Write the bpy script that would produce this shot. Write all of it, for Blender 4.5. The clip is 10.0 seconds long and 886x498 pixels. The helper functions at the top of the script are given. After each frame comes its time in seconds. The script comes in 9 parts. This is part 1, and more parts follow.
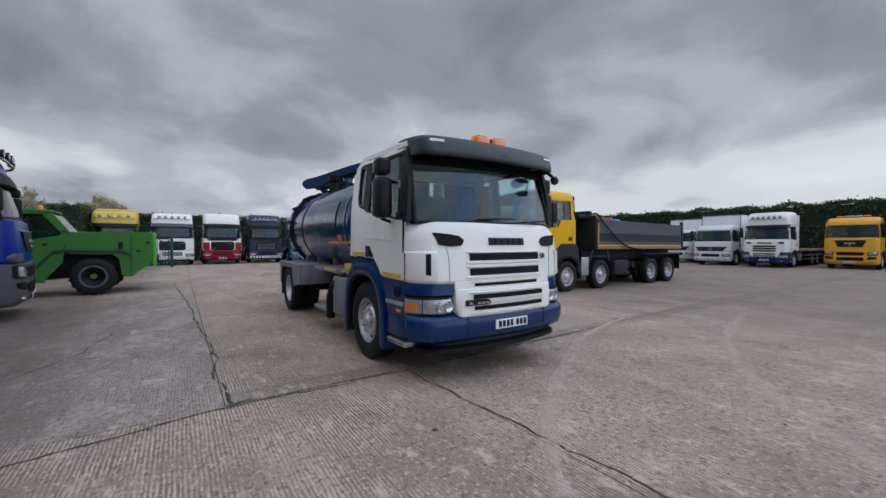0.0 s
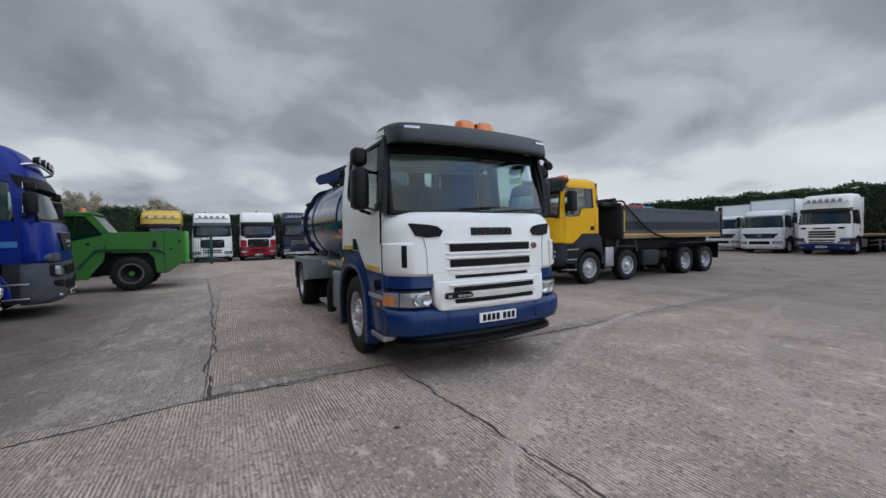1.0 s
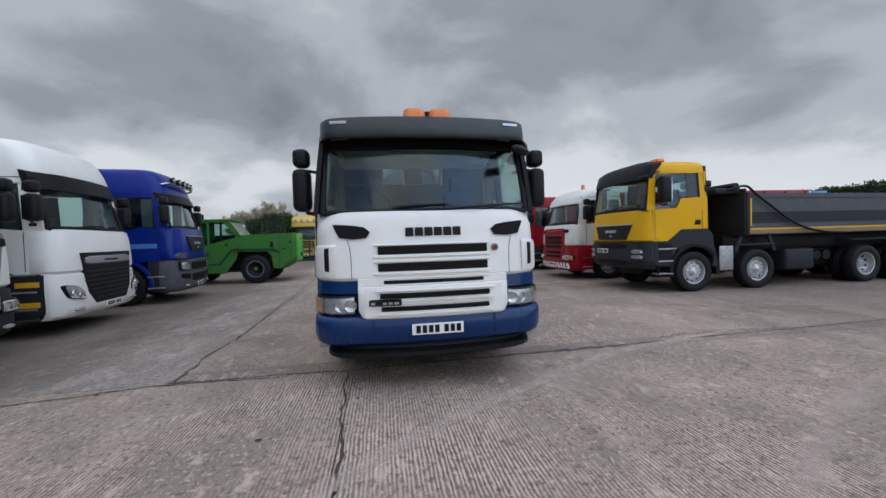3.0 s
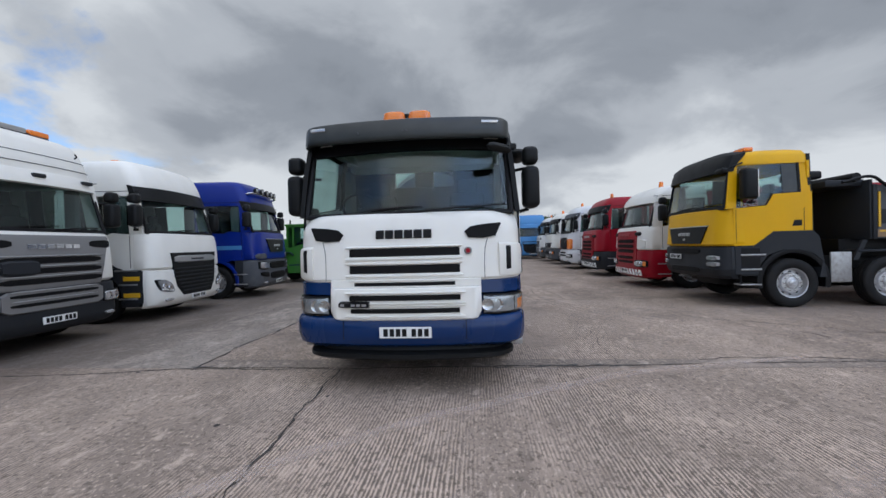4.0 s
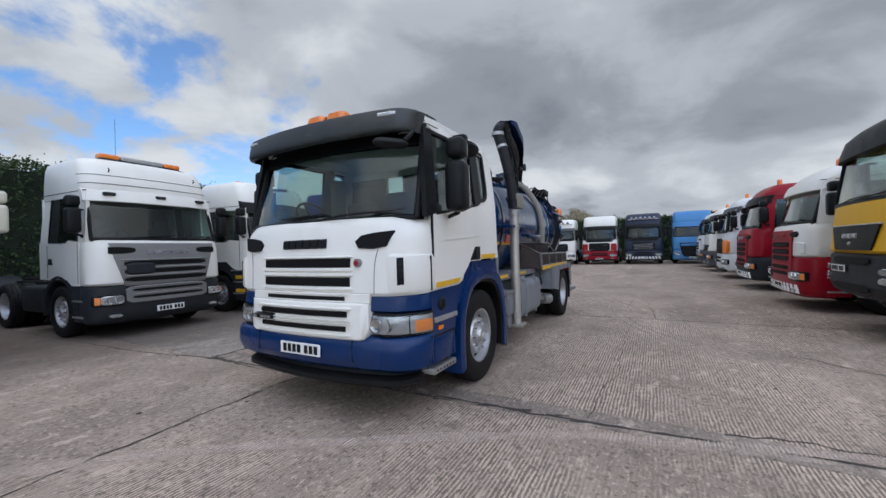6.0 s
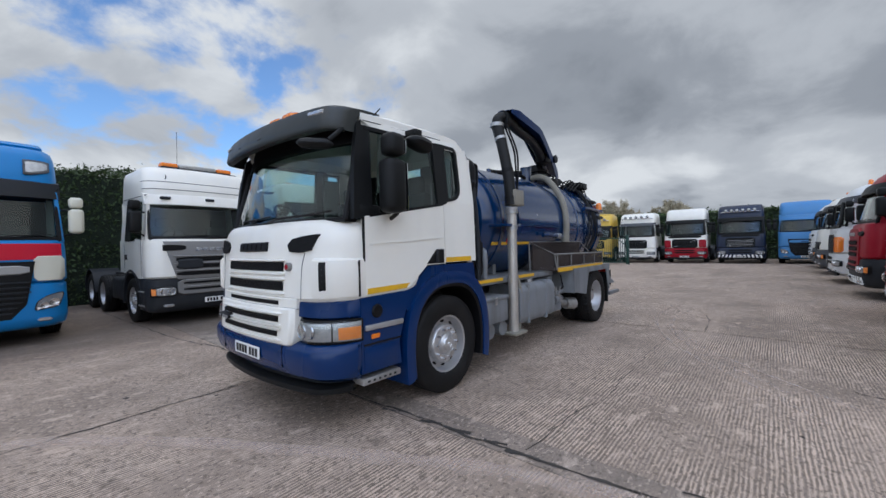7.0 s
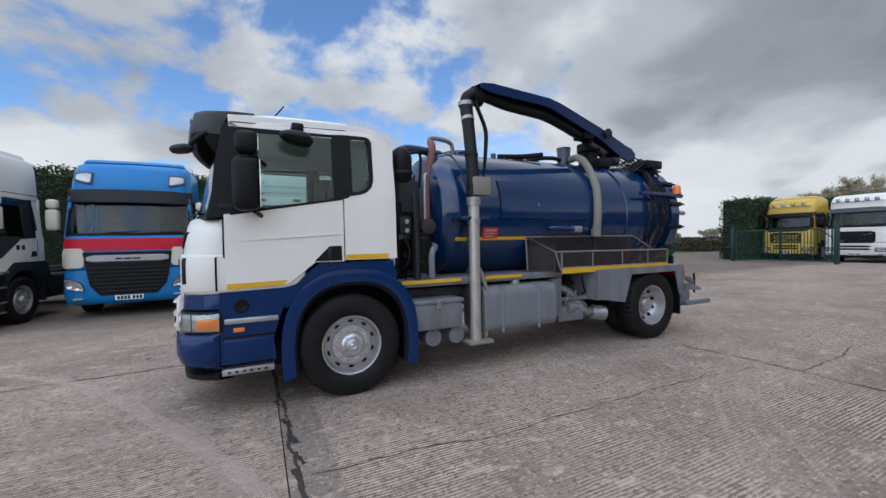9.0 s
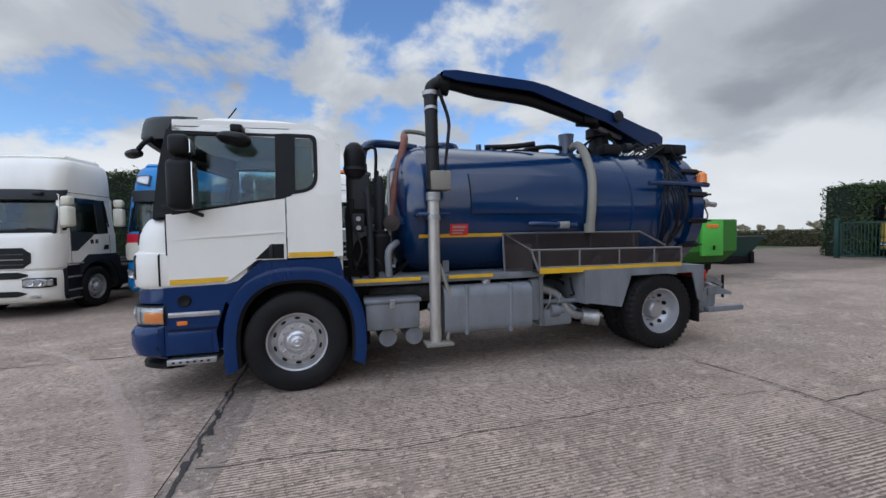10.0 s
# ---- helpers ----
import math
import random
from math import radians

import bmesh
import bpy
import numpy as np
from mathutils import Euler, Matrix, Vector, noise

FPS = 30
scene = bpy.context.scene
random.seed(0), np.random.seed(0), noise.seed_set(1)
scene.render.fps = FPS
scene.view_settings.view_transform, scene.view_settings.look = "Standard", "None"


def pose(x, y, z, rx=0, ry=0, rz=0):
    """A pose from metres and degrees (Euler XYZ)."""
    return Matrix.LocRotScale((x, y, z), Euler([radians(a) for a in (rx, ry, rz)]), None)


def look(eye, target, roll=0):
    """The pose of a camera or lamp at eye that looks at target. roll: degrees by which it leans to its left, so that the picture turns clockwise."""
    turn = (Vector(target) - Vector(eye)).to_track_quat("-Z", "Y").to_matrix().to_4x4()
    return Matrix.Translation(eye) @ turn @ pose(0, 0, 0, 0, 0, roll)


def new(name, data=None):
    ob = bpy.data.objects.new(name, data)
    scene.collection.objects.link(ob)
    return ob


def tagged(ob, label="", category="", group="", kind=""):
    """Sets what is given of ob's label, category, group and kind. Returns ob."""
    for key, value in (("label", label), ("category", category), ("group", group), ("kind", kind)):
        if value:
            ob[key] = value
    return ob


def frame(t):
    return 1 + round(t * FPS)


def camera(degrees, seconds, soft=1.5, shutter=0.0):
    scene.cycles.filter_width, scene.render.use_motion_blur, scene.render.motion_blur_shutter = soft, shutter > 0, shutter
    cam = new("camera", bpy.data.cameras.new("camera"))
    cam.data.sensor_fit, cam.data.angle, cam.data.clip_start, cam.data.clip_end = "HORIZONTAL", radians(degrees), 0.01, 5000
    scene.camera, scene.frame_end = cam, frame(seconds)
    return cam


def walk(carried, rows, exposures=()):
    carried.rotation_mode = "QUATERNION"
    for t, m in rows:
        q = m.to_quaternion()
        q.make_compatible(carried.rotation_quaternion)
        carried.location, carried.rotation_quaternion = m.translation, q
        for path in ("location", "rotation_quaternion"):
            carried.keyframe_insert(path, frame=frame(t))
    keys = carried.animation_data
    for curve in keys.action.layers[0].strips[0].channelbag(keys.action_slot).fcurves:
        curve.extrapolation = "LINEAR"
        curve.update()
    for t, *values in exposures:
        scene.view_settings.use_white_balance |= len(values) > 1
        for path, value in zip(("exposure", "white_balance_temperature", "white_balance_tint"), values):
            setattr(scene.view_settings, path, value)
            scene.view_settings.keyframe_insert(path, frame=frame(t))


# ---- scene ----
cam = camera(97.7, 10.0)
PATH = [
    (0, (0.264, 0.168, 1.583), (1.389, 1.821, 1.553), 0.1),
    (0.5, (0.535, 0.013, 1.565), (1.587, 1.713, 1.511), -0.4),
    (1, (0.89, -0.023, 1.548), (1.857, 1.727, 1.486), -1.1),
    (1.5, (1.363, -0.031, 1.554), (2.221, 1.775, 1.502), -1.5),
    (2, (1.917, -0.18, 1.569), (2.627, 1.689, 1.523), -1.6),
    (2.5, (2.462, -0.221, 1.569), (2.981, 1.71, 1.512), -1.7),
    (2.7, (2.705, -0.273, 1.54), (3.141, 1.679, 1.48), -1.7),
    (3.8, (4.022, -0.23, 1.521), (3.943, 1.768, 1.485), -1.8),
    (4, (4.297, -0.202, 1.494), (4.12, 1.79, 1.469), -1.6),
    (4.5, (4.868, 0.021, 1.485), (4.463, 1.979, 1.478), -1.2),
    (5, (5.437, 0.272, 1.483), (4.831, 2.178, 1.494), -1.3),
    (5.5, (5.967, 0.62, 1.492), (5.184, 2.459, 1.514), -1.4),
    (6.8, (7.25, 1.762, 1.575), (6.016, 3.337, 1.551), -1.5),
    (7, (7.404, 1.97, 1.577), (6.105, 3.49, 1.561), -1.3),
    (7.5, (7.877, 2.469, 1.591), (6.421, 3.841, 1.568), -1.2),
    (8, (8.18, 3.058, 1.589), (6.588, 4.268, 1.558), -1.1),
    (8.5, (8.516, 3.678, 1.583), (6.807, 4.718, 1.545), -1.0),
    (9, (8.694, 4.316, 1.573), (6.89, 5.179, 1.532), -1.1),
    (9.5, (8.888, 4.962, 1.606), (7.012, 5.653, 1.551), -1.0),
    (10, (8.962, 5.605, 1.603), (7.033, 6.128, 1.531), -1.1),
]
walk(cam, [(t, look(eye, target, roll)) for t, eye, target, roll in PATH], [(0.0, -0.09, 6150, 10), (3.0, -0.04, 6150, 10), (6.0, 0.02, 6150, 10), (10.0, 0.05, 6150, 10)])

# ---- sky, sun, exposure ----
SUN = Vector((0.48, -0.46, 0.75)).normalized()
world = bpy.data.worlds.new("sky")
scene.world = world
world.use_nodes = True


ZENITH = 1.2


def build_sky():
    nt = world.node_tree
    nt.nodes.clear()

    def nd(kind, **kw):
        n = nt.nodes.new(kind)
        for k, v in kw.items():
            n.inputs[k].default_value = v
        return n

    def math_(op, a, b=None, clamp=False):
        n = nt.nodes.new("ShaderNodeMath")
        n.operation, n.use_clamp = op, clamp
        for i, v in enumerate((a, b)):
            if v is None:
                continue
            if isinstance(v, (int, float)):
                n.inputs[i].default_value = v
            else:
                nt.links.new(v, n.inputs[i])
        return n.outputs[0]

    def ramp(src, stops, smooth=True):
        n = nt.nodes.new("ShaderNodeValToRGB")
        n.color_ramp.interpolation = "EASE" if smooth else "LINEAR"
        while len(n.color_ramp.elements) < len(stops):
            n.color_ramp.elements.new(0.5)
        for e, (p, c) in zip(n.color_ramp.elements, stops):
            e.position, e.color = p, (*c, 1)
        nt.links.new(src, n.inputs[0])
        return n.outputs[0]

    def mix(f, a, b):
        n = nt.nodes.new("ShaderNodeMix")
        n.data_type = "RGBA"
        if isinstance(f, float):
            n.inputs[0].default_value = f
        else:
            nt.links.new(f, n.inputs[0])
        nt.links.new(a, n.inputs[6])
        nt.links.new(b, n.inputs[7])
        return n.outputs[2]

    co = nd("ShaderNodeTexCoord")
    sep = nd("ShaderNodeSeparateXYZ")
    nt.links.new(co.outputs["Generated"], sep.inputs[0])
    x, y, z = sep.outputs
    sky = nt.nodes.new("ShaderNodeTexSky")
    sky.sky_type, sky.sun_disc = "NISHITA", False
    sky.sun_elevation = math.asin(SUN.z)
    sky.sun_rotation = math.atan2(SUN.x, SUN.y)
    sky.air_density, sky.dust_density = 1.0, 0.6
    blue = nt.nodes.new("ShaderNodeVectorMath")
    blue.operation = "MULTIPLY"
    blue.inputs[1].default_value = (0.115, 0.142, 0.170)
    nt.links.new(sky.outputs[0], blue.inputs[0])
    # the cloud sheet: the view direction laid onto a flat deck overhead
    zz = math_("ADD", math_("MAXIMUM", z, 0.0), 0.36)
    deck = nd("ShaderNodeCombineXYZ")
    nt.links.new(math_("DIVIDE", x, zz), deck.inputs[0])
    nt.links.new(math_("DIVIDE", y, zz), deck.inputs[1])

    def noise_(scale, detail, rough, off, dist=0.0, stretch=(1, 1, 1)):
        m = nd("ShaderNodeMapping")
        m.inputs["Location"].default_value = off
        m.inputs["Scale"].default_value = stretch
        nt.links.new(deck.outputs[0], m.inputs[0])
        n = nd("ShaderNodeTexNoise", Scale=scale, Detail=detail, Roughness=rough, Distortion=dist)
        nt.links.new(m.outputs[0], n.inputs["Vector"])
        return n.outputs[0]

    big = noise_(0.85, 3.0, 0.5, (3.1, 1.7, 0), 0.25)
    fine = noise_(2.2, 9.0, 0.55, (0.4, 5.2, 0), 0.35)
    body = math_("ADD", math_("MULTIPLY", big, 0.62), math_("MULTIPLY", fine, 0.38))
    # thinner and brighter towards the horizon
    low = ramp(z, [(0.0, (1, 1, 1)), (0.13, (0.95, 0.95, 0.95)), (0.25, (0.20, 0.20, 0.20)), (0.36, (0, 0, 0)), (1.0, (0, 0, 0))])
    east = ramp(x, [(0.0, (0, 0, 0)), (0.10, (0, 0, 0)), (0.60, (1, 1, 1)), (1.0, (1, 1, 1))])
    lift = math_("ADD", body, math_("MULTIPLY", low, math_("ADD", math_("MULTIPLY", east, 0.11), 0.175)))
    # the sheet breaks up towards the west, where the blue shows
    dot = math_("ADD", math_("MULTIPLY", x, -0.90), math_("MULTIPLY", y, -0.05))
    west = ramp(math_("ADD", dot, math_("MULTIPLY", z, 0.25)), [(0.0, (0, 0, 0)), (0.38, (0, 0, 0)), (0.86, (1, 1, 1)), (1.0, (1, 1, 1))])
    lift = math_("ADD", lift, math_("MULTIPLY", west, 0.11))
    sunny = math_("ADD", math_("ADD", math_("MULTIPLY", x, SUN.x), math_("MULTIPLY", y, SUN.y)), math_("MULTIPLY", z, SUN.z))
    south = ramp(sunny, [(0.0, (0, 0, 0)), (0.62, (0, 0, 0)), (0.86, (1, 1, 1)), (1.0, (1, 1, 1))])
    # added: unseen sky behind gets broken, brightened cloud for the windscreen reflections
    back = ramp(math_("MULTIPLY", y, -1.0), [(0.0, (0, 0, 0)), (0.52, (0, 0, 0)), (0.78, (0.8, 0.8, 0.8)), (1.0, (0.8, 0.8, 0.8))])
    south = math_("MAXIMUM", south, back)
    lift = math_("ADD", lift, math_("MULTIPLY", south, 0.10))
    # a paler, thinner patch of the sheet high in the north
    nd3 = math_("ADD", math_("ADD", math_("MULTIPLY", x, -0.20), math_("MULTIPLY", y, 0.88)), math_("MULTIPLY", z, 0.43))
    north = ramp(nd3, [(0.0, (0, 0, 0)), (0.78, (0, 0, 0)), (0.95, (1, 1, 1)), (1.0, (1, 1, 1))])
    high = ramp(z, [(0.0, (0, 0, 0)), (0.24, (0, 0, 0)), (0.37, (1, 1, 1)), (1.0, (1, 1, 1))])
    lift = math_("ADD", lift, math_("MULTIPLY", math_("MULTIPLY", north, high), 0.06))
    # and a thicker bank low beside it
    nd4 = math_("ADD", math_("ADD", math_("MULTIPLY", x, -0.50), math_("MULTIPLY", y, 0.845)), math_("MULTIPLY", z, 0.20))
    bank = ramp(nd4, [(0.0, (0, 0, 0)), (0.93, (0, 0, 0)), (0.985, (1, 1, 1)), (1.0, (1, 1, 1))])
    lift = math_("SUBTRACT", lift, math_("MULTIPLY", bank, 0.015))
    # a heavy bank high in the north-east
    nd5 = math_("ADD", math_("ADD", math_("MULTIPLY", x, 0.58), math_("MULTIPLY", y, 0.64)), math_("MULTIPLY", z, 0.50))
    heavy = ramp(nd5, [(0.0, (0, 0, 0)), (0.72, (0, 0, 0)), (0.93, (1, 1, 1)), (1.0, (1, 1, 1))])
    over = ramp(z, [(0.0, (0, 0, 0)), (0.22, (0, 0, 0)), (0.38, (1, 1, 1)), (1.0, (1, 1, 1))])
    lift = math_("SUBTRACT", lift, math_("MULTIPLY", math_("MULTIPLY", heavy, over), 0.06))
    cloud = ramp(lift, [(0.0, (0.17, 0.185, 0.21)), (0.38, (0.20, 0.218, 0.245)), (0.49, (0.30, 0.32, 0.35)), (0.58, (0.46, 0.48, 0.505)), (0.69, (0.70, 0.715, 0.72)), (1.0, (0.86, 0.87, 0.87))])
    gaps = noise_(2.7, 9.0, 0.56, (2.3, 6.2, 0), 0.15)
    hole = ramp(math_("ADD", gaps, math_("MULTIPLY", west, 0.20)), [(0.0, (0, 0, 0)), (0.655, (0, 0, 0)), (0.785, (1, 1, 1)), (1.0, (1, 1, 1))])
    hole = math_("MULTIPLY", hole, west)
    # the sheet is thin and broken, and brightened, on the sun's side and behind
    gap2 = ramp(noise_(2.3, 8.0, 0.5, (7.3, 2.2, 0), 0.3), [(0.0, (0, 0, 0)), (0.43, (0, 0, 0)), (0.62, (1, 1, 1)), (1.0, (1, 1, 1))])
    col = mix(hole, cloud, blue.outputs[0])
    deep = nt.nodes.new("ShaderNodeVectorMath")
    deep.operation = "MULTIPLY"
    deep.inputs[1].default_value = (0.42, 0.56, 0.68)
    nt.links.new(blue.outputs[0], deep.inputs[0])
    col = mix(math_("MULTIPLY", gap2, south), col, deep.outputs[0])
    # an overcast sky is about three times as bright overhead as low down
    zen = ramp(z, [(0.0, (0, 0, 0)), (0.50, (0, 0, 0)), (0.9, (1, 1, 1)), (1.0, (1, 1, 1))])
    # extra gain on unseen overhead, sunward and rear sky, to light the yard
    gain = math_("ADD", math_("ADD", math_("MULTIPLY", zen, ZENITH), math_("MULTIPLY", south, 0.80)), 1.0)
    sc = nt.nodes.new("ShaderNodeVectorMath")
    sc.operation = "SCALE"
    nt.links.new(col, sc.inputs[0])
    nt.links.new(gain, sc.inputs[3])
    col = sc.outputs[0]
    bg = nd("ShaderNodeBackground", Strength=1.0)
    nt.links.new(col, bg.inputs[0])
    out = nd("ShaderNodeOutputWorld")
    nt.links.new(bg.outputs[0], out.inputs[0])


build_sky()
sun = new("sun", bpy.data.lights.new("sun", "SUN"))
sun.data.energy, sun.data.angle, sun.data.color = 1.1, radians(110), (1.0, 0.94, 0.86)
sun.matrix_world = look(SUN * 60, (0, 0, 0))

# ---- materials ----
def material(name, colour, rough=0.5, metal=0.0, coat=0.0, vary=0.12, scale=3.0, grain=60.0, bump=0.0, dirt=None, dirt_amount=0.0, spec=0.5, streak=False):
    """A surface with variation at two scales, and patches of dirt where wanted."""
    m = bpy.data.materials.new(name)
    m.use_nodes = True
    nt = m.node_tree
    b = nt.nodes["Principled BSDF"]
    b.inputs["Roughness"].default_value, b.inputs["Metallic"].default_value = rough, metal
    b.inputs["Coat Weight"].default_value = coat
    b.inputs["Coat Roughness"].default_value = 0.06
    b.inputs["Specular IOR Level"].default_value = spec
    co = nt.nodes.new("ShaderNodeTexCoord")

    def tex(sc, detail, stretch=(1, 1, 1)):
        mp = nt.nodes.new("ShaderNodeMapping")
        mp.inputs["Scale"].default_value = stretch
        nt.links.new(co.outputs["Object"], mp.inputs[0])
        n = nt.nodes.new("ShaderNodeTexNoise")
        n.inputs["Scale"].default_value, n.inputs["Detail"].default_value = sc, detail
        nt.links.new(mp.outputs[0], n.inputs["Vector"])
        return n.outputs[0]

    def mixc(f, a, b2):
        n = nt.nodes.new("ShaderNodeMix")
        n.data_type = "RGBA"
        nt.links.new(f, n.inputs[0])
        for i, v in ((6, a), (7, b2)):
            if isinstance(v, tuple):
                n.inputs[i].default_value = (*v, 1)
            else:
                nt.links.new(v, n.inputs[i])
        return n.outputs[2]

    dark, light = tuple(c * (1 - vary) for c in colour), tuple(min(1, c * (1 + vary)) for c in colour)
    a = mixc(tex(scale, 4), dark, light)
    col = mixc(tex(grain, 3), a, mixc(tex(grain * 0.3, 2), dark, light))
    if dirt:
        mr = nt.nodes.new("ShaderNodeMapRange")
        mr.inputs["From Min"].default_value, mr.inputs["From Max"].default_value = 0.45, 0.75
        mr.inputs["To Max"].default_value = dirt_amount
        nt.links.new(tex(scale * 1.7, 8, (1, 1, 0.25) if streak else (1, 1, 1)), mr.inputs[0])
        col = mixc(mr.outputs[0], col, dirt)
        rr = nt.nodes.new("ShaderNodeMapRange")
        rr.inputs["To Min"].default_value, rr.inputs["To Max"].default_value = rough, min(1, rough + 0.35)
        nt.links.new(mr.outputs[0], rr.inputs[0])
        nt.links.new(rr.outputs[0], b.inputs["Roughness"])
    nt.links.new(col, b.inputs["Base Color"])
    if bump:
        bn = nt.nodes.new("ShaderNodeBump")
        bn.inputs["Strength"].default_value, bn.inputs["Distance"].default_value = bump, 0.01
        nt.links.new(tex(grain, 4), bn.inputs["Height"])
        nt.links.new(bn.outputs[0], b.inputs["Normal"])
    return m


def paint(name, colour, dirt_amount=0.18, rough=0.30, coat=0.2, spec=0.3):
    return material(name, colour, rough=rough, coat=coat, spec=spec, vary=0.04, scale=1.3, grain=25, dirt=tuple(0.55 * c + 0.05 for c in colour), dirt_amount=dirt_amount, streak=True)


def glass_material(name, tint, gloss=0.01):
    m = bpy.data.materials.new(name)
    m.use_nodes = True
    nt = m.node_tree
    nt.nodes.clear()
    tr, gl = nt.nodes.new("ShaderNodeBsdfTransparent"), nt.nodes.new("ShaderNodeBsdfGlossy")
    fr, mx, out = nt.nodes.new("ShaderNodeLayerWeight"), nt.nodes.new("ShaderNodeMixShader"), nt.nodes.new("ShaderNodeOutputMaterial")
    tr.inputs[0].default_value = (*tint, 1)
    gl.inputs["Roughness"].default_value = gloss
    # gloss of one of the two faces of a pane: four parts in a hundred straight on, all at a graze
    fr.inputs[0].default_value = 0.5
    pw, ma = nt.nodes.new("ShaderNodeMath"), nt.nodes.new("ShaderNodeMath")
    pw.operation, ma.operation = "POWER", "MULTIPLY_ADD"
    pw.inputs[1].default_value = 4.0
    ma.inputs[1].default_value, ma.inputs[2].default_value = 0.90, 0.043
    nt.links.new(fr.outputs["Facing"], pw.inputs[0])
    nt.links.new(pw.outputs[0], ma.inputs[0])
    nt.links.new(ma.outputs[0], mx.inputs[0])
    nt.links.new(tr.outputs[0], mx.inputs[1])
    nt.links.new(gl.outputs[0], mx.inputs[2])
    nt.links.new(mx.outputs[0], out.inputs[0])
    return m


WHITE = paint("white paint", (0.82, 0.797, 0.735))
WHITE2 = paint("cool white paint", (0.72, 0.725, 0.725), 0.25)
NAVY = paint("navy paint", (0.0015, 0.025, 0.088), 0.05, 0.17, 0.45, 0.5)
BLUE = paint("blue bumper paint", (0.002, 0.024, 0.102), 0.08, 0.26, 0.2, 0.26)
MANBLUE = paint("royal blue paint", (0.002, 0.018, 0.20), 0.08, 0.3, 0.15, 0.2)
SKYBLUE = paint("light blue paint", (0.010, 0.20, 0.52), 0.15, 0.3, 0.15, 0.25)
SOFTBLUE = paint("faded blue paint", (0.06, 0.22, 0.48), 0.3)
DARKBLUE = paint("midnight blue paint", (0.010, 0.018, 0.045), 0.2)
YELLOW = paint("yellow paint", (0.74, 0.40, 0.0), 0.2, 0.42, 0.05, 0.18)
PALEYELLOW = paint("pale yellow paint", (0.66, 0.44, 0.07), 0.45)
AMBERPAINT = paint("amber yellow paint", (0.75, 0.36, 0.012), 0.25)
RED = paint("red paint", (0.29, 0.005, 0.016), 0.15, 0.35, 0.1, 0.2)
BRIGHTRED = paint("bright red paint", (0.52, 0.008, 0.03), 0.12, 0.35, 0.1, 0.2)
GREEN = paint("machine green paint", (0.042, 0.165, 0.024), 0.45, 0.5, 0.0, 0.2)
# machine green brightened to the look of its daylit end
LIT_GREEN = paint("daylit machine green paint", (0.09, 0.42, 0.06), 0.3, 0.45, 0.0, 0.2)
DKGREEN = paint("dark green paint", (0.010, 0.045, 0.035), 0.3, 0.5)
BOOMBLUE = paint("matt navy boom paint", (0.0035, 0.021, 0.085), 0.1, 0.45, 0.0, 0.12)
GREYPAINT = material("grey chassis paint", (0.185, 0.197, 0.213), 0.45, vary=0.18, dirt=(0.07, 0.06, 0.05), dirt_amount=0.5, streak=True, bump=0.05)
SILVER = paint("grey silver paint", (0.19, 0.185, 0.18), 0.2, 0.4)
LIPGREY = paint("pale grille lip", (0.36, 0.355, 0.35), 0.2, 0.35)
CREAM = paint("cream plastic", (0.68, 0.66, 0.55), 0.2, 0.4)
BLACK = material("black plastic", (0.008, 0.0088, 0.0095), 0.42, vary=0.2, bump=0.04, grain=200, dirt=(0.02, 0.019, 0.019), dirt_amount=0.3, spec=0.18)
DKGREY = material("dark grey plastic", (0.021, 0.0235, 0.028), 0.5, vary=0.15, bump=0.05, grain=200, dirt=(0.038, 0.036, 0.034), dirt_amount=0.3, spec=0.22)
MIDGREY = material("mid grey plastic", (0.075, 0.08, 0.09), 0.5, vary=0.12, spec=0.25, dirt=(0.16, 0.15, 0.14), dirt_amount=0.3)
VISOR = material("dark tinted visor", (0.011, 0.0145, 0.0145), 0.38, coat=0.1, vary=0.1, dirt=(0.05, 0.05, 0.048), dirt_amount=0.35)
RUBBER = material("tyre rubber", (0.0075, 0.0075, 0.008), 0.62, vary=0.3, bump=0.12, grain=90, dirt=(0.030, 0.027, 0.025), dirt_amount=0.45, spec=0.25)
HOSE = material("black hose", (0.0075, 0.0075, 0.008), 0.5, vary=0.2, bump=0.1, spec=0.25)
DISC = material("bright wheel disc", (0.62, 0.62, 0.63), 0.32, 0.75, vary=0.2, scale=9, grain=40, dirt=(0.22, 0.20, 0.18), dirt_amount=0.45)
RIM = material("painted steel rim", (0.46, 0.46, 0.47), 0.34, 0.6, vary=0.12, grain=30, dirt=(0.24, 0.22, 0.20), dirt_amount=0.35)
CHROME = material("polished metal", (0.62, 0.62, 0.63), 0.18, 0.95, vary=0.08, dirt=(0.25, 0.22, 0.2), dirt_amount=0.3)
GALV = material("galvanised steel", (0.40, 0.40, 0.40), 0.42, 0.7, vary=0.2, scale=8, dirt=(0.2, 0.17, 0.14), dirt_amount=0.45)
ALU = material("grey alloy pipe", (0.56, 0.53, 0.49), 0.38, 0.6, vary=0.2, scale=6, dirt=(0.22, 0.19, 0.15), dirt_amount=0.5, streak=True)
RUSTHOSE = material("faded red hose", (0.20, 0.075, 0.055), 0.7, vary=0.2, bump=0.1)
TANHOSE = material("dusty grey hose", (0.23, 0.215, 0.18), 0.75, vary=0.2, bump=0.1, grain=120)
MESHMAT = material("brown steel mesh", (0.058, 0.044, 0.039), 0.65, 0.2, vary=0.25, bump=0.1)
DARKIN = material("dark interior trim", (0.011, 0.013, 0.013), 0.8, vary=0.15)
SEAT = material("grey seat cloth", (0.032, 0.036, 0.038), 0.9, vary=0.2, bump=0.1)
TRIM = material("grey interior trim", (0.13, 0.14, 0.14), 0.8, vary=0.1)
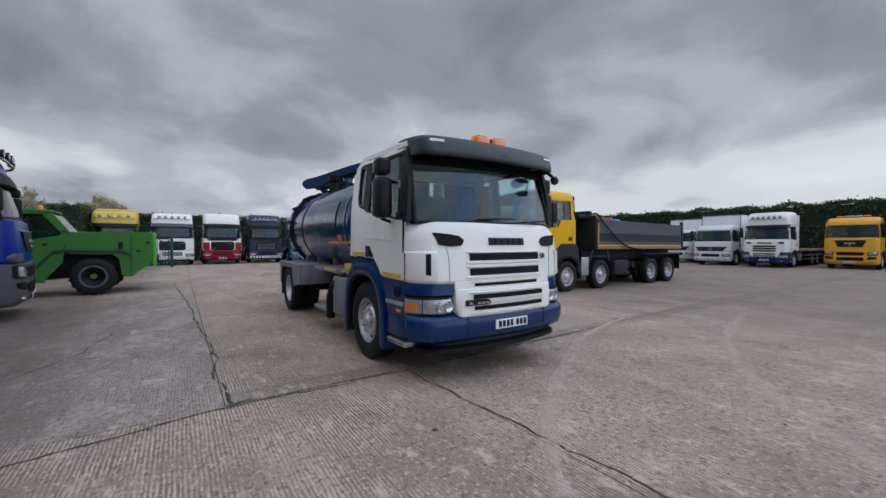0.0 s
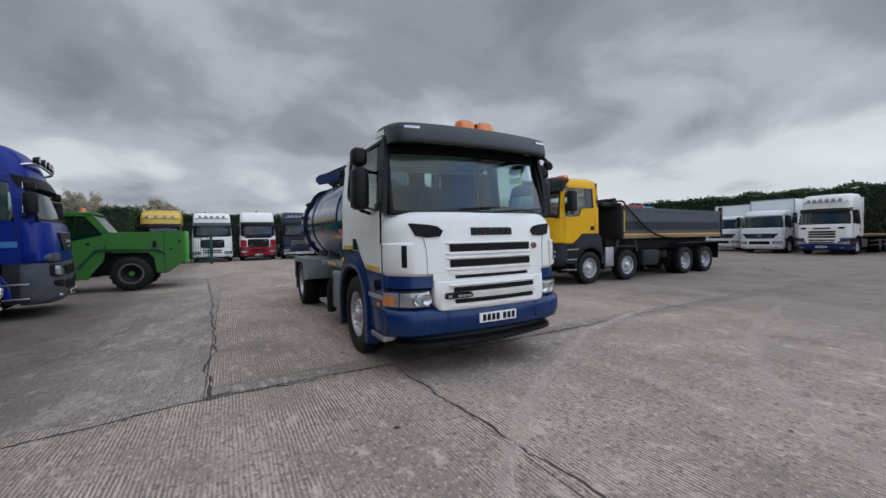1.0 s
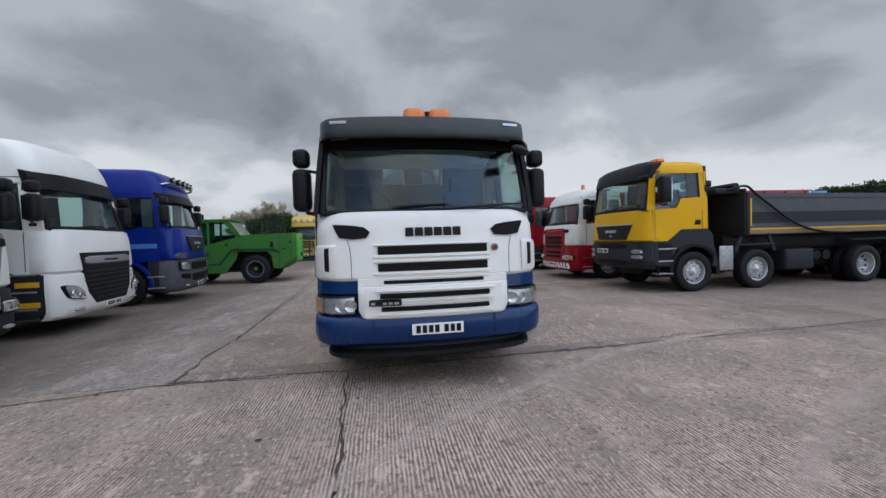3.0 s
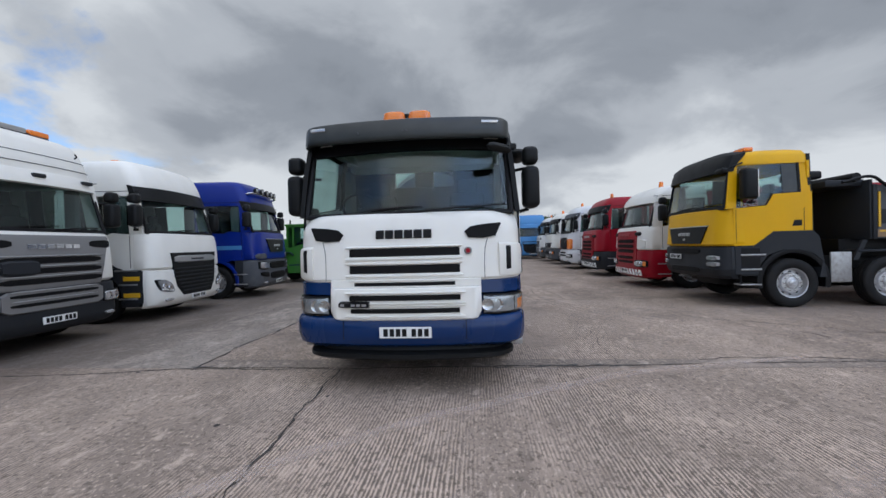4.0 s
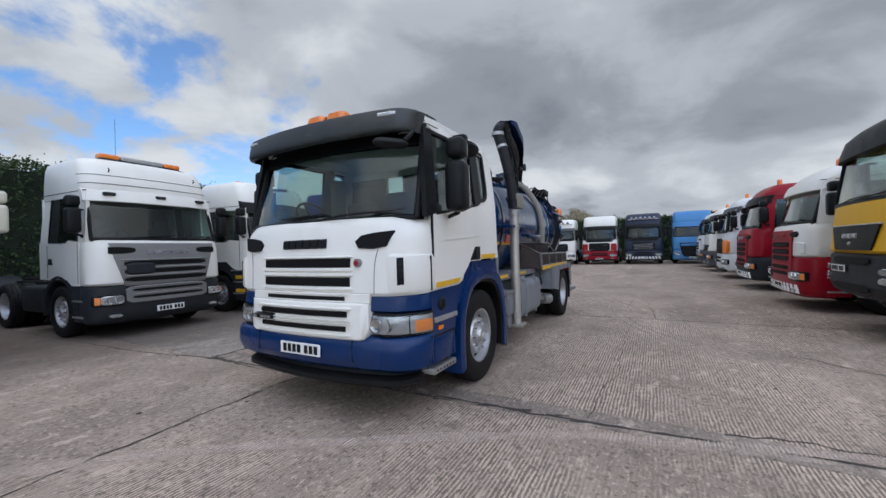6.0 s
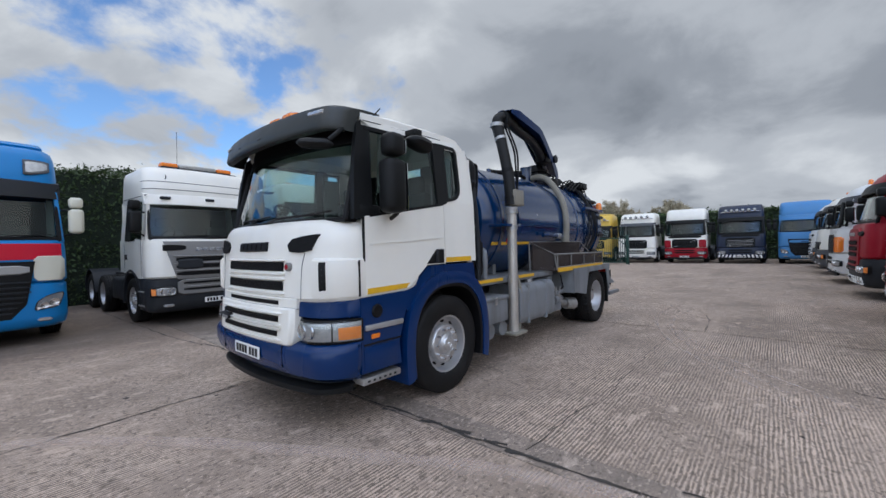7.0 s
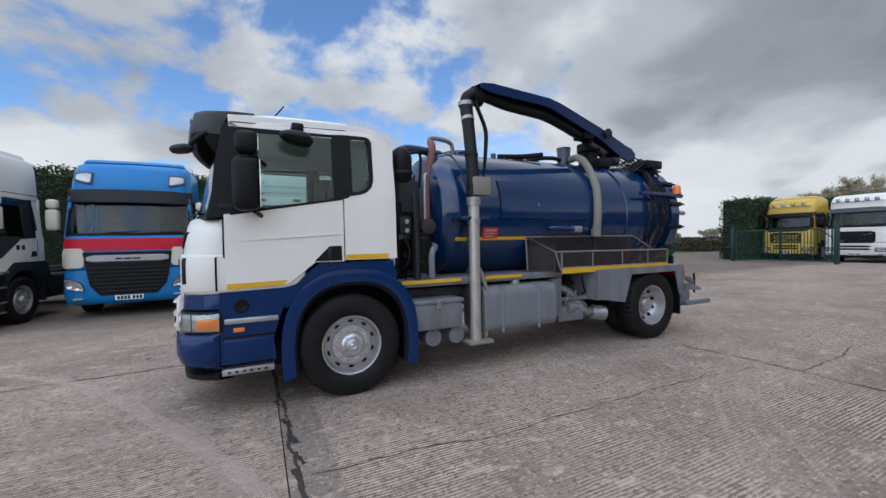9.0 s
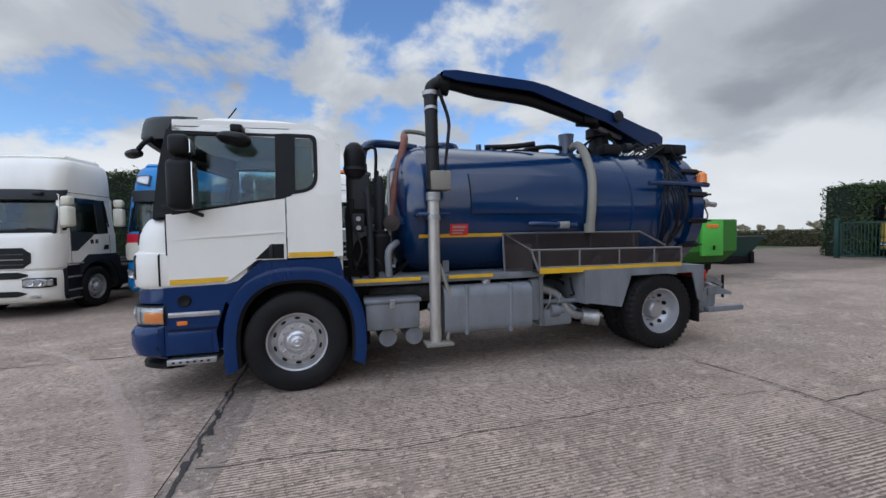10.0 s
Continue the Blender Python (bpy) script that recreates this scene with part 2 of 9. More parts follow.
# black mesh, darkened further to carry the shade of slots laid on the surface
GRILLE = material("grille mesh with recess shade", (0.006, 0.006, 0.0065), 0.6, spec=0.15, vary=0.3, bump=0.3, grain=260)
STRIPE = material("yellow reflective tape", (0.74, 0.42, 0.014), 0.4, vary=0.08, dirt=(0.3, 0.22, 0.08), dirt_amount=0.3)
AMBER = material("dull amber lens", (0.78, 0.24, 0.05), 0.15, 0.0, coat=0.6, vary=0.25, scale=20)
ORANGE = material("orange lens", (0.80, 0.20, 0.015), 0.15, coat=0.6, vary=0.1, scale=12)
REDLENS = material("red lens", (0.5, 0.03, 0.015), 0.2, coat=0.5, vary=0.1)
CLEARLENS = material("headlamp lens", (0.46, 0.47, 0.48), 0.10, 0.6, coat=1.0, vary=0.45, scale=16, grain=40)
PLATE = material("white number plate", (0.80, 0.80, 0.78), 0.35, vary=0.04)
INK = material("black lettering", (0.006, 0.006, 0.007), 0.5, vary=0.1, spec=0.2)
PALEINK = material("pale badge metal", (0.42, 0.42, 0.42), 0.3, 0.6, vary=0.1)
SIGNRED = material("red sign", (0.60, 0.025, 0.03), 0.4, vary=0.06)
WOOD = material("load bed timber", (0.26, 0.17, 0.09), 0.8, vary=0.25, grain=40, bump=0.1)
LENSGLASS = glass_material("clear lamp cover", (0.93, 0.95, 0.95))
REFLECTOR = material("lamp reflector", (0.44, 0.45, 0.46), 0.25, 0.55, vary=0.5, scale=22, grain=60)
GLASS = glass_material("clear cab glass", (0.74, 0.83, 0.815))
MIRROR = material("mirror glass", (0.8, 0.8, 0.8), 0.03, 1.0, vary=0.01)


# ---- mesh tools ----
def thing(name, m, label, category, group=""):
    ob = new(name)
    ob.empty_display_size = 0.3
    ob.matrix_world = m
    return tagged(ob, label, category, group)


def finish(bm, name, mat, angle=38):
    bmesh.ops.recalc_face_normals(bm, faces=bm.faces[:])
    me = bpy.data.meshes.new(name)
    bm.to_mesh(me)
    bm.free()
    me.materials.append(mat)
    me.shade_smooth()
    me.set_sharp_from_angle(angle=radians(angle))
    return me


def part(name, bm, mat, parent, label="", angle=38):
    ob = new(name, finish(bm, name, mat, angle))
    ob.parent = parent
    if label:
        ob["label"] = label
    return ob


def mesh_at(name, me, parent, m, label=""):
    ob = new(name, me)
    ob.parent = parent
    ob.matrix_local = m
    if label:
        ob["label"] = label
    return ob


def B():
    return bmesh.new()


def box(bm, x0, x1, y0, y1, z0, z1, bev=0.0, seg=2, m=None):
    vs = [bm.verts.new((x, y, z)) for z in (z0, z1) for x, y in ((x0, y0), (x1, y0), (x1, y1), (x0, y1))]
    fs = [bm.faces.new([vs[i] for i in f]) for f in ((3, 2, 1, 0), (4, 5, 6, 7), (0, 1, 5, 4), (1, 2, 6, 5), (2, 3, 7, 6), (3, 0, 4, 7))]
    out = vs
    if bev:
        es = list({e for f in fs for e in f.edges})
        r = bmesh.ops.bevel(bm, geom=es, offset=bev, segments=seg, profile=0.5, affect="EDGES", clamp_overlap=True)
        out = list({v for f in r["faces"] for v in f.verts} | {v for v in vs if v.is_valid})
    if m is not None:
        bmesh.ops.transform(bm, matrix=m, verts=out)
    return bm


def ring_faces(bm, rings, closed=True, cap=True):
    n = len(rings[0])
    for a, b in zip(rings, rings[1:]):
        for i in range(n if closed else n - 1):
            j = (i + 1) % n
            bm.faces.new((a[i], a[j], b[j], b[i]))
    if cap and closed:
        bm.faces.new(rings[0][::-1])
        bm.faces.new(rings[-1])
    return bm


def loft(bm, rings, cap=True, closed=True):
    return ring_faces(bm, [[bm.verts.new(p) for p in r] for r in rings], closed, cap)


def frame_of(d):
    d = Vector(d).normalized()
    u = d.cross(Vector((0, 0, 1)))
    if u.length < 1e-3:
        u = Vector((1, 0, 0))
    u.normalize()
    return d, u, d.cross(u).normalized()


def cyl(bm, p0, p1, r0, r1=None, n=16, cap=True):
    r1 = r0 if r1 is None else r1
    p0, p1 = Vector(p0), Vector(p1)
    _, u, v = frame_of(p1 - p0)
    rings = [[p + (u * math.cos(a) + v * math.sin(a)) * r for a in (2 * math.pi * i / n for i in range(n))] for p, r in ((p0, r0), (p1, r1))]
    return loft(bm, rings, cap)


def smooth_path(pts, k=6):
    pts = [Vector(p) for p in pts]
    if len(pts) < 3:
        return pts
    ext = [2 * pts[0] - pts[1], *pts, 2 * pts[-1] - pts[-2]]
    out = []
    for a, b, c, d in zip(ext, ext[1:], ext[2:], ext[3:]):
        for i in range(k):
            t = i / k
            out.append(0.5 * ((2 * b) + (c - a) * t + (2 * a - 5 * b + 4 * c - d) * t * t + (3 * b - a - 3 * c + d) * t ** 3))
    return out + [pts[-1]]


def tube(bm, pts, r, n=10, k=6, smooth=True):
    p = smooth_path(pts, k) if smooth else [Vector(q) for q in pts]
    rings, u = [], None
    for i, q in enumerate(p):
        d = (p[min(i + 1, len(p) - 1)] - p[max(i - 1, 0)]).normalized()
        if u is None:
            _, u, _ = frame_of(d)
        u = (u - d * u.dot(d)).normalized()
        v = d.cross(u)
        rr = r(i / (len(p) - 1)) if callable(r) else r
        rings.append([q + (u * math.cos(a) + v * math.sin(a)) * rr for a in (2 * math.pi * j / n for j in range(n))])
    return loft(bm, rings)


def lathe(bm, profile, n=36, axis="x", centre=(0, 0, 0)):
    """profile: (along the axis, radius); closed back on itself when the ends differ from the axis."""
    c = Vector(centre)
    rings = []
    for a, r in profile:
        ring = []
        for i in range(n):
            t = 2 * math.pi * i / n
            p = {"x": (a, r * math.cos(t), r * math.sin(t)), "y": (r * math.cos(t), a, r * math.sin(t)), "z": (r * math.cos(t), r * math.sin(t), a)}[axis]
            ring.append(c + Vector(p))
        rings.append(ring)
    vs = [[bm.verts.new(p) for p in r] for r in rings]
    ring_faces(bm, vs, True, False)
    if profile[0][1] < 0.05:
        bm.faces.new(vs[0][::-1])
    if profile[-1][1] < 0.05:
        bm.faces.new(vs[-1])
    return bm


def prism(bm, poly, off):
    off = Vector(off)
    return loft(bm, [[Vector(p) for p in poly], [Vector(p) + off for p in poly]])


def strip(bm, x0, x1, z0, z1, fy, proud=0.01, deep=0.03, nx=10, round_=0.0):
    """A band that follows a curved front fy(x, z), standing proud of it."""
    rings = []
    for i in range(nx + 1):
        x = x0 + (x1 - x0) * i / nx
        cut = 0.0
        if round_:
            d = min(x - min(x0, x1), max(x0, x1) - x)
            cut = round_ * (1 - math.sqrt(max(0, 1 - (1 - min(1, d / round_)) ** 2)))
        a, b = z0 + cut, z1 - cut
        if b - a < 0.002:
            a, b = (a + b) / 2 - 0.001, (a + b) / 2 + 0.001
        e = min(0.3 * (b - a), proud * 0.6) if proud > 0 else 0
        rings.append([(x, fy(x, a) + deep, a), (x, fy(x, a) - proud * 0.3, a), (x, fy(x, a + e) - proud, a + e), (x, fy(x, b - e) - proud, b - e), (x, fy(x, b) - proud * 0.3, b), (x, fy(x, b) + deep, b)])
    return loft(bm, rings)


def slant(bm, s, xi, xo, inner, outer, fy, proud=0.02, deep=0.05, n=8):
    """A four-cornered piece on a curved front: from inner (z0, z1) at xi to outer (z0, z1) at xo, on side s."""
    rings = []
    for i in range(n + 1):
        u = i / n
        x = s * (xi + (xo - xi) * u)
        e = 0.02 * (1 - min(1, min(u, 1 - u) * n / 1.5))
        a, b = inner[0] + (outer[0] - inner[0]) * u + e, inner[1] + (outer[1] - inner[1]) * u - e
        rings.append([(x, fy(x, a) + deep, a), (x, fy(x, a) - proud * 0.4, a), (x, fy(x, a + 0.015) - proud, a + 0.015), (x, fy(x, b - 0.015) - proud, b - 0.015), (x, fy(x, b) - proud * 0.4, b), (x, fy(x, b) + deep, b)])
    return loft(bm, rings if s > 0 else rings[::-1])


def outline(z, yf, yr, hw, bulge, rc, rr=0.06, n=9):
    """A plan outline of a cab at a height: bowed front, rounded corners."""
    def fy(x):
        s = max(0.0, (abs(x) - (hw - rc)) / rc)
        return yf + bulge * (x / hw) ** 2 + rc * (1 - math.sqrt(max(0.0, 1 - min(1, s) ** 2)))
    xs = [-(hw - rc) - rc * math.sin(a) for a in (math.pi / 2 * i / 6 for i in range(6, 0, -1))]
    xs += [-(hw - rc) + 2 * (hw - rc) * i / (n - 1) for i in range(n)]
    xs += [-x for x in xs[:6][::-1]]
    pts = [(x, fy(x), z) for x in xs]
    pts += [(hw, yr - rr, z), (hw - rr * 0.3, yr - rr * 0.3, z), (hw - rr, yr, z), (-hw + rr, yr, z), (-hw + rr * 0.3, yr - rr * 0.3, z), (-hw, yr - rr, z)]
    return pts


def side_panel(bm, pts, side, xf, th=0.04):
    """A flat-sided panel in the side of a cab; xf(z) gives the half width."""
    return loft(bm, [[(side * xf(z), y, z) for y, z in pts], [(side * (xf(z) - th), y, z) for y, z in pts]])


def rounded(pts, radii, n=6):
    """An outline in two dimensions with its corners rounded, n points to a corner."""
    out = []
    for i, (p, r) in enumerate(zip(pts, radii)):
        p = Vector(p)
        a, c = Vector(pts[i - 1]), Vector(pts[(i + 1) % len(pts)])
        a, c = p + (a - p).normalized() * r, p + (c - p).normalized() * r
        out += [tuple(a * (1 - u) ** 2 + p * (2 * u * (1 - u)) + c * u * u) for u in (k / (n - 1) for k in range(n))]
    return out


def ring_panel(bm, outer, inner, side, xf, th=0.02):
    """A flat frame in the cab's side: two outlines with the same count of corners."""
    o, i = [[[bm.verts.new((side * (xf(z) - d), y, z)) for y, z in pts] for d in (0, th)] for pts in (outer, inner)]
    n = len(outer)
    for k in range(n):
        j = (k + 1) % n
        bm.faces.new((o[0][k], o[0][j], i[0][j], i[0][k]))
        bm.faces.new((o[1][j], o[1][k], i[1][k], i[1][j]))
        bm.faces.new((o[0][j], o[0][k], o[1][k], o[1][j]))
        bm.faces.new((i[0][k], i[0][j], i[1][j], i[1][k]))
    return bm


WHEELS = {}


def wheel_meshes(kind, r):
    key = (kind, r)
    if key in WHEELS:
        return WHEELS[key]
    w = 0.15
    b = B()
    ri = 0.300
    prof = [(w * 0.55, ri - 0.02), (w * 0.78, ri), (w * 0.98, ri + 0.05), (w, (ri + r) / 2 + 0.02), (w * 0.93, r - 0.035), (w * 0.86, r - 0.012)]
    for g in (0.62, 0.25, -0.25, -0.62):
        prof += [(w * (g + 0.1), r), (w * (g + 0.06), r - 0.014), (w * (g - 0.06), r - 0.014), (w * (g - 0.1), r)]
    prof += [(-w * 0.86, r - 0.012), (-w * 0.93, r - 0.035), (-w, (ri + r) / 2), (-w * 0.98, ri + 0.05), (-w * 0.7, ri), (-w * 0.55, ri - 0.02)]
    lathe(b, prof, 44 if kind == "steer" else 160)
    if kind != "steer":
        # lugs cut across both shoulders of the tread
        for v in b.verts:
            rr = math.hypot(v.co.y, v.co.z)
            if abs(v.co.x) > w * 0.5 and rr > r - 0.06:
                k = round(math.atan2(v.co.z, v.co.y) / (2 * math.pi) * 160) % 4
                f = (rr - 0.020) / rr if k < 2 else 1.0
                v.co.y, v.co.z = v.co.y * f, v.co.z * f
    tyre = finish(b, "tyre", RUBBER, 50)
    b = B()
    if kind == "steer":
        lathe(b, [(-0.10, 0.315), (0.105, 0.323), (0.125, 0.339), (0.118, 0.319), (0.06, 0.305), (0.042, 0.292), (0.046, 0.236), (0.046, 0.02)], 40)
    else:
        lathe(b, [(-0.10, 0.315), (0.105, 0.323), (0.125, 0.339), (0.118, 0.319), (0.02, 0.295), (-0.045, 0.255), (-0.075, 0.19), (-0.075, 0.02)], 40)
    shrink = lambda q: bmesh.ops.scale(q, vec=(1, 0.90, 0.90), verts=q.verts[:])
    shrink(b)
    rim = finish(b, "rim", RIM)
    b = B()
    xo = 0.10 if kind == "steer" else -0.075
    if kind == "steer":
        lathe(b, [(0.04, 0.238), (0.085, 0.228), (0.098, 0.214), (xo, 0.150), (xo - 0.012, 0.142), (xo - 0.012, 0.128), (xo + 0.012, 0.122), (xo + 0.028, 0.098), (xo + 0.026, 0.088), (xo + 0.046, 0.074), (xo + 0.056, 0.040), (xo + 0.048, 0.030), (xo + 0.060, 0.016), (xo + 0.060, 0.004)], 32)
    else:
        lathe(b, [(xo - 0.01, 0.13), (xo + 0.10, 0.12), (xo + 0.125, 0.095), (xo + 0.13, 0.01)], 24)
    shrink(b)
    hub = finish(b, "hub", DISC if kind == "steer" else RIM)
    b = B()
    for i in range(10):
        a = 2 * math.pi * i / 10
        c = (xo - 0.004, 0.178 * math.cos(a), 0.178 * math.sin(a))
        cyl(b, c, (xo + 0.035, c[1], c[2]), 0.017, 0.014, 6)
    shrink(b)
    nuts = finish(b, "wheel_nuts", CHROME)
    hole_b = []
    for i in range(10):
        b = B()
        a = 2 * math.pi * (i + 0.5) / 10
        ca, sa = math.cos(a), math.sin(a)
        line = [(0.292, 0.042), (0.264, 0.044), (0.236, 0.046)] if kind == "steer" else [(0.295, 0.02), (0.255, -0.045), (0.19, -0.075)]

        def surf(r):
            (r0, x0), (r1, x1) = line[:2] if r > line[1][0] else line[1:]
            return x0 + (x1 - x0) * (r - r0) / (r1 - r0) + 0.003
        pts = []
        for k in range(12):
            t = 2 * math.pi * k / 12
            u, v = (0.264 + 0.015 * math.cos(t), 0.034 * math.sin(t)) if kind == "steer" else (0.245 + 0.024 * math.cos(t), 0.036 * math.sin(t))
            pts.append((surf(u), u * ca - v * sa, u * sa + v * ca))
        prism(b, pts, (0.006, 0, 0))
        shrink(b)
        hole_b.append(finish(b, "hand_hole", INK))
    holes = hole_b
    WHEELS[key] = (tyre, rim, hub, nuts, holes)
    return WHEELS[key]


def wheel(parent, x, y, side, kind="steer", r=0.52, z=None):
    tyre, rim, hub, nuts, holes = wheel_meshes(kind, r)
    m = Matrix.Translation((x, y, r if z is None else z)) @ (Matrix() if side > 0 else Matrix.Rotation(math.pi, 4, "Z"))
    t = mesh_at("wheel", tyre, parent, m, "worn black rubber tyre")
    for n, me in [("rim", rim), ("hub", hub), ("wheel_nuts", nuts)] + [("hand_hole", h) for h in holes]:
        mesh_at(n, me, t, Matrix())
    return t


def number_plate(parent, y, z, x=0.0, w=0.52, h=0.11, mat=None):
    p = part("number_plate", box(B(), x - w / 2, x + w / 2, y - 0.012, y, z - h / 2, z + h / 2, 0.004, 1), mat or PLATE, parent, "white plate with dark unreadable bars")
    xs = (-0.42, -0.30, -0.18, -0.06, 0.12, 0.24, 0.36)
    for u in xs:
        part("plate_bar", box(B(), x + u * w, x + (u + 0.085) * w, y - 0.015, y - 0.011, z - h * 0.34, z + h * 0.34), INK, p)


def badge_blocks(parent, name, x0, x1, z0, z1, fy, n, mat, proud=0.018):
    """A maker's lettering as plain blocks."""
    w = (x1 - x0) / n
    for i in range(n):
        ob = part(name, strip(B(), x0 + i * w + 0.05 * w, x0 + i * w + 0.88 * w, z0, z1, fy, proud, 0.01, 3), mat, parent)
    return ob


def mirror_unit(parent, side, x, y, z, mat, arm=True, h=0.42, w=0.2, small=True, xin=1.18, deep=0.10):
    """A truck mirror: main housing, upper small housing and arms, glass facing back."""
    b = box(B(), x - w / 2, x + w / 2, y - deep, y + 0.05, z - h / 2, z + h / 2, 0.065, 3)
    hs = part("mirror_housing", b, mat, parent)
    g = box(B(), x - w / 2 + 0.02, x + w / 2 - 0.02, y + 0.048, y + 0.054, z - h / 2 + 0.03, z + h / 2 - 0.03)
    part("mirror_glass", g, MIRROR, hs)
    if small:
        s = part("upper_mirror_housing", box(B(), x - w * 0.46, x + w * 0.46, y - deep * 0.85, y + 0.04, z + h / 2 + 0.02, z + h / 2 + 0.22, 0.055, 3), mat, parent)
        part("mirror_glass", box(B(), x - w * 0.36, x + w * 0.36, y + 0.038, y + 0.044, z + h / 2 + 0.05, z + h / 2 + 0.17), MIRROR, s)
    if arm:
        part("mirror_arm", tube(B(), [(side * xin, y + 0.10, z + h / 2 - 0.02), (side * (abs(x) - 0.03), y + 0.02, z + h / 2)], 0.018, 8), BLACK, parent)
        part("mirror_arm", tube(B(), [(side * xin, y + 0.08, z - h / 2 - 0.05), (side * (abs(x) - 0.02), y, z - h / 2)], 0.02, 8), BLACK, parent)
        part("mirror_foot", box(B(), *sorted((side * (xin - 0.06), side * (xin + 0.04))), y + 0.02, y + 0.14, z - h / 2 - 0.08, z - h / 2 - 0.02, 0.015), BLACK, parent)


def seat(parent, x, y, z):
    b = B()
    box(b, x - 0.25, x + 0.25, y, y + 0.5, z, z + 0.16, 0.05)
    box(b, x - 0.24, x + 0.24, y + 0.42, y + 0.58, z + 0.1, z + 0.75, 0.06, m=None)
    box(b, x - 0.14, x + 0.14, y + 0.46, y + 0.57, z + 0.72, z + 0.95, 0.05)
    part("seat", b, SEAT, parent)


def steering_wheel(parent, x, y, z):
    b = B()
    n = Vector((0, 0.75, 0.66))
    _, u, v = frame_of(n)
    c = Vector((x, y, z))
    ring = [c + (u * math.cos(t) + v * math.sin(t)) * 0.23 for t in (2 * math.pi * i / 20 for i in range(21))]
    tube(b, ring, 0.017, 8, smooth=False)
    for t in (0.5, 2.6, 4.7):
        cyl(b, c - n * 0.02, c + (u * math.cos(t) + v * math.sin(t)) * 0.22, 0.02, 0.014, 6)
    cyl(b, c, c - n * 0.35, 0.05, 0.06, 10)
    part("steering_wheel", b, INK, parent)


def wiper(parent, x0, x1, z, fy):
    b = B()
    tube(b, [(x0, fy(x0, z) - 0.02, z - 0.02), ((x0 + x1) / 2, fy(x0, z) - 0.05, z + 0.005), (x1, fy(x1, z + 0.03) - 0.03, z + 0.03)], 0.011, 6)
    tube(b, [(x1 - 0.33 * (1 if x1 > x0 else -1), fy(x1, z + 0.02) - 0.025, z + 0.018), (x1 + 0.25 * (1 if x1 > x0 else -1), fy(x1, z + 0.04) - 0.02, z + 0.042)], 0.009, 6)
    part("wiper", b, INK, parent)


# ---- the vacuum tanker in the middle of the yard ----
def vacuum_tanker():
    T = thing("vacuum_tanker_lorry", pose(3.55, 3.5, 0), "white and navy vacuum tanker lorry standing on the concrete yard", "lorry")
    P = lambda n, b, m, label="", parent=None, angle=38: part(n, b, m, parent or T, label, angle)

    # front of the cab: bowed in plan, leaning back above the bonnet line
    def fy(x, z):
        lean = 0.10 + 0.05 * max(0, z - 1.1) + 0.10 * max(0, z - 1.5)
        s = max(0.0, (abs(x) - 0.91) / 0.28)
        return lean + 0.13 * (x / 1.19) ** 2 + 0.28 * (1 - math.sqrt(max(0, 1 - min(1, s) ** 2)))

    def round_corner(b, s, u0, u1, z0, z1, proud, top=0.0, n=10, hw=1.19, rc=0.28, base=0.10, soft=0.55):
        """A band round the front corner of the cab: u runs from the front face (0) to the side (1), and on along the side."""
        rings = []
        for i in range(n + 1):
            u = u0 + (u1 - u0) * i / n
            a = min(1, max(0, u)) * math.pi / 2
            x, y = hw - rc + rc * math.sin(a), base + 0.13 * ((hw - rc * (1 - math.sin(a))) / hw) ** 2 + rc * (1 - math.cos(a))
            if u > 1:
                y += (u - 1) * 0.4
            if u < 0:
                x += u * 0.4
            nx, ny = math.sin(a), -math.cos(a)
            e = min(proud, 0.3 * (z1 - z0))
            edge = min(1.0, min(i, n - i) / 1.5)
            pr = proud * (1 - soft + soft * edge)
            prof = [(-0.05, z0), (pr * 0.5, z0), (pr, z0 + e), (pr, z1 - e - top), (pr * 0.6, z1 - top * 0.4), (-0.02, z1), (-0.05, z1)]
            rings.append([(s * (x + nx * d), y + ny * d, z) for d, z in prof])
        return loft(b, rings)

    # bumper
    rings = [outline(z, yf, 0.505, hw, 0.13, 0.25) for z, yf, hw in ((0.47, 0.14, 1.17), (0.51, 0.08, 1.205), (0.60, 0.05, 1.22), (0.72, 0.05, 1.22), (0.765, 0.075, 1.215), (0.79, 0.13, 1.20))]
    bumper = P("bumper", loft(B(), rings), BLUE, "scuffed blue steel bumper")
    rings = [outline(z, yf, 0.5, hw, 0.16, 0.22) for z, yf, hw in ((0.325, 0.20, 1.0), (0.335, 0.12, 1.06), (0.36, 0.085, 1.10), (0.40, 0.085, 1.10), (0.415, 0.12, 1.09), (0.425, 0.17, 1.05), (0.48, 0.19, 1.04))]
    P("bumper_lip", loft(B(), rings), BLACK)
    number_plate(bumper, 0.049, 0.635, 0.02)
    for x in (-0.62, 0.62):
        b = B()
        box(b, x - 0.003, x + 0.003, fy(x, 0.65) - 0.0535, fy(x, 0.65), 0.56, 0.75)
        P("bumper_joint", b, INK, parent=bumper)
    for x in (-0.60, 0.60):
        P("bumper_bolt", lathe(B(), [(-0.024, 0.001), (-0.026, 0.008), (-0.02, 0.011)], 10, "y", (x, 0.085, 0.70)), BLUE, parent=bumper)

    # blue corner panels and sill behind the lamps
    rings = [outline(z, yf, 0.95, hw, 0.13, 0.26) for z, yf, hw in ((0.775, 0.16, 1.165), (0.98, 0.155, 1.17), (1.005, 0.11, 1.19), (1.125, 0.12, 1.19), (1.15, 0.16, 1.18))]
    P("front_corner_panel", loft(B(), rings), BLUE)

    # white upper body
    lv = [(1.13, 0.125, 1.175), (1.16, 0.103, 1.19), (1.40, 0.115, 1.19), (1.60, 0.135, 1.19), (1.67, 0.146, 1.188), (1.75, 0.165, 1.183), (1.805, 0.185, 1.175), (1.825, 0.21, 1.16)]
    shell = B()
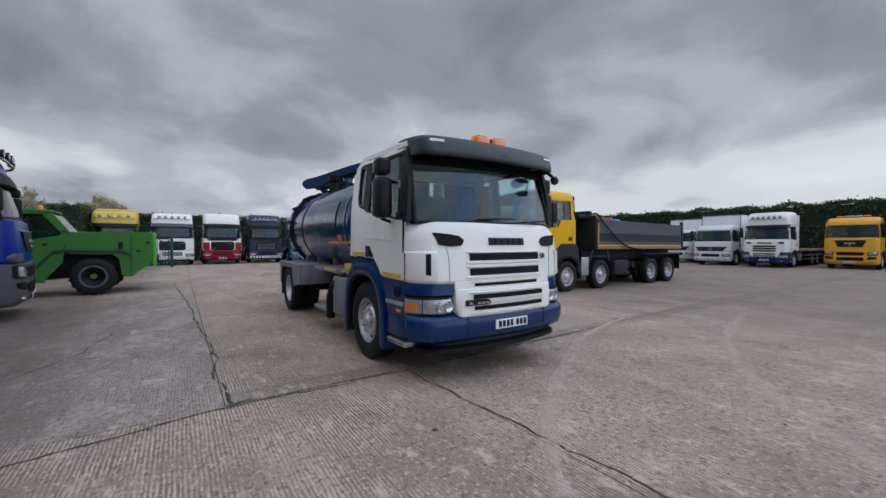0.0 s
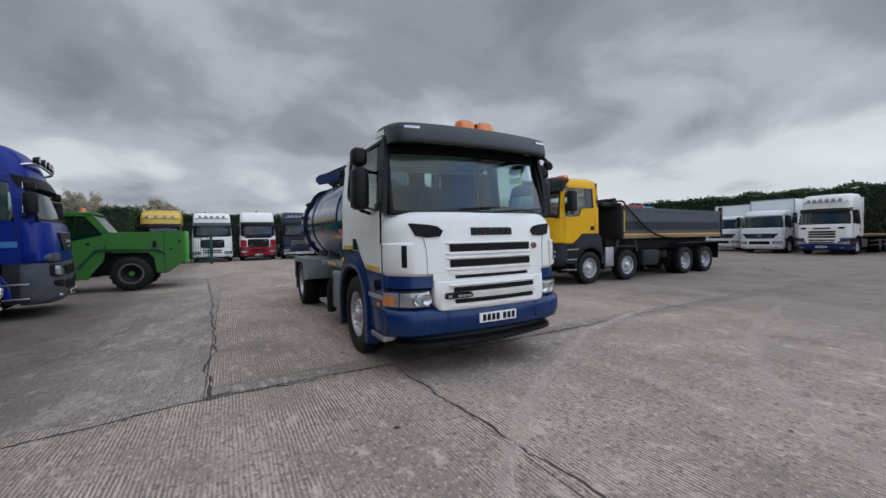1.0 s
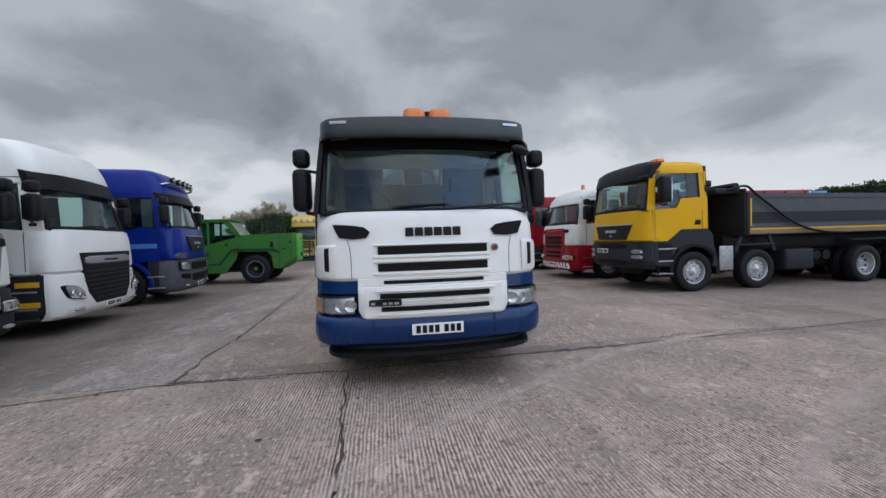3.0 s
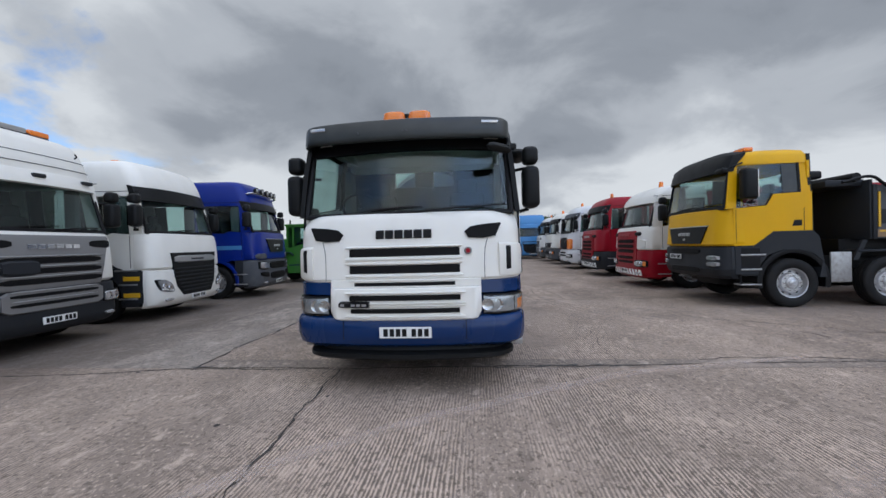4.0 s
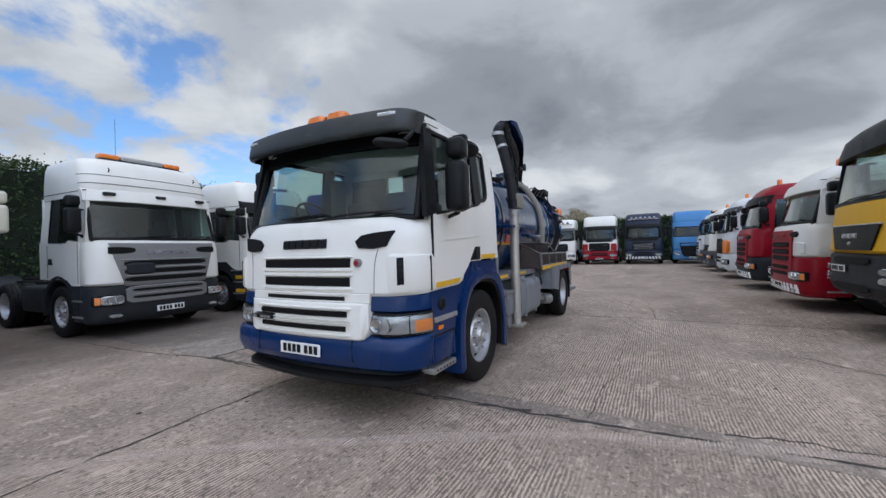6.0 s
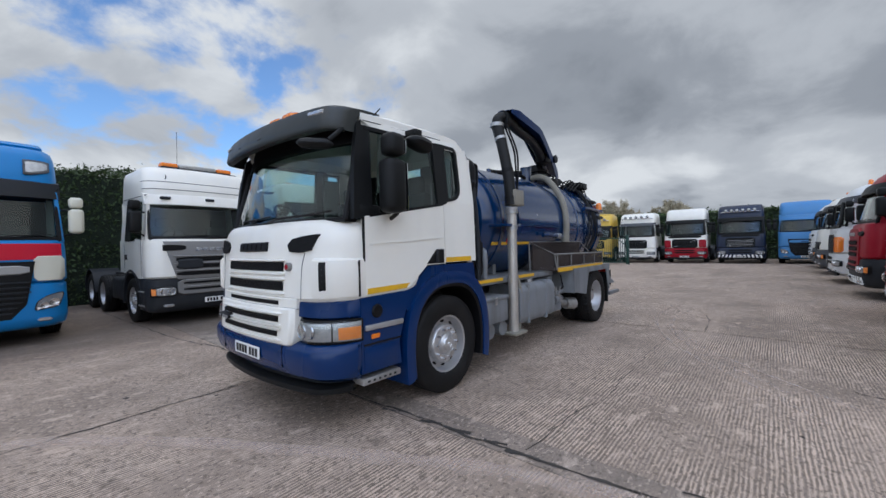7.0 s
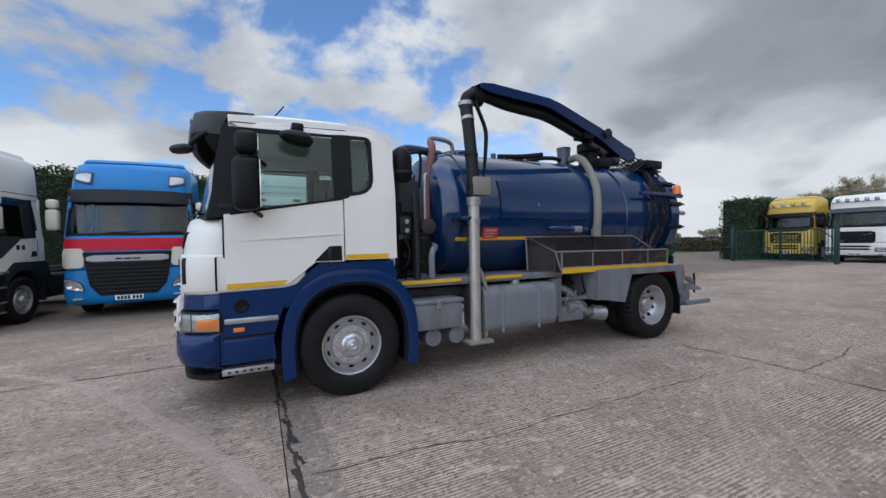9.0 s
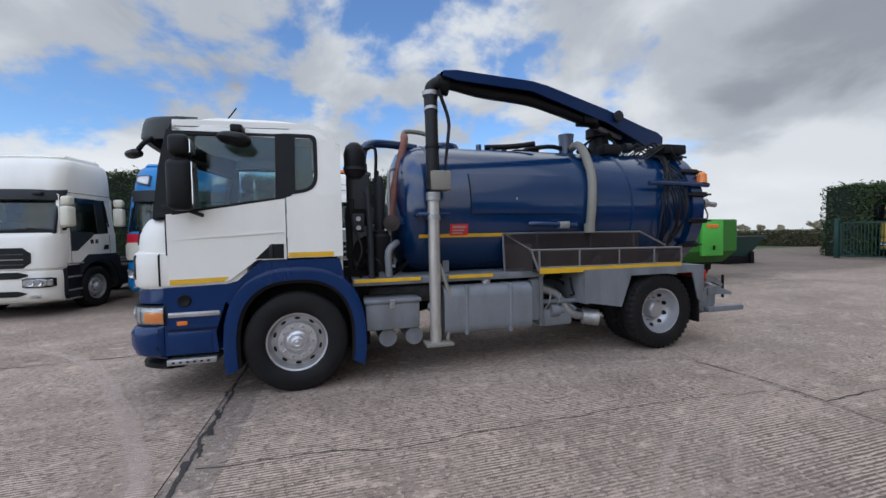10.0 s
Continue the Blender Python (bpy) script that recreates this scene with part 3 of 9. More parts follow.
    loft(shell, [outline(z, yf, 1.24, hw, 0.13, 0.28 + 1.3 * max(0.0, z - 1.69)) for z, yf, hw in lv])
    P("cab_front_panel", shell, WHITE, "white painted cab nose")
    # white body behind, above the wheel
    xf = lambda z: 1.205 - 0.085 * max(0, (z - 1.9)) / 0.8
    for s in (-1, 1):
        b = B()
        side_panel(b, [(0.55, 1.17), (1.06, 1.19), (1.32, 1.39), (1.60, 1.39), (1.60, 2.03), (0.55, 1.845)], s, lambda z: xf(z) + 0.005, 0.06)
        d = P("door", b, WHITE, "white cab door with yellow tape")
        b = B()
        side_panel(b, [(0.56, 1.175), (1.02, 1.19), (1.07, 1.235), (0.56, 1.225)], s, lambda z: 1.213, 0.01)
        P("reflective_tape", b, STRIPE, parent=d)
        b = B()
        side_panel(b, [(0.59, 1.60), (1.57, 1.66), (1.57, 1.672), (0.59, 1.614)], s, lambda z: 1.213, 0.01)
        P("door_crease", b, WHITE, parent=d)
        # recessed handle pocket
        b = B()
        side_panel(b, [(1.31, 1.40), (1.575, 1.40), (1.575, 1.545), (1.46, 1.545)], s, lambda z: 1.216, 0.012)
        hp = P("handle_pocket", b, BLACK, parent=d)
        b = box(B(), *sorted((s * 1.215, s * 1.235)), 1.44, 1.475, 1.41, 1.54, 0.006)
        P("door_handle", b, DKGREY, parent=hp)
        b = B()
        side_panel(b, [(1.612, 1.40), (2.155, 1.40), (2.155, 2.06), (1.612, 2.035)], s, xf, 0.06)
        q = P("cab_side_panel", b, WHITE)
        b = B()
        side_panel(b, [(1.62, 1.405), (2.06, 1.405), (2.06, 1.455), (1.62, 1.455)], s, lambda z: 1.209, 0.01)
        P("reflective_tape", b, STRIPE, parent=q)
        # gap lines
        b = B()
        side_panel(b, [(0.535, 1.18), (0.549, 1.18), (0.549, 1.85), (0.535, 1.85)], s, lambda z: 1.204, 0.02)
        P("door_gap", b, INK)
        # corner deflector with an upright air vent in it
        df = P("corner_deflector", round_corner(B(), s, 0.12, 1.22, 1.165, 1.50, 0.022, 0.06), WHITE)
        gap = B()
        side_panel(gap, [(0.470, 1.17), (0.486, 1.17), (0.486, 1.475), (0.470, 1.46)], s, lambda z: 1.2145, 0.03)
        P("deflector_gap", gap, INK, parent=df)
        v = P("corner_vent", round_corner(B(), s, 0.27, 0.385, 1.215, 1.465, 0.0255, 0.0, 8, soft=0.05), INK, parent=df)
        for k in range(4):
            P("vent_slat", round_corner(B(), s, 0.285, 0.37, 1.25 + k * 0.05, 1.265 + k * 0.05, 0.028, 0, 4), DKGREY, parent=df)

    # nose grille: proud white lips, the slots between them painted dark as shaded recesses
    slots = [(-0.55, 0.57, 1.385, 1.465), (-0.55, 0.57, 1.215, 1.295), (-0.50, 0.52, 1.085, 1.130)]
    for x0, x1, z0, z1 in slots:
        P("grille_slot", strip(B(), x0, x1, z0, z1, fy, 0.012, 0.03, 24), GRILLE)
    for z0, z1, x0, x1 in ((1.468, 1.492, -0.60, 0.60), (1.298, 1.335, -0.60, 0.60), (1.345, 1.382, -0.60, 0.60), (1.175, 1.211, -0.60, 0.60), (1.133, 1.155, -0.56, 0.58)):
        P("grille_bar", strip(B(), x0, x1, z0, z1, fy, 0.022, 0.03, 30, 0.012), WHITE)
    # white skirt of the nose, down to the lower grille
    P("nose_skirt", strip(B(), -0.755, 0.775, 1.058, 1.152, fy, 0.009, 0.03, 30, 0.0), WHITE)
    P("nose_seam", strip(B(), -0.75, 0.77, 1.066, 1.076, fy, 0.0105, 0.03, 24), INK)
    # lower grille panel, hinged separately
    rings = []
    for i in range(41):
        x = -0.755 + 1.53 * i / 40
        d = min(x + 0.755, 0.775 - x)
        cut = 0.09 * (1 - math.sqrt(max(0, 1 - (1 - min(1, d / 0.09)) ** 2)))
        z0, z1 = 0.745 + cut, 1.072
        g = 0.02 * (1 - min(1, d / 0.02))
        rings.append([(x, fy(x, z0) + 0.06, z0), (x, fy(x, z0) - 0.03, z0), (x, fy(x, z0) - 0.055 + g, z0 + 0.02), (x, fy(x, z1) - 0.04 + g, z1 - 0.012), (x, fy(x, z1) - 0.025, z1), (x, fy(x, z1) + 0.06, z1)])
    P("lower_grille_panel", loft(B(), rings), WHITE, "white plastic lower grille")
    for x0, x1, z0, z1 in ((-0.54, 0.57, 0.934, 1.012), (-0.53, 0.56, 0.808, 0.884)):
        P("grille_slot", strip(B(), x0, x1, z0, z1, fy, 0.068, 0.03, 24), GRILLE)
    for z0, z1 in ((1.014, 1.036), (0.914, 0.931), (0.887, 0.905), (0.782, 0.804)):
        P("grille_bar", strip(B(), -0.60, 0.62, z0, z1, fy, 0.076, 0.03, 30, 0.01), WHITE)
    bk = P("model_badge", strip(B(), -0.65, -0.335, 0.868, 0.952, fy, 0.092, 0.05, 10, 0.006), INK, "dark model badge with pale bars")
    for k, w in enumerate((0.04, 0.0, 0.04, 0.04, 0.045)):
        if w:
            x0 = -0.63 + k * 0.056
            P("badge_bar", strip(B(), x0, x0 + w, 0.884, 0.936, fy, 0.098, 0.02, 2), PALEINK, parent=bk)
    badge_blocks(T, "maker_badge_block", -0.275, 0.305, 1.562, 1.65, fy, 6, INK, 0.02)
    rb = P("round_badge", lathe(B(), [(-0.03, 0.001), (-0.035, 0.03), (-0.028, 0.038), (0.02, 0.038)], 20, "y", (0.655, fy(0.655, 1.43) + 0.005, 1.425)), SILVER)
    P("badge_centre", lathe(B(), [(-0.042, 0.001), (-0.04, 0.022), (0, 0.022)], 16, "y", (0.655, fy(0.655, 1.43) + 0.005, 1.425)), RED, parent=rb)
    # dark intakes under the windscreen corners
    for s in (-1, 1):
        b = B()
        pts = [(0.62, 1.615), (0.66, 1.555), (0.80, 1.545), (0.93, 1.565), (0.99, 1.69), (0.98, 1.70), (0.80, 1.685), (0.68, 1.665)]
        rings = [[(s * x, fy(x, z) - 0.014, z) for x, z in pts], [(s * x, fy(x, z) + 0.03, z) for x, z in pts]]
        P("corner_intake", loft(b, rings), GRILLE)
        # panel gap between nose and corner
        b = B()
        gp = [(0.815, 1.15), (0.815, 1.32), (0.825, 1.45), (0.85, 1.545)]
        tube(b, [(s * x, fy(x, z) + 0.0015, z) for x, z in gp], 0.0035, 6)
        P("panel_gap", b, MIDGREY)
        # headlamps: clear lens towards the middle, amber corner running round the side
        P_sur = P("lamp_surround", round_corner(B(), s, -0.30, 1.02, 0.785, 0.985, 0.014, 0, 16), INK)
        P("headlamp", round_corner(B(), s, -0.28, 0.45, 0.80, 0.97, 0.017, 0, 10, soft=0.1), REFLECTOR, "clear glass headlamp", P_sur)
        P("lens_cover", round_corner(B(), s, -0.29, 0.97, 0.795, 0.975, 0.034, 0, 16, soft=0.3), LENSGLASS, parent=P_sur)
        P("indicator_lamp", round_corner(B(), s, 0.462, 0.96, 0.80, 0.97, 0.017, 0, 10, soft=0.1), REFLECTOR, parent=P_sur)
        P("amber_lens", round_corner(B(), s, 0.56, 0.95, 0.806, 0.938, 0.019, 0, 8, soft=0.1), AMBER, parent=P_sur)
        P("lens_divider", round_corner(B(), s, 0.45, 0.472, 0.80, 0.97, 0.0195, 0, 3, soft=0.1), INK, parent=P_sur)
        for cx in (0.835, 0.93):
            P("lamp_bowl", lathe(B(), [(-0.020, 0.012), (-0.019, 0.022), (-0.024, 0.044), (-0.030, 0.058), (-0.018, 0.062)], 18, "y", (s * cx, fy(cx, 0.9) + 0.011, 0.885)), CHROME, parent=P_sur)

    # side of the cab, below the door: blue panel, steps, trim
    for s in (-1, 1):
        b = B()
        side_panel(b, [(0.495, 0.50), (0.95, 0.50), (0.93, 0.70), (1.02, 0.98), (1.22, 1.21), (1.05, 1.165), (0.495, 1.15)], s, lambda z: 1.195, 0.25)
        q = P("step_panel", b, BLUE, "blue steel step well panel")
        P("step_trim", box(B(), *sorted((s * 1.19, s * 1.215)), 0.53, 0.975, 0.862, 0.912, 0.012), RIM, parent=q)
        P("side_marker", box(B(), *sorted((s * 1.19, s * 1.208)), 0.60, 0.69, 0.785, 0.825, 0.006), ORANGE, parent=q)
        P("filler_cap", lathe(B(), [(0.0, 0.001), (0.012, 0.05), (0.0, 0.06), (-0.02, 0.06)], 18, "x", (s * 1.2, 0.67, 1.02)), INK, parent=q)
        P("cab_step", box(B(), *sorted((s * 0.94, s * 1.205)), 0.50, 0.93, 0.40, 0.46, 0.01), GALV, "worn perforated step tread", q)
        for k in range(6):
            P("tread_hole", box(B(), *sorted((s * 1.20, s * 1.208)), 0.545 + 0.06 * k, 0.57 + 0.06 * k, 0.42, 0.438), DKGREY, parent=q)
        P("recess", box(B(), *sorted((s * 1.17, s * 1.2)), 0.52, 0.90, 0.50, 0.72, 0.004), BLUE, parent=q)
        P("recess_edge", box(B(), *sorted((s * 1.19, s * 1.203)), 0.52, 0.95, 0.735, 0.75, 0.003, 1), INK, parent=q)
        # added dark box closes the lit gap behind the wheel
        P("arch_light_block", box(B(), *sorted((s * 0.56, s * 0.72)), 0.92, 2.45, 0.30, 1.25, 0.02), INK)
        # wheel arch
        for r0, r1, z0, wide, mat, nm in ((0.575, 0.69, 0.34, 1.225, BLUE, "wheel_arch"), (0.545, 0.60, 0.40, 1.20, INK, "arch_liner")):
            b = B()
            rings = []
            for i in range(29):
                a = math.radians(194 - i * (194 + 16) / 28)
                ca, sa = math.cos(a), math.sin(a)
                ca, sa = math.copysign(abs(ca) ** 0.80, ca), math.copysign(abs(sa) ** 0.80, sa)
                cy, cz = 1.685, 0.52
                sq = lambda r: (cy + r * ca, cz + (r * 1.14 + 0.0) * sa)
                (y0, zz0), (y1, zz1) = sq(r0), sq(r1)
                rings.append([(s * wide, y1, zz1), (s * (wide + 0.012), (y0 + y1) / 2, (zz0 + zz1) / 2), (s * wide, y0, zz0), (s * 0.72, y0, zz0), (s * 0.72, y1, zz1)])
            P(nm, loft(b, rings), mat)
        # blue filler between the door foot and the arch
        b = B()
        side_panel(b, [(0.95, 1.10), (1.10, 1.16), (1.36, 1.38), (2.12, 1.38), (2.16, 1.19), (2.0, 1.22), (1.67, 1.28), (1.3, 1.18), (1.05, 0.96)], s, lambda z: 1.19, 0.3)
        P("arch_filler", b, BLUE)
    # upper cab: pillars, glass and roof
    for s in (-1, 1):
        b = B()
        side_panel(b, [(0.44, 1.82), (0.64, 1.84), (0.69, 2.66), (0.60, 2.70), (0.55, 2.66), (0.485, 2.3)], s, xf, 0.05)
        P("windscreen_pillar", b, BLACK)
        b = B()
        side_panel(b, [(0.60, 2.655), (2.03, 2.69), (1.93, 2.765), (1.80, 2.785), (0.60, 2.765)], s, xf, 0.12)
        P("roof_rail", b, WHITE)
        b = B()
        side_panel(b, [(1.515, 1.99), (1.665, 2.03), (1.665, 2.68), (1.515, 2.665)], s, lambda z: xf(z) + 0.004, 0.07)
        P("door_pillar", b, BLACK)
        b = B()
        side_panel(b, [(0.69, 1.86), (1.53, 2.0), (1.53, 2.67), (0.80, 2.655)], s, lambda z: xf(z) - 0.012, 0.006)
        P("door_glass", b, GLASS, "clear side window glass")
        # window rubber
        b = B()
        side_panel(b, [(0.60, 1.84), (1.60, 2.005), (1.60, 2.03), (0.60, 1.865)], s, lambda z: xf(z) + 0.006, 0.05)
        P("window_rubber", b, INK)
        b = B()
        side_panel(b, [(0.62, 2.62), (1.60, 2.635), (1.60, 2.665), (0.62, 2.655)], s, lambda z: xf(z) + 0.005, 0.05)
        P("window_rubber", b, INK)
        b = B()
        side_panel(b, [(0.62, 2.694), (1.655, 2.716), (1.655, 2.724), (0.62, 2.702)], s, lambda z: xf(z) + 0.003, 0.02)
        P("door_top_gap", b, INK)
        # small rear quarter window in a solid panel
        b = B()
        side_panel(b, [(1.665, 2.03), (2.155, 2.055), (2.155, 2.15), (1.91, 2.15), (1.80, 2.075), (1.665, 2.06)], s, xf, 0.06)
        side_panel(b, [(1.895, 2.15), (2.155, 2.15), (2.145, 2.45), (2.10, 2.62), (2.02, 2.695), (1.895, 2.69)], s, xf, 0.06)
        side_panel(b, [(1.665, 2.655), (1.895, 2.655), (1.895, 2.69), (1.665, 2.68)], s, xf, 0.06)
        P("rear_quarter_panel", b, WHITE)
        b = B()
        oq = rounded([(1.655, 2.045), (1.925, 2.085), (1.92, 2.675), (1.655, 2.675)], (0.012, 0.17, 0.08, 0.012))
        iq = rounded([(1.70, 2.087), (1.888, 2.112), (1.882, 2.632), (1.70, 2.632)], (0.02, 0.14, 0.05, 0.02))
        ring_panel(b, oq, iq, s, lambda z: xf(z) + 0.005, 0.05)
        fr = P("quarter_window_frame", b, BLACK)
        b = B()
        side_panel(b, iq, s, lambda z: xf(z) - 0.012, 0.008)
        P("quarter_glass", b, GLASS, parent=fr)
    # windscreen, bowed
    def wy(x, t):
        return 0.225 + 0.175 * t + 0.20 * (x / 1.1) ** 2
    rings = []
    for i in range(17):
        x = -1.10 + 2.2 * i / 16
        col = []
        for t in (0, 0.25, 0.5, 0.75, 1.0):
            col.append((x * (1 - 0.025 * t), wy(x, t), 1.83 + 0.72 * t))
        rings.append(col + [(p[0] * 0.995, p[1] + 0.008, p[2]) for p in col[::-1]])
    P("windscreen", loft(B(), rings), GLASS, "wide bowed windscreen glass", angle=60)
    fwy = lambda x, z: wy(x, (z - 1.83) / 0.68)
    P("windscreen_foot", strip(B(), -1.12, 1.12, 1.80, 1.845, fwy, 0.02, 0.1, 14), INK)
    # black header, carried up over the white roof as painted shade under the visor
    P("header_visor_shade", strip(B(), -1.10, 1.10, 2.505, 2.765, fwy, 0.008, 0.06, 14), INK)
    for s in (-1, 1):
        b = B()
        tube(b, [(s * 1.105, wy(1.105, 0) + 0.0, 1.82), (s * 1.095, wy(1.1, 0.5), 2.17), (s * 1.08, wy(1.1, 1), 2.52)], 0.03, 8)
        P("pillar_seal", b, INK)
    wiper(T, -0.75, -0.05, 1.85, fwy)
    wiper(T, 0.10, 0.80, 1.85, fwy)
    # roof and header
    lv = [(2.625, 0.46, 1.13), (2.70, 0.50, 1.125), (2.76, 0.56, 1.105), (2.81, 0.66, 1.06), (2.845, 0.80, 0.95), (2.855, 1.0, 0.8)]
    b = B()
    rings = [outline(z, yf, 2.13 - 9.0 * max(0, z - 2.60) ** 2, hw, 0.14, 0.2, 0.10) for z, yf, hw in lv]
    loft(b, rings, cap=False)
    b.faces.new(list(b.verts)[-len(rings[0]):])
    P("roof", b, WHITE, "white cab roof", angle=50)
    # back wall with a window
    b = B()
    box(b, -1.15, 1.15, 2.10, 2.15, 1.15, 2.36)
    box(b, -1.11, 1.11, 2.08, 2.12, 2.58, 2.68)
    for x0, x1 in ((-1.14, -0.46), (-0.16, 0.12), (0.42, 1.14)):
        box(b, x0, x1, 2.10, 2.15, 2.36, 2.58)
    P("back_wall", b, WHITE)
    b = B()
    box(b, -1.13, 1.13, 2.07, 2.095, 1.3, 2.355, 0.004, 1)
    for x0, x1 in ((-1.11, -0.465), (-0.155, 0.115), (0.425, 1.11)):
        box(b, x0, x1, 2.07, 2.095, 2.36, 2.58)
    P("back_trim", b, DARKIN)
    for x0, x1 in ((-0.46, -0.16), (0.12, 0.42)):
        P("rear_glass", box(B(), x0, x1, 2.12, 2.128, 2.36, 2.58), GLASS)
    # curtains tied back beside the seats
    for s in (-1, 1):
        b = B()
        rings = []
        for k in range(6):
            z = 1.75 + 0.16 * k
            rings.append([(s * (1.06 - 0.015 * math.sin(3.1 * k)), 1.62 + 0.035 * j, z) if j % 2 else (s * 1.00, 1.62 + 0.035 * j, z) for j in range(8)] + [(s * 1.09, 1.62 + 0.035 * j, z) for j in range(7, -1, -1)])
        P("cab_curtain", loft(b, rings), TRIM)
    # sun visor
    def vy(x):
        e = max(0.0, (abs(x) - 0.96) / 0.15)
        return 0.19 + 0.12 * (x / 1.11) ** 2 + 0.17 * (1 - math.sqrt(max(0, 1 - min(1, e) ** 2)))
    rings = []
    for i in range(41):
        x = 1.11 * math.sin(math.pi / 2 * (-1 + i / 20))
        y, u = vy(x), abs(x) / 1.11
        d = 0.02 * u ** 8
        rings.append([(x, y + 0.07, 2.575), (x, y + 0.012, 2.578), (x, y, 2.60), (x, y + 0.012, 2.68), (x, y + 0.03, 2.755 - d), (x, y + 0.045, 2.788 - d), (x, y + 0.085, 2.805 - d), (x, y + 0.20, 2.815 - d), (x, y + 0.34, 2.815 - d), (x, y + 0.34, 2.78), (x, y + 0.13, 2.765), (x, y + 0.055, 2.62)])
    vis = P("sun_visor", loft(B(), rings), VISOR, "dark green-black plastic sun visor")
    for s in (-1, 1):
        P("marker_lamp", strip(B(), *sorted((s * 0.82, s * 0.99)), 2.715, 2.75, lambda x, z: vy(x) + 0.025, 0.012, 0.05, 5), CLEARLENS, parent=vis)
    for x in (-0.45, 0.02, 0.06):
        P("visor_bolt", lathe(B(), [(-0.012, 0.001), (-0.01, 0.009), (0.01, 0.01)], 8, "y", (x, vy(x) + 0.012, 2.66)), MIDGREY, parent=vis)

    # amber light bar
    lb = P("beacon_base", box(B(), -0.22, 0.27, 0.40, 0.58, 2.80, 2.84, 0.015), BLACK)
    for s in (-1, 1):
        rings = [outline(z, 0.405 + d, 0.575 - d, 0.122 - d * 0.8, 0.0, 0.06, 0.05) for z, d in ((2.83, 0.0), (2.875, 0.0), (2.925, 0.012), (2.942, 0.035))]
        b = loft(B(), rings)
        bmesh.ops.translate(b, verts=b.verts[:], vec=(0.025 + s * 0.138, 0, 0))
        P("beacon_dome", b, ORANGE, parent=lb)
    P("beacon_core", cyl(B(), (0.025, 0.49, 2.83), (0.025, 0.49, 2.915), 0.035), INK, parent=lb)
    P("aerial", tube(B(), [(0.75, 0.95, 2.82), (0.80, 1.10, 3.0)], 0.007, 6), INK)
    # interior
    b = B()
    rings = [[(x, 0.34 + 0.22 * (x / 1.1) ** 2, 1.60), (x, 0.30 + 0.22 * (x / 1.1) ** 2, 1.80), (x, 0.52, 1.865), (x, 0.72, 1.84), (x, 0.80, 1.60)] for x in [-1.06 + 2.12 * i / 10 for i in range(11)]]
    P("dashboard", loft(b, rings), DARKIN)
    P("cab_floor", box(B(), -1.12, 1.12, 0.6, 2.1, 1.20, 1.30), DARKIN)
    for x in (-0.62, 0.62):
        seat(T, x, 1.25, 1.45)
    steering_wheel(T, -0.62, 0.86, 1.93)
    P("bunk_shelf", box(B(), -1.05, 1.05, 1.86, 2.1, 1.5, 1.62, 0.03), TRIM)
    # mirrors
    for s in (-1, 1):
        mirror_unit(T, s, s * 1.36, 0.80, 2.105, BLACK, h=0.47, w=0.19, xin=1.13, deep=0.17)
        P("pillar_foot", box(B(), *sorted((s * 1.10, s * 1.20)), 0.50, 0.74, 1.855, 1.95, 0.02), BLACK)
    b = B()
    rings = []
    for i in range(11):
        u = i / 10
        r = math.sqrt(max(0.03, 1 - abs(2 * u - 1) ** 3.2))
        c = Vector((1.27, 1.02 + 0.30 * u, 2.580 - 0.035 * u))
        rings.append([c + Vector((0.11 * r * math.cos(t), 0, 0.075 * r * (0.75 + 0.35 * u) * math.sin(t))) for t in (2 * math.pi * k / 12 for k in range(12))])
    km = P("kerb_mirror", loft(b, rings), BLACK)
    P("mirror_bracket", box(B(), 1.08, 1.26, 1.13, 1.24, 2.635, 2.715, 0.02), BLACK, parent=km)
    b = tube(B(), [(1.08, 0.44, 2.60), (1.10, 0.36, 2.53), (1.08, 0.30, 2.47)], 0.022, 8)
    fm = P("front_mirror_arm", b, BLACK)
    b = B()
    rings = []
    for i in range(9):
        u = i / 8
        r = 0.05 * math.sqrt(max(0.04, 1 - (2 * u - 1) ** 4))
        c = Vector((1.11, 0.32, 2.435)).lerp(Vector((0.87, 0.13, 2.455)), u)
        rings.append([c + Vector((0.6 * r * 1.1 * math.cos(t), -0.8 * r * 1.1 * math.cos(t), 0.9 * r * math.sin(t))) for t in (2 * math.pi * k / 10 for k in range(10))])
    P("front_mirror", loft(b, rings), BLACK, parent=fm)

    # chassis
    for s in (-1, 1):
        P("chassis_rail", box(B(), *sorted((s * 0.36, s * 0.44)), 1.0, 7.55, 0.74, 1.02, 0.008), GREYPAINT)
        for ya, yb in ((2.27, 3.02), (3.36, 3.92)):
            P("rail_tape", box(B(), *sorted((s * 1.02, s * 1.035)), ya, yb, 1.085, 1.125), STRIPE)
        P("deck_edge", box(B(), *sorted((s * 0.44, s * 1.02)), 2.25, 4.62, 1.05, 1.13, 0.006), GREYPAINT)
    for y in (2.5, 3.9, 5.2, 7.3):
        P("cross_member", box(B(), -0.36, 0.36, y, y + 0.12, 0.78, 0.98), GREYPAINT)
    # added dark blocks under the cab shut out daylight that would pass through
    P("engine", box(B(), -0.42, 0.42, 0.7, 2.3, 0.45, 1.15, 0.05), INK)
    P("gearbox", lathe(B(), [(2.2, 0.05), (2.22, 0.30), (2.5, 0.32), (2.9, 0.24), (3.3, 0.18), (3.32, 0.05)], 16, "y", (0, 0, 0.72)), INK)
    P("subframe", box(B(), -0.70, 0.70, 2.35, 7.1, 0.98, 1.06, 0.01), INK)
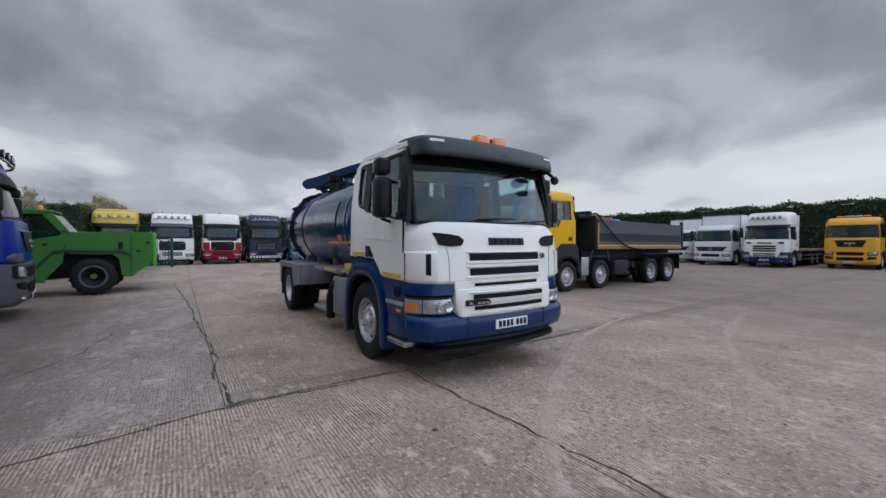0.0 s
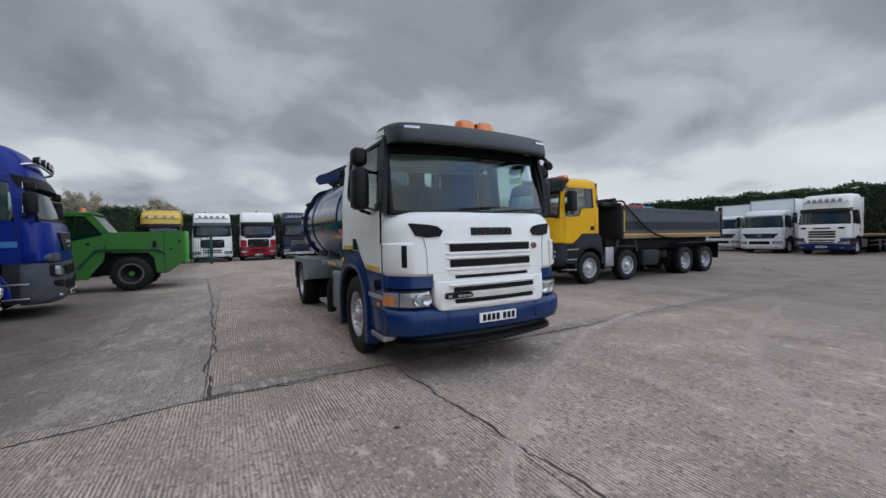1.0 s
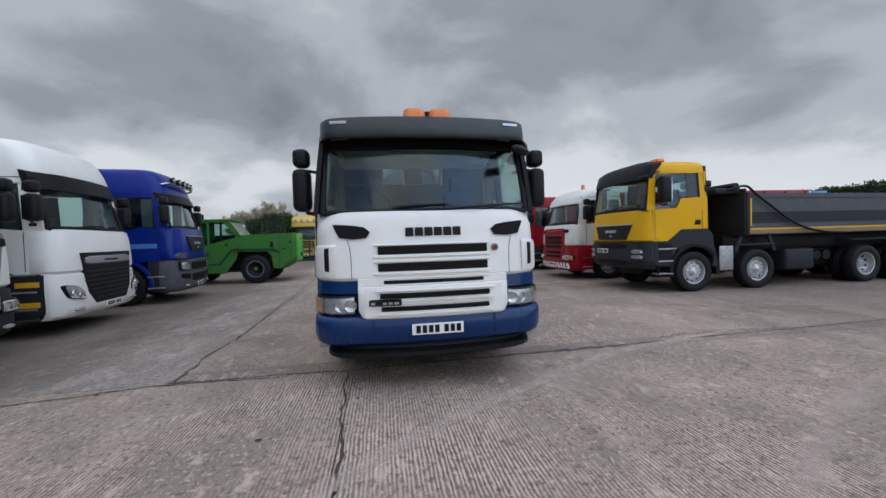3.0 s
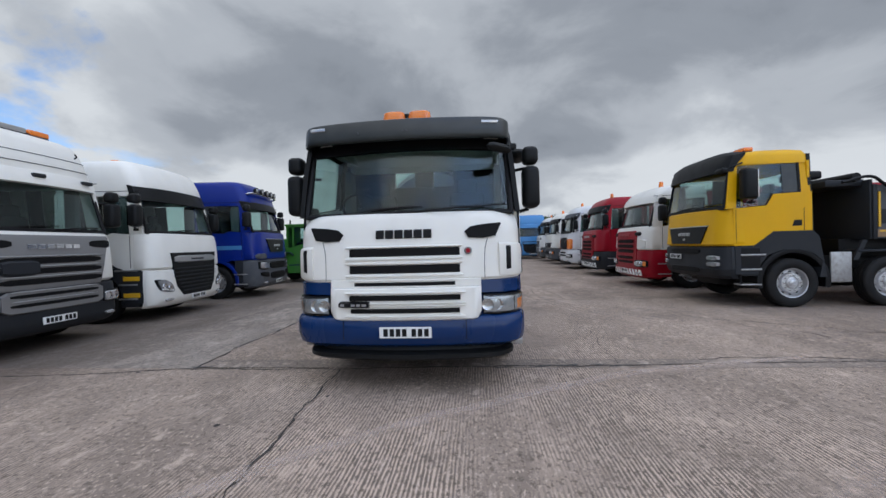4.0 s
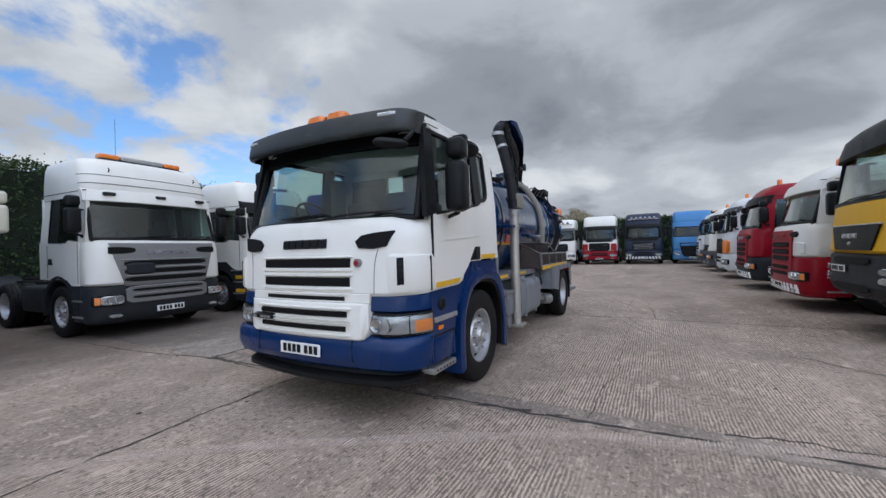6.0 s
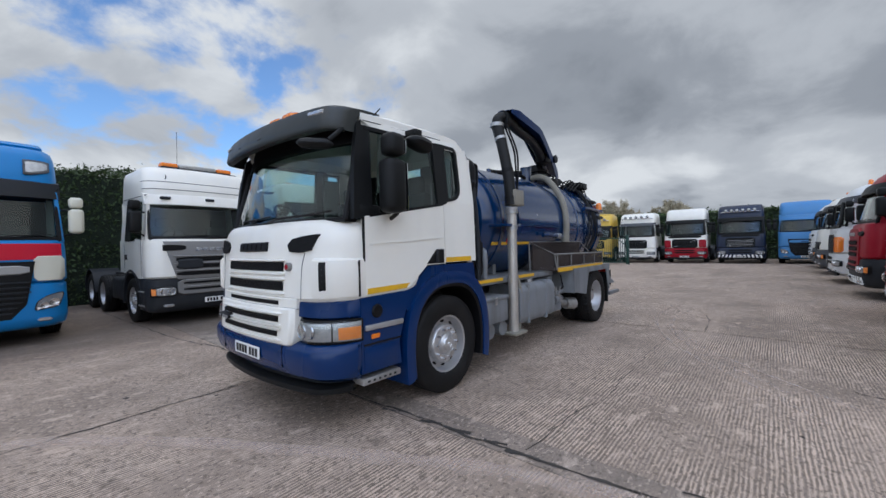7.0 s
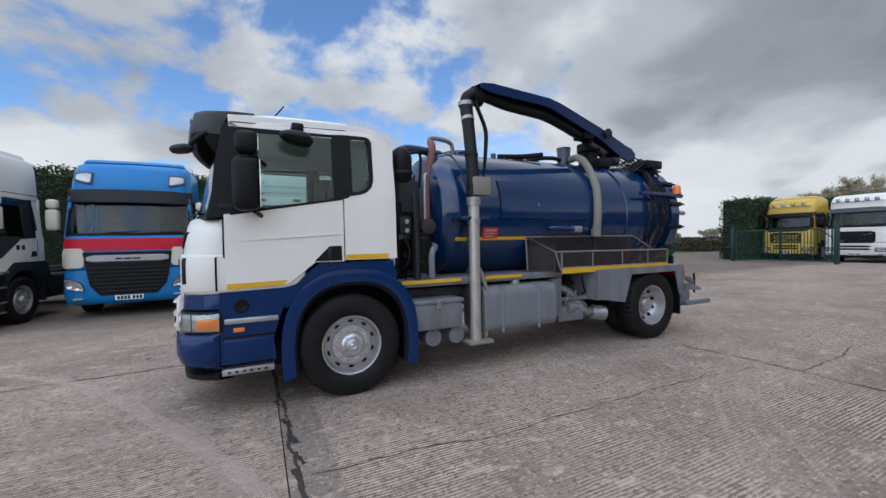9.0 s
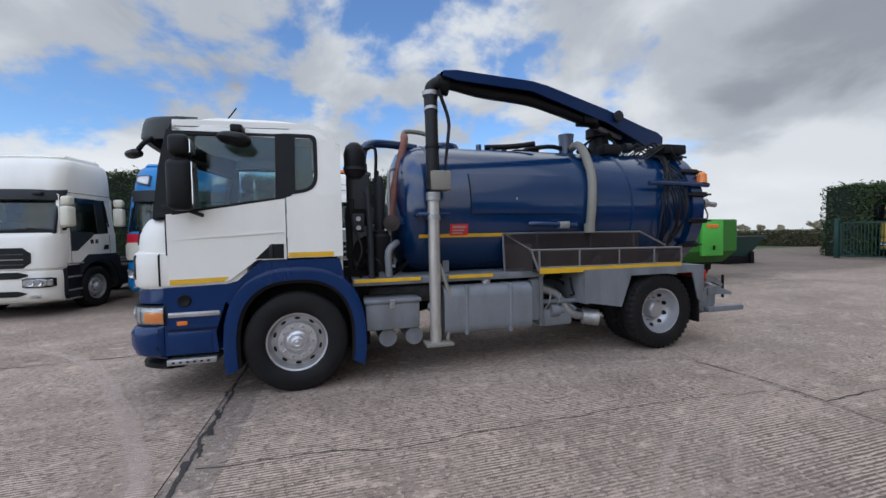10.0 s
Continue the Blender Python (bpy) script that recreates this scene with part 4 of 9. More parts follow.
    P("bumper_backing_block", box(B(), -0.95, 0.95, 0.42, 0.75, 0.36, 1.12, 0.03), INK)
    P("front_axle", tube(B(), [(-0.95, 1.67, 0.5), (-0.6, 1.67, 0.42), (0.6, 1.67, 0.42), (0.95, 1.67, 0.5)], 0.065), INK)
    ax = P("rear_axle", cyl(B(), (-0.9, 6.31, 0.52), (0.9, 6.31, 0.52), 0.10), INK)
    P("differential", lathe(B(), [(-0.25, 0.05), (-0.2, 0.2), (0, 0.26), (0.2, 0.2), (0.25, 0.05)], 18, "y", (0, 6.31, 0.52)), INK, parent=ax)
    P("prop_shaft", cyl(B(), (0, 2.3, 0.72), (0, 6.1, 0.56), 0.05), INK)
    for s in (-1, 1):
        wheel(T, s * 1.03, 1.67, s, "steer")
        wheel(T, s * 1.02, 6.31, s, "drive")
        wheel(T, s * 0.70, 6.31, -s, "drive")

    # offside: battery box, fuel tank, air tanks
    b = box(B(), 0.72, 1.13, 2.38, 2.98, 0.56, 0.86, 0.02)
    q = P("battery_box", b, GREYPAINT, "grey painted battery box")
    P("box_lid", box(B(), 0.70, 1.15, 2.36, 3.0, 0.855, 0.905, 0.02), GREYPAINT, parent=q)
    P("box_latch", box(B(), 1.13, 1.15, 2.64, 2.70, 0.80, 0.90, 0.006), GALV, parent=q)
    rings = [[(0.62 + 0.53 * u, y, 0.43 + 0.57 * v) for u, v in ((0.20, 0), (0.80, 0), (0.91, 0.03), (0.98, 0.11), (1, 0.22), (1, 0.78), (0.98, 0.89), (0.91, 0.97), (0.80, 1), (0.20, 1), (0.04, 0.94), (0, 0.78), (0, 0.22), (0.04, 0.06))] for y in (3.27, 3.29, 4.36, 4.38)]
    q = P("fuel_tank", loft(B(), rings), GREYPAINT, "grey painted fuel tank")
    for y in (3.52, 4.08):
        P("tank_strap", box(B(), 0.61, 1.156, y, y + 0.045, 0.422, 1.008, 0.11, 4), GREYPAINT, parent=q)
    P("fuel_cap", lathe(B(), [(0, 0.06), (0.05, 0.06), (0.06, 0.05), (0.062, 0.001)], 16, "z", (0.98, 3.84, 0.99)), GALV, parent=q)
    for k, y in enumerate((2.62, 2.92)):
        P("air_tank", cyl(B(), (0.55, y, 0.46), (1.08, y, 0.46), 0.10), GREYPAINT)
    b = B()
    box(b, 0.60, 1.0, 4.56, 4.62, 0.42, 1.05, 0.01)
    box(b, 0.55, 0.98, 4.62, 5.05, 0.40, 0.62, 0.03)
    q = P("valve_bracket", b, GREYPAINT)
    P("valve_pipe", tube(B(), [(0.85, 4.55, 0.92), (0.88, 4.85, 0.80), (0.95, 5.05, 0.55), (0.97, 5.28, 0.50)], 0.06), GALV, parent=q)
    P("coupling", cyl(B(), (0.97, 5.20, 0.50), (1.06, 5.38, 0.48), 0.105, 0.105, 18), GALV, parent=q)
    P("side_guard", tube(B(), [(0.95, 4.5, 0.72), (1.0, 5.3, 0.72)], 0.03), GREYPAINT, parent=q)
    P("rear_spring", tube(B(), [(0.52, 5.15, 0.82), (0.54, 5.7, 0.66), (0.54, 6.31, 0.62), (0.54, 6.95, 0.70)], 0.06, 8), INK)
    P("rear_spring", tube(B(), [(-0.52, 5.15, 0.82), (-0.54, 5.7, 0.66), (-0.54, 6.31, 0.62), (-0.54, 6.95, 0.70)], 0.06, 8), INK)
    # added block between the rails, stops daylight showing through mid-chassis
    P("chassis_light_block", box(B(), -0.34, 0.34, 4.0, 5.4, 0.44, 0.98, 0.04), INK)
    for y in (4.66, 4.80):
        P("valve_lever", tube(B(), [(0.95, y, 0.62), (1.03, y + 0.02, 0.72), (1.05, y + 0.03, 0.84)], 0.011, 6), GALV, parent=q)
    P("valve_body", lathe(B(), [(0, 0.03), (0.01, 0.085), (0.13, 0.085), (0.14, 0.05), (0.22, 0.05)], 14, "y", (0.95, 4.72, 0.60)), GREYPAINT, parent=q)
    P("brace", tube(B(), [(0.80, 4.60, 1.0), (0.92, 4.95, 0.72), (0.98, 5.10, 0.60)], 0.022, 8), GREYPAINT, parent=q)
    P("tool_clip", box(B(), 0.90, 1.0, 4.45, 4.56, 0.50, 1.02, 0.01), GREYPAINT, parent=q)
    P("chain_hook", tube(B(), [(0.98, 5.02, 1.02), (1.0, 5.03, 0.88), (1.0, 5.06, 0.80), (0.97, 5.02, 0.78)], 0.012, 6), INK, parent=q)
    P("brake_hose", tube(B(), [(0.5, 4.6, 0.9), (0.7, 4.9, 1.0), (0.75, 5.3, 0.75)], 0.02), HOSE)
    # nearside: grey box, intake pipe and hoses
    q = P("tool_box", box(B(), -1.14, -0.70, 2.38, 3.15, 0.40, 1.02, 0.03), GREYPAINT, "grey painted steel box")
    P("air_intake", tube(B(), [(-1.02, 2.32, 1.25), (-1.02, 2.32, 1.6), (-1.02, 2.32, 2.05), (-1.0, 2.45, 2.17), (-0.8, 2.6, 2.2)], 0.09, 14), BLACK)
    P("suction_hose", tube(B(), [(-0.9, 2.35, 1.05), (-1.0, 2.9, 1.04), (-1.13, 3.22, 0.75), (-1.12, 3.32, 0.3)], 0.075, 12), HOSE)
    P("side_step", box(B(), -1.15, -0.7, 3.5, 4.2, 0.36, 0.42, 0.01), GALV)
    P("lever_box", box(B(), -1.06, -0.98, 2.55, 2.80, 1.15, 1.25, 0.01), STRIPE)
    # plant between the cab and the barrel
    P("filter_canister", lathe(B(), [(1.20, 0.01), (1.20, 0.11), (1.24, 0.125), (1.60, 0.125), (1.63, 0.10), (1.66, 0.10), (1.68, 0.01)], 18, "z", (0.86, 2.58, 0)), INK)
    P("air_pipe", tube(B(), [(1.02, 2.46, 1.14), (1.02, 2.46, 1.6), (1.00, 2.44, 2.1), (0.92, 2.44, 2.28), (0.70, 2.48, 2.34)], 0.032, 10), DKGREY)
    P("air_pipe", tube(B(), [(0.98, 2.66, 1.14), (0.98, 2.66, 1.42), (0.90, 2.74, 1.50), (0.70, 2.80, 1.52)], 0.04, 10), GREYPAINT)
    vb = P("valve_block", box(B(), 0.84, 1.02, 2.26, 2.40, 1.66, 1.86, 0.02), DKGREY)
    for z in (1.70, 1.80):
        P("valve_cap", cyl(B(), (1.02, 2.33, z), (1.06, 2.33, z), 0.026, 0.026, 12), GALV, parent=vb)
    P("control_line", tube(B(), [(1.0, 2.30, 1.68), (1.05, 2.36, 1.45), (1.02, 2.30, 1.25), (0.9, 2.36, 1.12)], 0.012, 6), HOSE)
    P("control_line", tube(B(), [(0.96, 2.36, 1.86), (1.02, 2.44, 2.02), (0.98, 2.34, 2.16), (0.84, 2.36, 2.22)], 0.012, 6), HOSE)
    P("filter_canister", cyl(B(), (0.95, 2.30, 2.02), (0.95, 2.30, 2.28), 0.07, 0.07, 16), DKGREY)
    # rear mudguards
    for s in (-1, 1):
        b = B()
        x0, x1 = sorted((s * 0.52, s * 1.20))
        box(b, x0, x1, 5.08, 6.95, 1.075, 1.13, 0.01)
        box(b, x0, x1, 5.08, 5.60, 0.70, 1.09, 0.01)
        q = P("mudguard", b, GREYPAINT, "grey steel rear mudguard")
        b = B()
        side_panel(b, [(5.08, 0.72), (5.63, 0.63), (5.78, 1.03), (6.78, 1.03), (6.88, 0.66), (6.96, 0.60), (6.98, 1.128), (5.08, 1.128)], s, lambda z: 1.205, 0.02)
        P("mudguard_side", b, GREYPAINT, parent=q)
        P("mud_flap", box(B(), x0 + 0.02, x1 - 0.02, 6.90, 6.93, 0.33, 0.95), HOSE, parent=q)
        P("tail_lamp", box(B(), *sorted((s * 0.75, s * 1.18)), 6.99, 7.05, 0.92, 1.05, 0.01), REDLENS, parent=q)
    # rear frame and tow gear
    b = B()
    box(b, -1.0, 1.0, 7.10, 7.20, 0.40, 0.52, 0.01)
    box(b, -0.45, -0.35, 6.95, 7.20, 0.45, 1.0)
    box(b, 0.35, 0.45, 6.95, 7.20, 0.45, 1.0)
    q = P("rear_underrun_bar", b, GREYPAINT)
    P("rear_tow_bar", box(B(), 1.08, 1.16, 7.12, 7.76, 0.44, 0.51, 0.006), GREYPAINT, parent=q)
    P("rear_pipework", tube(B(), [(0.8, 7.0, 0.9), (0.95, 7.3, 0.78), (0.85, 7.5, 0.62), (0.3, 7.35, 0.6)], 0.05), GREYPAINT, parent=q)
    P("rear_pipe", cyl(B(), (0.5, 7.30, 0.66), (1.0, 7.35, 0.68), 0.045), GALV, parent=q)
    P("hitch_plate", lathe(B(), [(0, 0.02), (0, 0.17), (0.03, 0.18), (0.06, 0.17), (0.06, 0.02)], 20, "x", (1.02, 7.16, 0.60)), GREYPAINT, parent=q)
    P("hitch_jaw", prism(B(), [(1.10, 7.18, 0.78), (1.10, 7.34, 0.80), (1.10, 7.60, 0.70), (1.10, 7.62, 0.66), (1.10, 7.34, 0.68), (1.10, 7.18, 0.68)], (-0.10, 0, 0)), GREYPAINT, parent=q)
    P("hitch_jaw", prism(B(), [(1.06, 7.18, 0.92), (1.06, 7.36, 0.90), (1.06, 7.52, 0.80), (1.06, 7.50, 0.77), (1.06, 7.32, 0.85), (1.06, 7.18, 0.86)], (-0.08, 0, 0)), GREYPAINT, parent=q)
    P("hitch_pin", cyl(B(), (1.05, 7.50, 0.62), (1.05, 7.50, 0.95), 0.018, 0.018, 8), INK, parent=q)
    P("rear_lamp_bracket", box(B(), 0.98, 1.10, 6.99, 7.12, 0.72, 0.90, 0.02), RUSTHOSE, parent=q)

    # barrel
    R, CZ = 0.90, 1.93
    prof = [(2.78, 0.02), (2.79, 0.35), (2.83, 0.62), (2.90, 0.79), (3.0, 0.87), (3.12, R), (6.05, R), (6.06, R + 0.02), (6.14, R + 0.02), (6.15, R), (7.10, R), (7.12, R + 0.035), (7.20, R + 0.035), (7.22, R - 0.03), (7.30, 0.80), (7.36, 0.6), (7.40, 0.3), (7.41, 0.02)]
    tank = P("vacuum_tank", lathe(B(), prof, 64, "y", (0, 0, CZ)), NAVY, "navy blue steel vacuum barrel", angle=28)
    for y in (3.25, 6.1):
        P("barrel_band", lathe(B(), [(y - 0.035, R - 0.01), (y - 0.035, R + 0.016), (y + 0.035, R + 0.016), (y + 0.035, R - 0.01)], 64, "y", (0, 0, CZ)), NAVY, parent=tank)
    # side panel bolted on the barrel, tape and sign, both sides
    for s in (-1, 1):
        def arc(z0, z1, y0, y1, rr, n=8, th=0.012):
            b = B()
            rings = []
            for i in range(n + 1):
                z = z0 + (z1 - z0) * i / n
                x = math.sqrt(max(0, 1 - ((z - CZ) / R) ** 2))
                pt = lambda k: (s * x * k, 0, CZ + (z - CZ) * k / R)
                rings.append([(s * x * rr, y0, CZ + (z - CZ) / R * rr), (s * x * rr, y1, CZ + (z - CZ) / R * rr), (s * x * (rr - th), y1, CZ + (z - CZ) / R * (rr - th)), (s * x * (rr - th), y0, CZ + (z - CZ) / R * (rr - th))])
            return loft(b, rings)
        bp = P("barrel_panel", arc(1.86, 2.35, 3.70, 5.12, R + 0.022, 8, 0.04), NAVY, parent=tank)
        # black rim round the panel, drawn as the shadow line of its edge
        P("panel_edge_shadow", arc(1.852, 2.357, 3.692, 5.128, R + 0.008, 8, 0.02), INK, parent=bp)
        P("panel_scrape", arc(2.03, 2.06, 4.30, 4.315, R + 0.0235, 2, 0.01), PALEINK, "bare scraped patch of paint", bp)
        P("barrel_tape", arc(1.575, 1.615, 3.05, 4.25, R + 0.006), STRIPE, parent=tank)
        sg = P("warning_sign", arc(1.60, 1.735, 3.43, 3.66, R + 0.012), SIGNRED, "small red sign with pale unreadable bars", tank)
        for k, (za, zb) in enumerate(((1.69, 1.715), (1.655, 1.67), (1.62, 1.635))):
            P("sign_bars", arc(za, zb, 3.46, 3.63 - 0.02 * k, R + 0.016, 2), PALEINK, parent=sg)
    for y in (3.4, 4.6, 5.7, 6.7):
        for s in (-1, 1):
            P("barrel_saddle", box(B(), *sorted((s * 0.30, s * 0.62)), y, y + 0.08, 1.0, 1.32), GREYPAINT)
    # tray of expanded mesh beside the barrel
    xo, ya, yb = 1.17, 4.36, 6.62
    q = P("hose_tray", prism(B(), [(0.80, 4.42, 1.125), (xo, ya + 0.11, 1.125), (xo, yb, 1.125), (0.80, yb, 1.125)], (0, 0, 0.012)), MESHMAT, "weathered steel mesh hose tray")

    def lattice(b, o, u, v, lu, lv, pitch=0.026, w=0.0056):
        """Crossed bars on a slanted plate: o is a corner, u and v its edges."""
        o, u, v = Vector(o), Vector(u).normalized(), Vector(v).normalized()
        nrm = u.cross(v).normalized() * 0.004
        for c, d, ln, across in ((u, v, lv, lu), (v, u, lu, lv)):
            for k in range(int(across / pitch) + 1):
                p = o + c * (k * pitch)
                a, e = p - c * w, p + c * w
                prism(b, [a, e, e + d * ln, a + d * ln], nrm)
        return b
    P("tray_outer_mesh", lattice(B(), (xo, ya + 0.08, 1.18), (0, 1, 0), (0, 0, 1), yb - ya - 0.10, 0.20), MESHMAT, parent=q)
    P("tray_front_mesh", lattice(B(), (0.82, 4.16, 1.15), (xo - 0.82, 0.24, 0), (0, 0.0, 1), 0.40, 0.33), MESHMAT, parent=q)
    P("tray_back_mesh", lattice(B(), (0.88, 4.16, 1.16), (0, 1, 0), (0, 0, 1), 2.02, 0.44), MESHMAT, parent=q)
    fr = B()
    for pts in ([(xo, ya, 1.40), (xo, yb, 1.378)], [(xo, ya + 0.10, 1.18), (xo, yb, 1.168)], [(xo, ya, 1.40), (0.84, 4.14, 1.605), (0.88, 6.2, 1.60), (0.90, yb, 1.40)], [(0.84, 4.14, 1.605), (0.84, 4.16, 1.13)], [(xo, ya, 1.40), (xo, ya + 0.10, 1.14)]):
        tube(fr, pts, 0.014, 6, smooth=False)
    for y in (4.47, 5.03, 5.62, 6.17, yb):
        tube(fr, [(xo, y, 1.17), (xo, y, 1.39)], 0.014, 6, smooth=False)
    P("tray_frame", fr, SILVER, parent=q)
    bk = B()
    for y in (4.6, 5.4, 6.1):
        tube(bk, [(0.88, y, 1.14), (0.88, y, 1.60)], 0.012, 6, smooth=False)
    P("tray_back_posts", bk, MESHMAT, parent=q)
    P("tray_tape", box(B(), xo, xo + 0.012, ya + 0.11, yb, 1.105, 1.178), STRIPE, parent=q)

    # suction stand-pipe and its hose on the offside
    b = cyl(B(), (1.10, 3.17, 0.37), (1.10, 3.17, 2.08), 0.066, n=20)
    q = P("stand_pipe", b, ALU, "grey alloy suction pipe with a bottom flange")
    P("pipe_foot", box(B(), 0.99, 1.21, 3.04, 3.36, 0.335, 0.375, 0.01), TANHOSE, parent=q)
    P("pipe_clamp", lathe(B(), [(0, 0.062), (0, 0.085), (0.09, 0.085), (0.09, 0.062)], 20, "z", (1.10, 3.17, 2.0)), GALV, parent=q)
    P("pipe_collar", lathe(B(), [(0, 0.06), (0, 0.078), (0.06, 0.078), (0.06, 0.06)], 20, "z", (1.10, 3.17, 1.78)), GALV, parent=q)
    P("pipe_bracket", box(B(), 0.85, 1.14, 2.98, 3.36, 1.82, 1.86, 0.005), NAVY, parent=q)
    P("valve_head", box(B(), 1.04, 1.20, 3.13, 3.36, 2.11, 2.33, 0.02), TANHOSE, parent=q)
    P("small_hose", tube(B(), [(1.10, 3.31, 0.38), (1.13, 3.35, 0.8), (1.10, 3.27, 1.15), (1.02, 3.22, 1.32)], 0.022, 8), TANHOSE, parent=q)
    b = tube(B(), [(1.10, 3.17, 2.12), (1.06, 3.18, 2.5), (0.96, 3.2, 2.95), (0.86, 3.22, 3.30)], lambda t: 0.085 - 0.01 * math.sin(t * 3.1), 16)
    q = P("boom_hose", b, HOSE, "thick black ribbed suction hose")
    line = smooth_path([(1.10, 3.17, 2.12), (1.06, 3.18, 2.5), (0.96, 3.2, 2.95), (0.86, 3.22, 3.30)], 12)
    for t, r in ((0.10, 0.088), (0.42, 0.083), (0.80, 0.083)):
        i = int(t * (len(line) - 1))
        d = (line[i + 1] - line[i]).normalized() * 0.02
        P("hose_band", cyl(B(), line[i] - d, line[i] + d, r, n=16), GALV if t > 0.7 else INK, parent=q)
    P("hose_clip", lathe(B(), [(0, 0.08), (0, 0.097), (0.05, 0.097), (0.05, 0.08)], 20, "z", (0.86, 3.22, 3.26)), GALV, parent=q)
    for dx in (0.03, 0.07):
        P("control_hose", tube(B(), [(0.90 + dx, 3.30, 3.30), (1.0 + dx, 3.38, 2.95), (1.04 + dx, 3.36, 2.7), (1.12, 3.30, 2.3)], 0.014, 6), INK, parent=q)
    # boom: an open steel channel with a knee, on a swivel over the barrel's back
    tip, knee, end = Vector((0.95, 3.33, 3.39)), Vector((0.68, 4.66, 3.43)), Vector((-0.34, 7.60, 3.14))

    def channel(b, stations):
        rings = []
        for p, w, h in stations:
            across = Vector((0.97, 0.23, 0)).normalized()
            up = Vector((0, 0, 1))
            rings.append([p + across * w * u + up * h * v for u, v in ((-0.5, 0), (-0.5, 1), (0.5, 1), (0.5, 0), (0.42, 0), (0.42, 0.9), (-0.42, 0.9), (-0.42, 0))])
        return loft(b, rings)
    b = channel(B(), [(tip + Vector((0.0, -0.02, 0.05)), 0.22, 0.06), (tip + Vector((0, 0.12, 0.0)), 0.28, 0.115), (knee + Vector((0.03, -0.12, 0.0)), 0.30, 0.125), (knee + Vector((-0.05, 0.14, -0.04)), 0.32, 0.155), (Vector((0.22, 6.03, 3.245)), 0.34, 0.19), (Vector((-0.14, 7.05, 3.03)), 0.36, 0.285), (end + Vector((0.06, -0.18, -0.11)), 0.36, 0.265), (end, 0.34, 0.10)])
    boom = P("boom", b, BOOMBLUE, "navy blue steel boom channel")
    P("boom_pipe", tube(B(), [(0.86, 3.22, 3.27), (0.87, 3.25, 3.38), (0.90, 3.42, 3.42), (0.80, 3.9, 3.385), (0.66, 4.6, 3.385), (0.53, 5.1, 3.335), (0.36, 5.62, 3.28), (0.24, 5.98, 3.25)], 0.078, 14), HOSE, parent=boom)
    P("boom_elbow", lathe(B(), [(-0.06, 0.05), (-0.06, 0.12), (0.06, 0.12), (0.06, 0.05)], 20, "y", (0.89, 3.36, 3.39)), BLACK, parent=boom)
    P("boom_ram", cyl(B(), (0.42, 5.45, 3.27), (0.02, 6.6, 3.14), 0.04), GALV, parent=boom)
    P("boom_bracket", box(B(), 0.22, 0.46, 5.62, 5.86, 3.20, 3.36, 0.02), INK, parent=boom)
    P("boom_lamp", lathe(B(), [(-0.06, 0.02), (-0.04, 0.075), (0.02, 0.085), (0.03, 0.06), (0.03, 0.01)], 16, "x", (0.36, 6.28, 3.36)), DKGREY, parent=boom)
    b = B()
    lathe(b, [(2.78, 0.30), (2.86, 0.30), (2.88, 0.18), (3.10, 0.14), (3.12, 0.20), (3.25, 0.20)], 24, "z", (-0.02, 6.22, 0))
    P("boom_swivel", b, INK)
    for k in range(5):
        a = k * 1.25
        P("swivel_hose", tube(B(), [(-0.02 + 0.2 * math.cos(a), 6.22 + 0.2 * math.sin(a), 2.88), (-0.02 + 0.36 * math.cos(a), 6.22 + 0.34 * math.sin(a), 2.96), (0.15 * math.cos(a), 6.22 + 0.15 * math.sin(a), 3.10)], 0.02, 6), HOSE)
    P("swivel_motor", box(B(), 0.22, 0.44, 5.98, 6.28, 2.76, 2.92, 0.03), INK)
    P("swivel_valve", lathe(B(), [(0, 0.02), (0.01, 0.075), (0.12, 0.075), (0.13, 0.02)], 14, "y", (0.30, 6.42, 2.90)), DKGREY)
    # hose pipe arched over the barrel side
    q = P("overflow_hose", tube(B(), [(0.12, 5.62, 2.90), (0.40, 5.54, 2.88), (0.62, 5.50, 2.72), (0.86, 5.44, 2.35), (0.955, 5.37, 1.95), (0.945, 5.34, 1.60)], 0.058, 12), TANHOSE, "dusty grey hose draped over the barrel")
    P("hose_cuff", lathe(B(), [(0, 0.055), (0, 0.07), (0.12, 0.07), (0.12, 0.055)], 16, "z", (0.945, 5.34, 1.60)), TANHOSE, parent=q)
    P("top_valve", lathe(B(), [(2.70, 0.11), (3.02, 0.11), (3.12, 0.12), (3.13, 0.01)], 20, "z", (0.04, 5.58, 0)), NAVY)
    P("level_pipe", tube(B(), [(0.94, 4.45, 1.72), (0.98, 4.6, 1.72), (0.99, 5.05, 1.70), (0.93, 5.15, 1.72)], 0.035, 10), NAVY)
    P("level_valve", box(B(), 0.93, 1.03, 4.85, 5.0, 1.66, 1.75, 0.02), GALV)
    for y in (4.1, 4.3, 4.5):
        P("top_fitting", cyl(B(), (0.12, y, 2.80), (0.12, y, 2.89), 0.04), NAVY)
    P("top_pipe", tube(B(), [(0.1, 4.2, 2.86), (0.2, 4.6, 2.87), (0.3, 4.9, 2.9)], 0.04), HOSE)
    P("manlid", lathe(B(), [(2.78, 0.26), (2.86, 0.26), (2.90, 0.24), (2.91, 0.01)], 24, "z", (-0.1, 3.6, 0)), NAVY)
    for k in range(5):
        P("side_hose", tube(B(), [(-0.15 - 0.05 * k, 6.3, 2.80), (-0.45 - 0.05 * k, 6.55 + 0.05 * k, 2.78 - 0.02 * k), (-0.72 - 0.03 * k, 6.85, 2.52 - 0.05 * k), (-0.94, 7.0 + 0.02 * k, 2.0 - 0.1 * k)], 0.014, 6), HOSE)
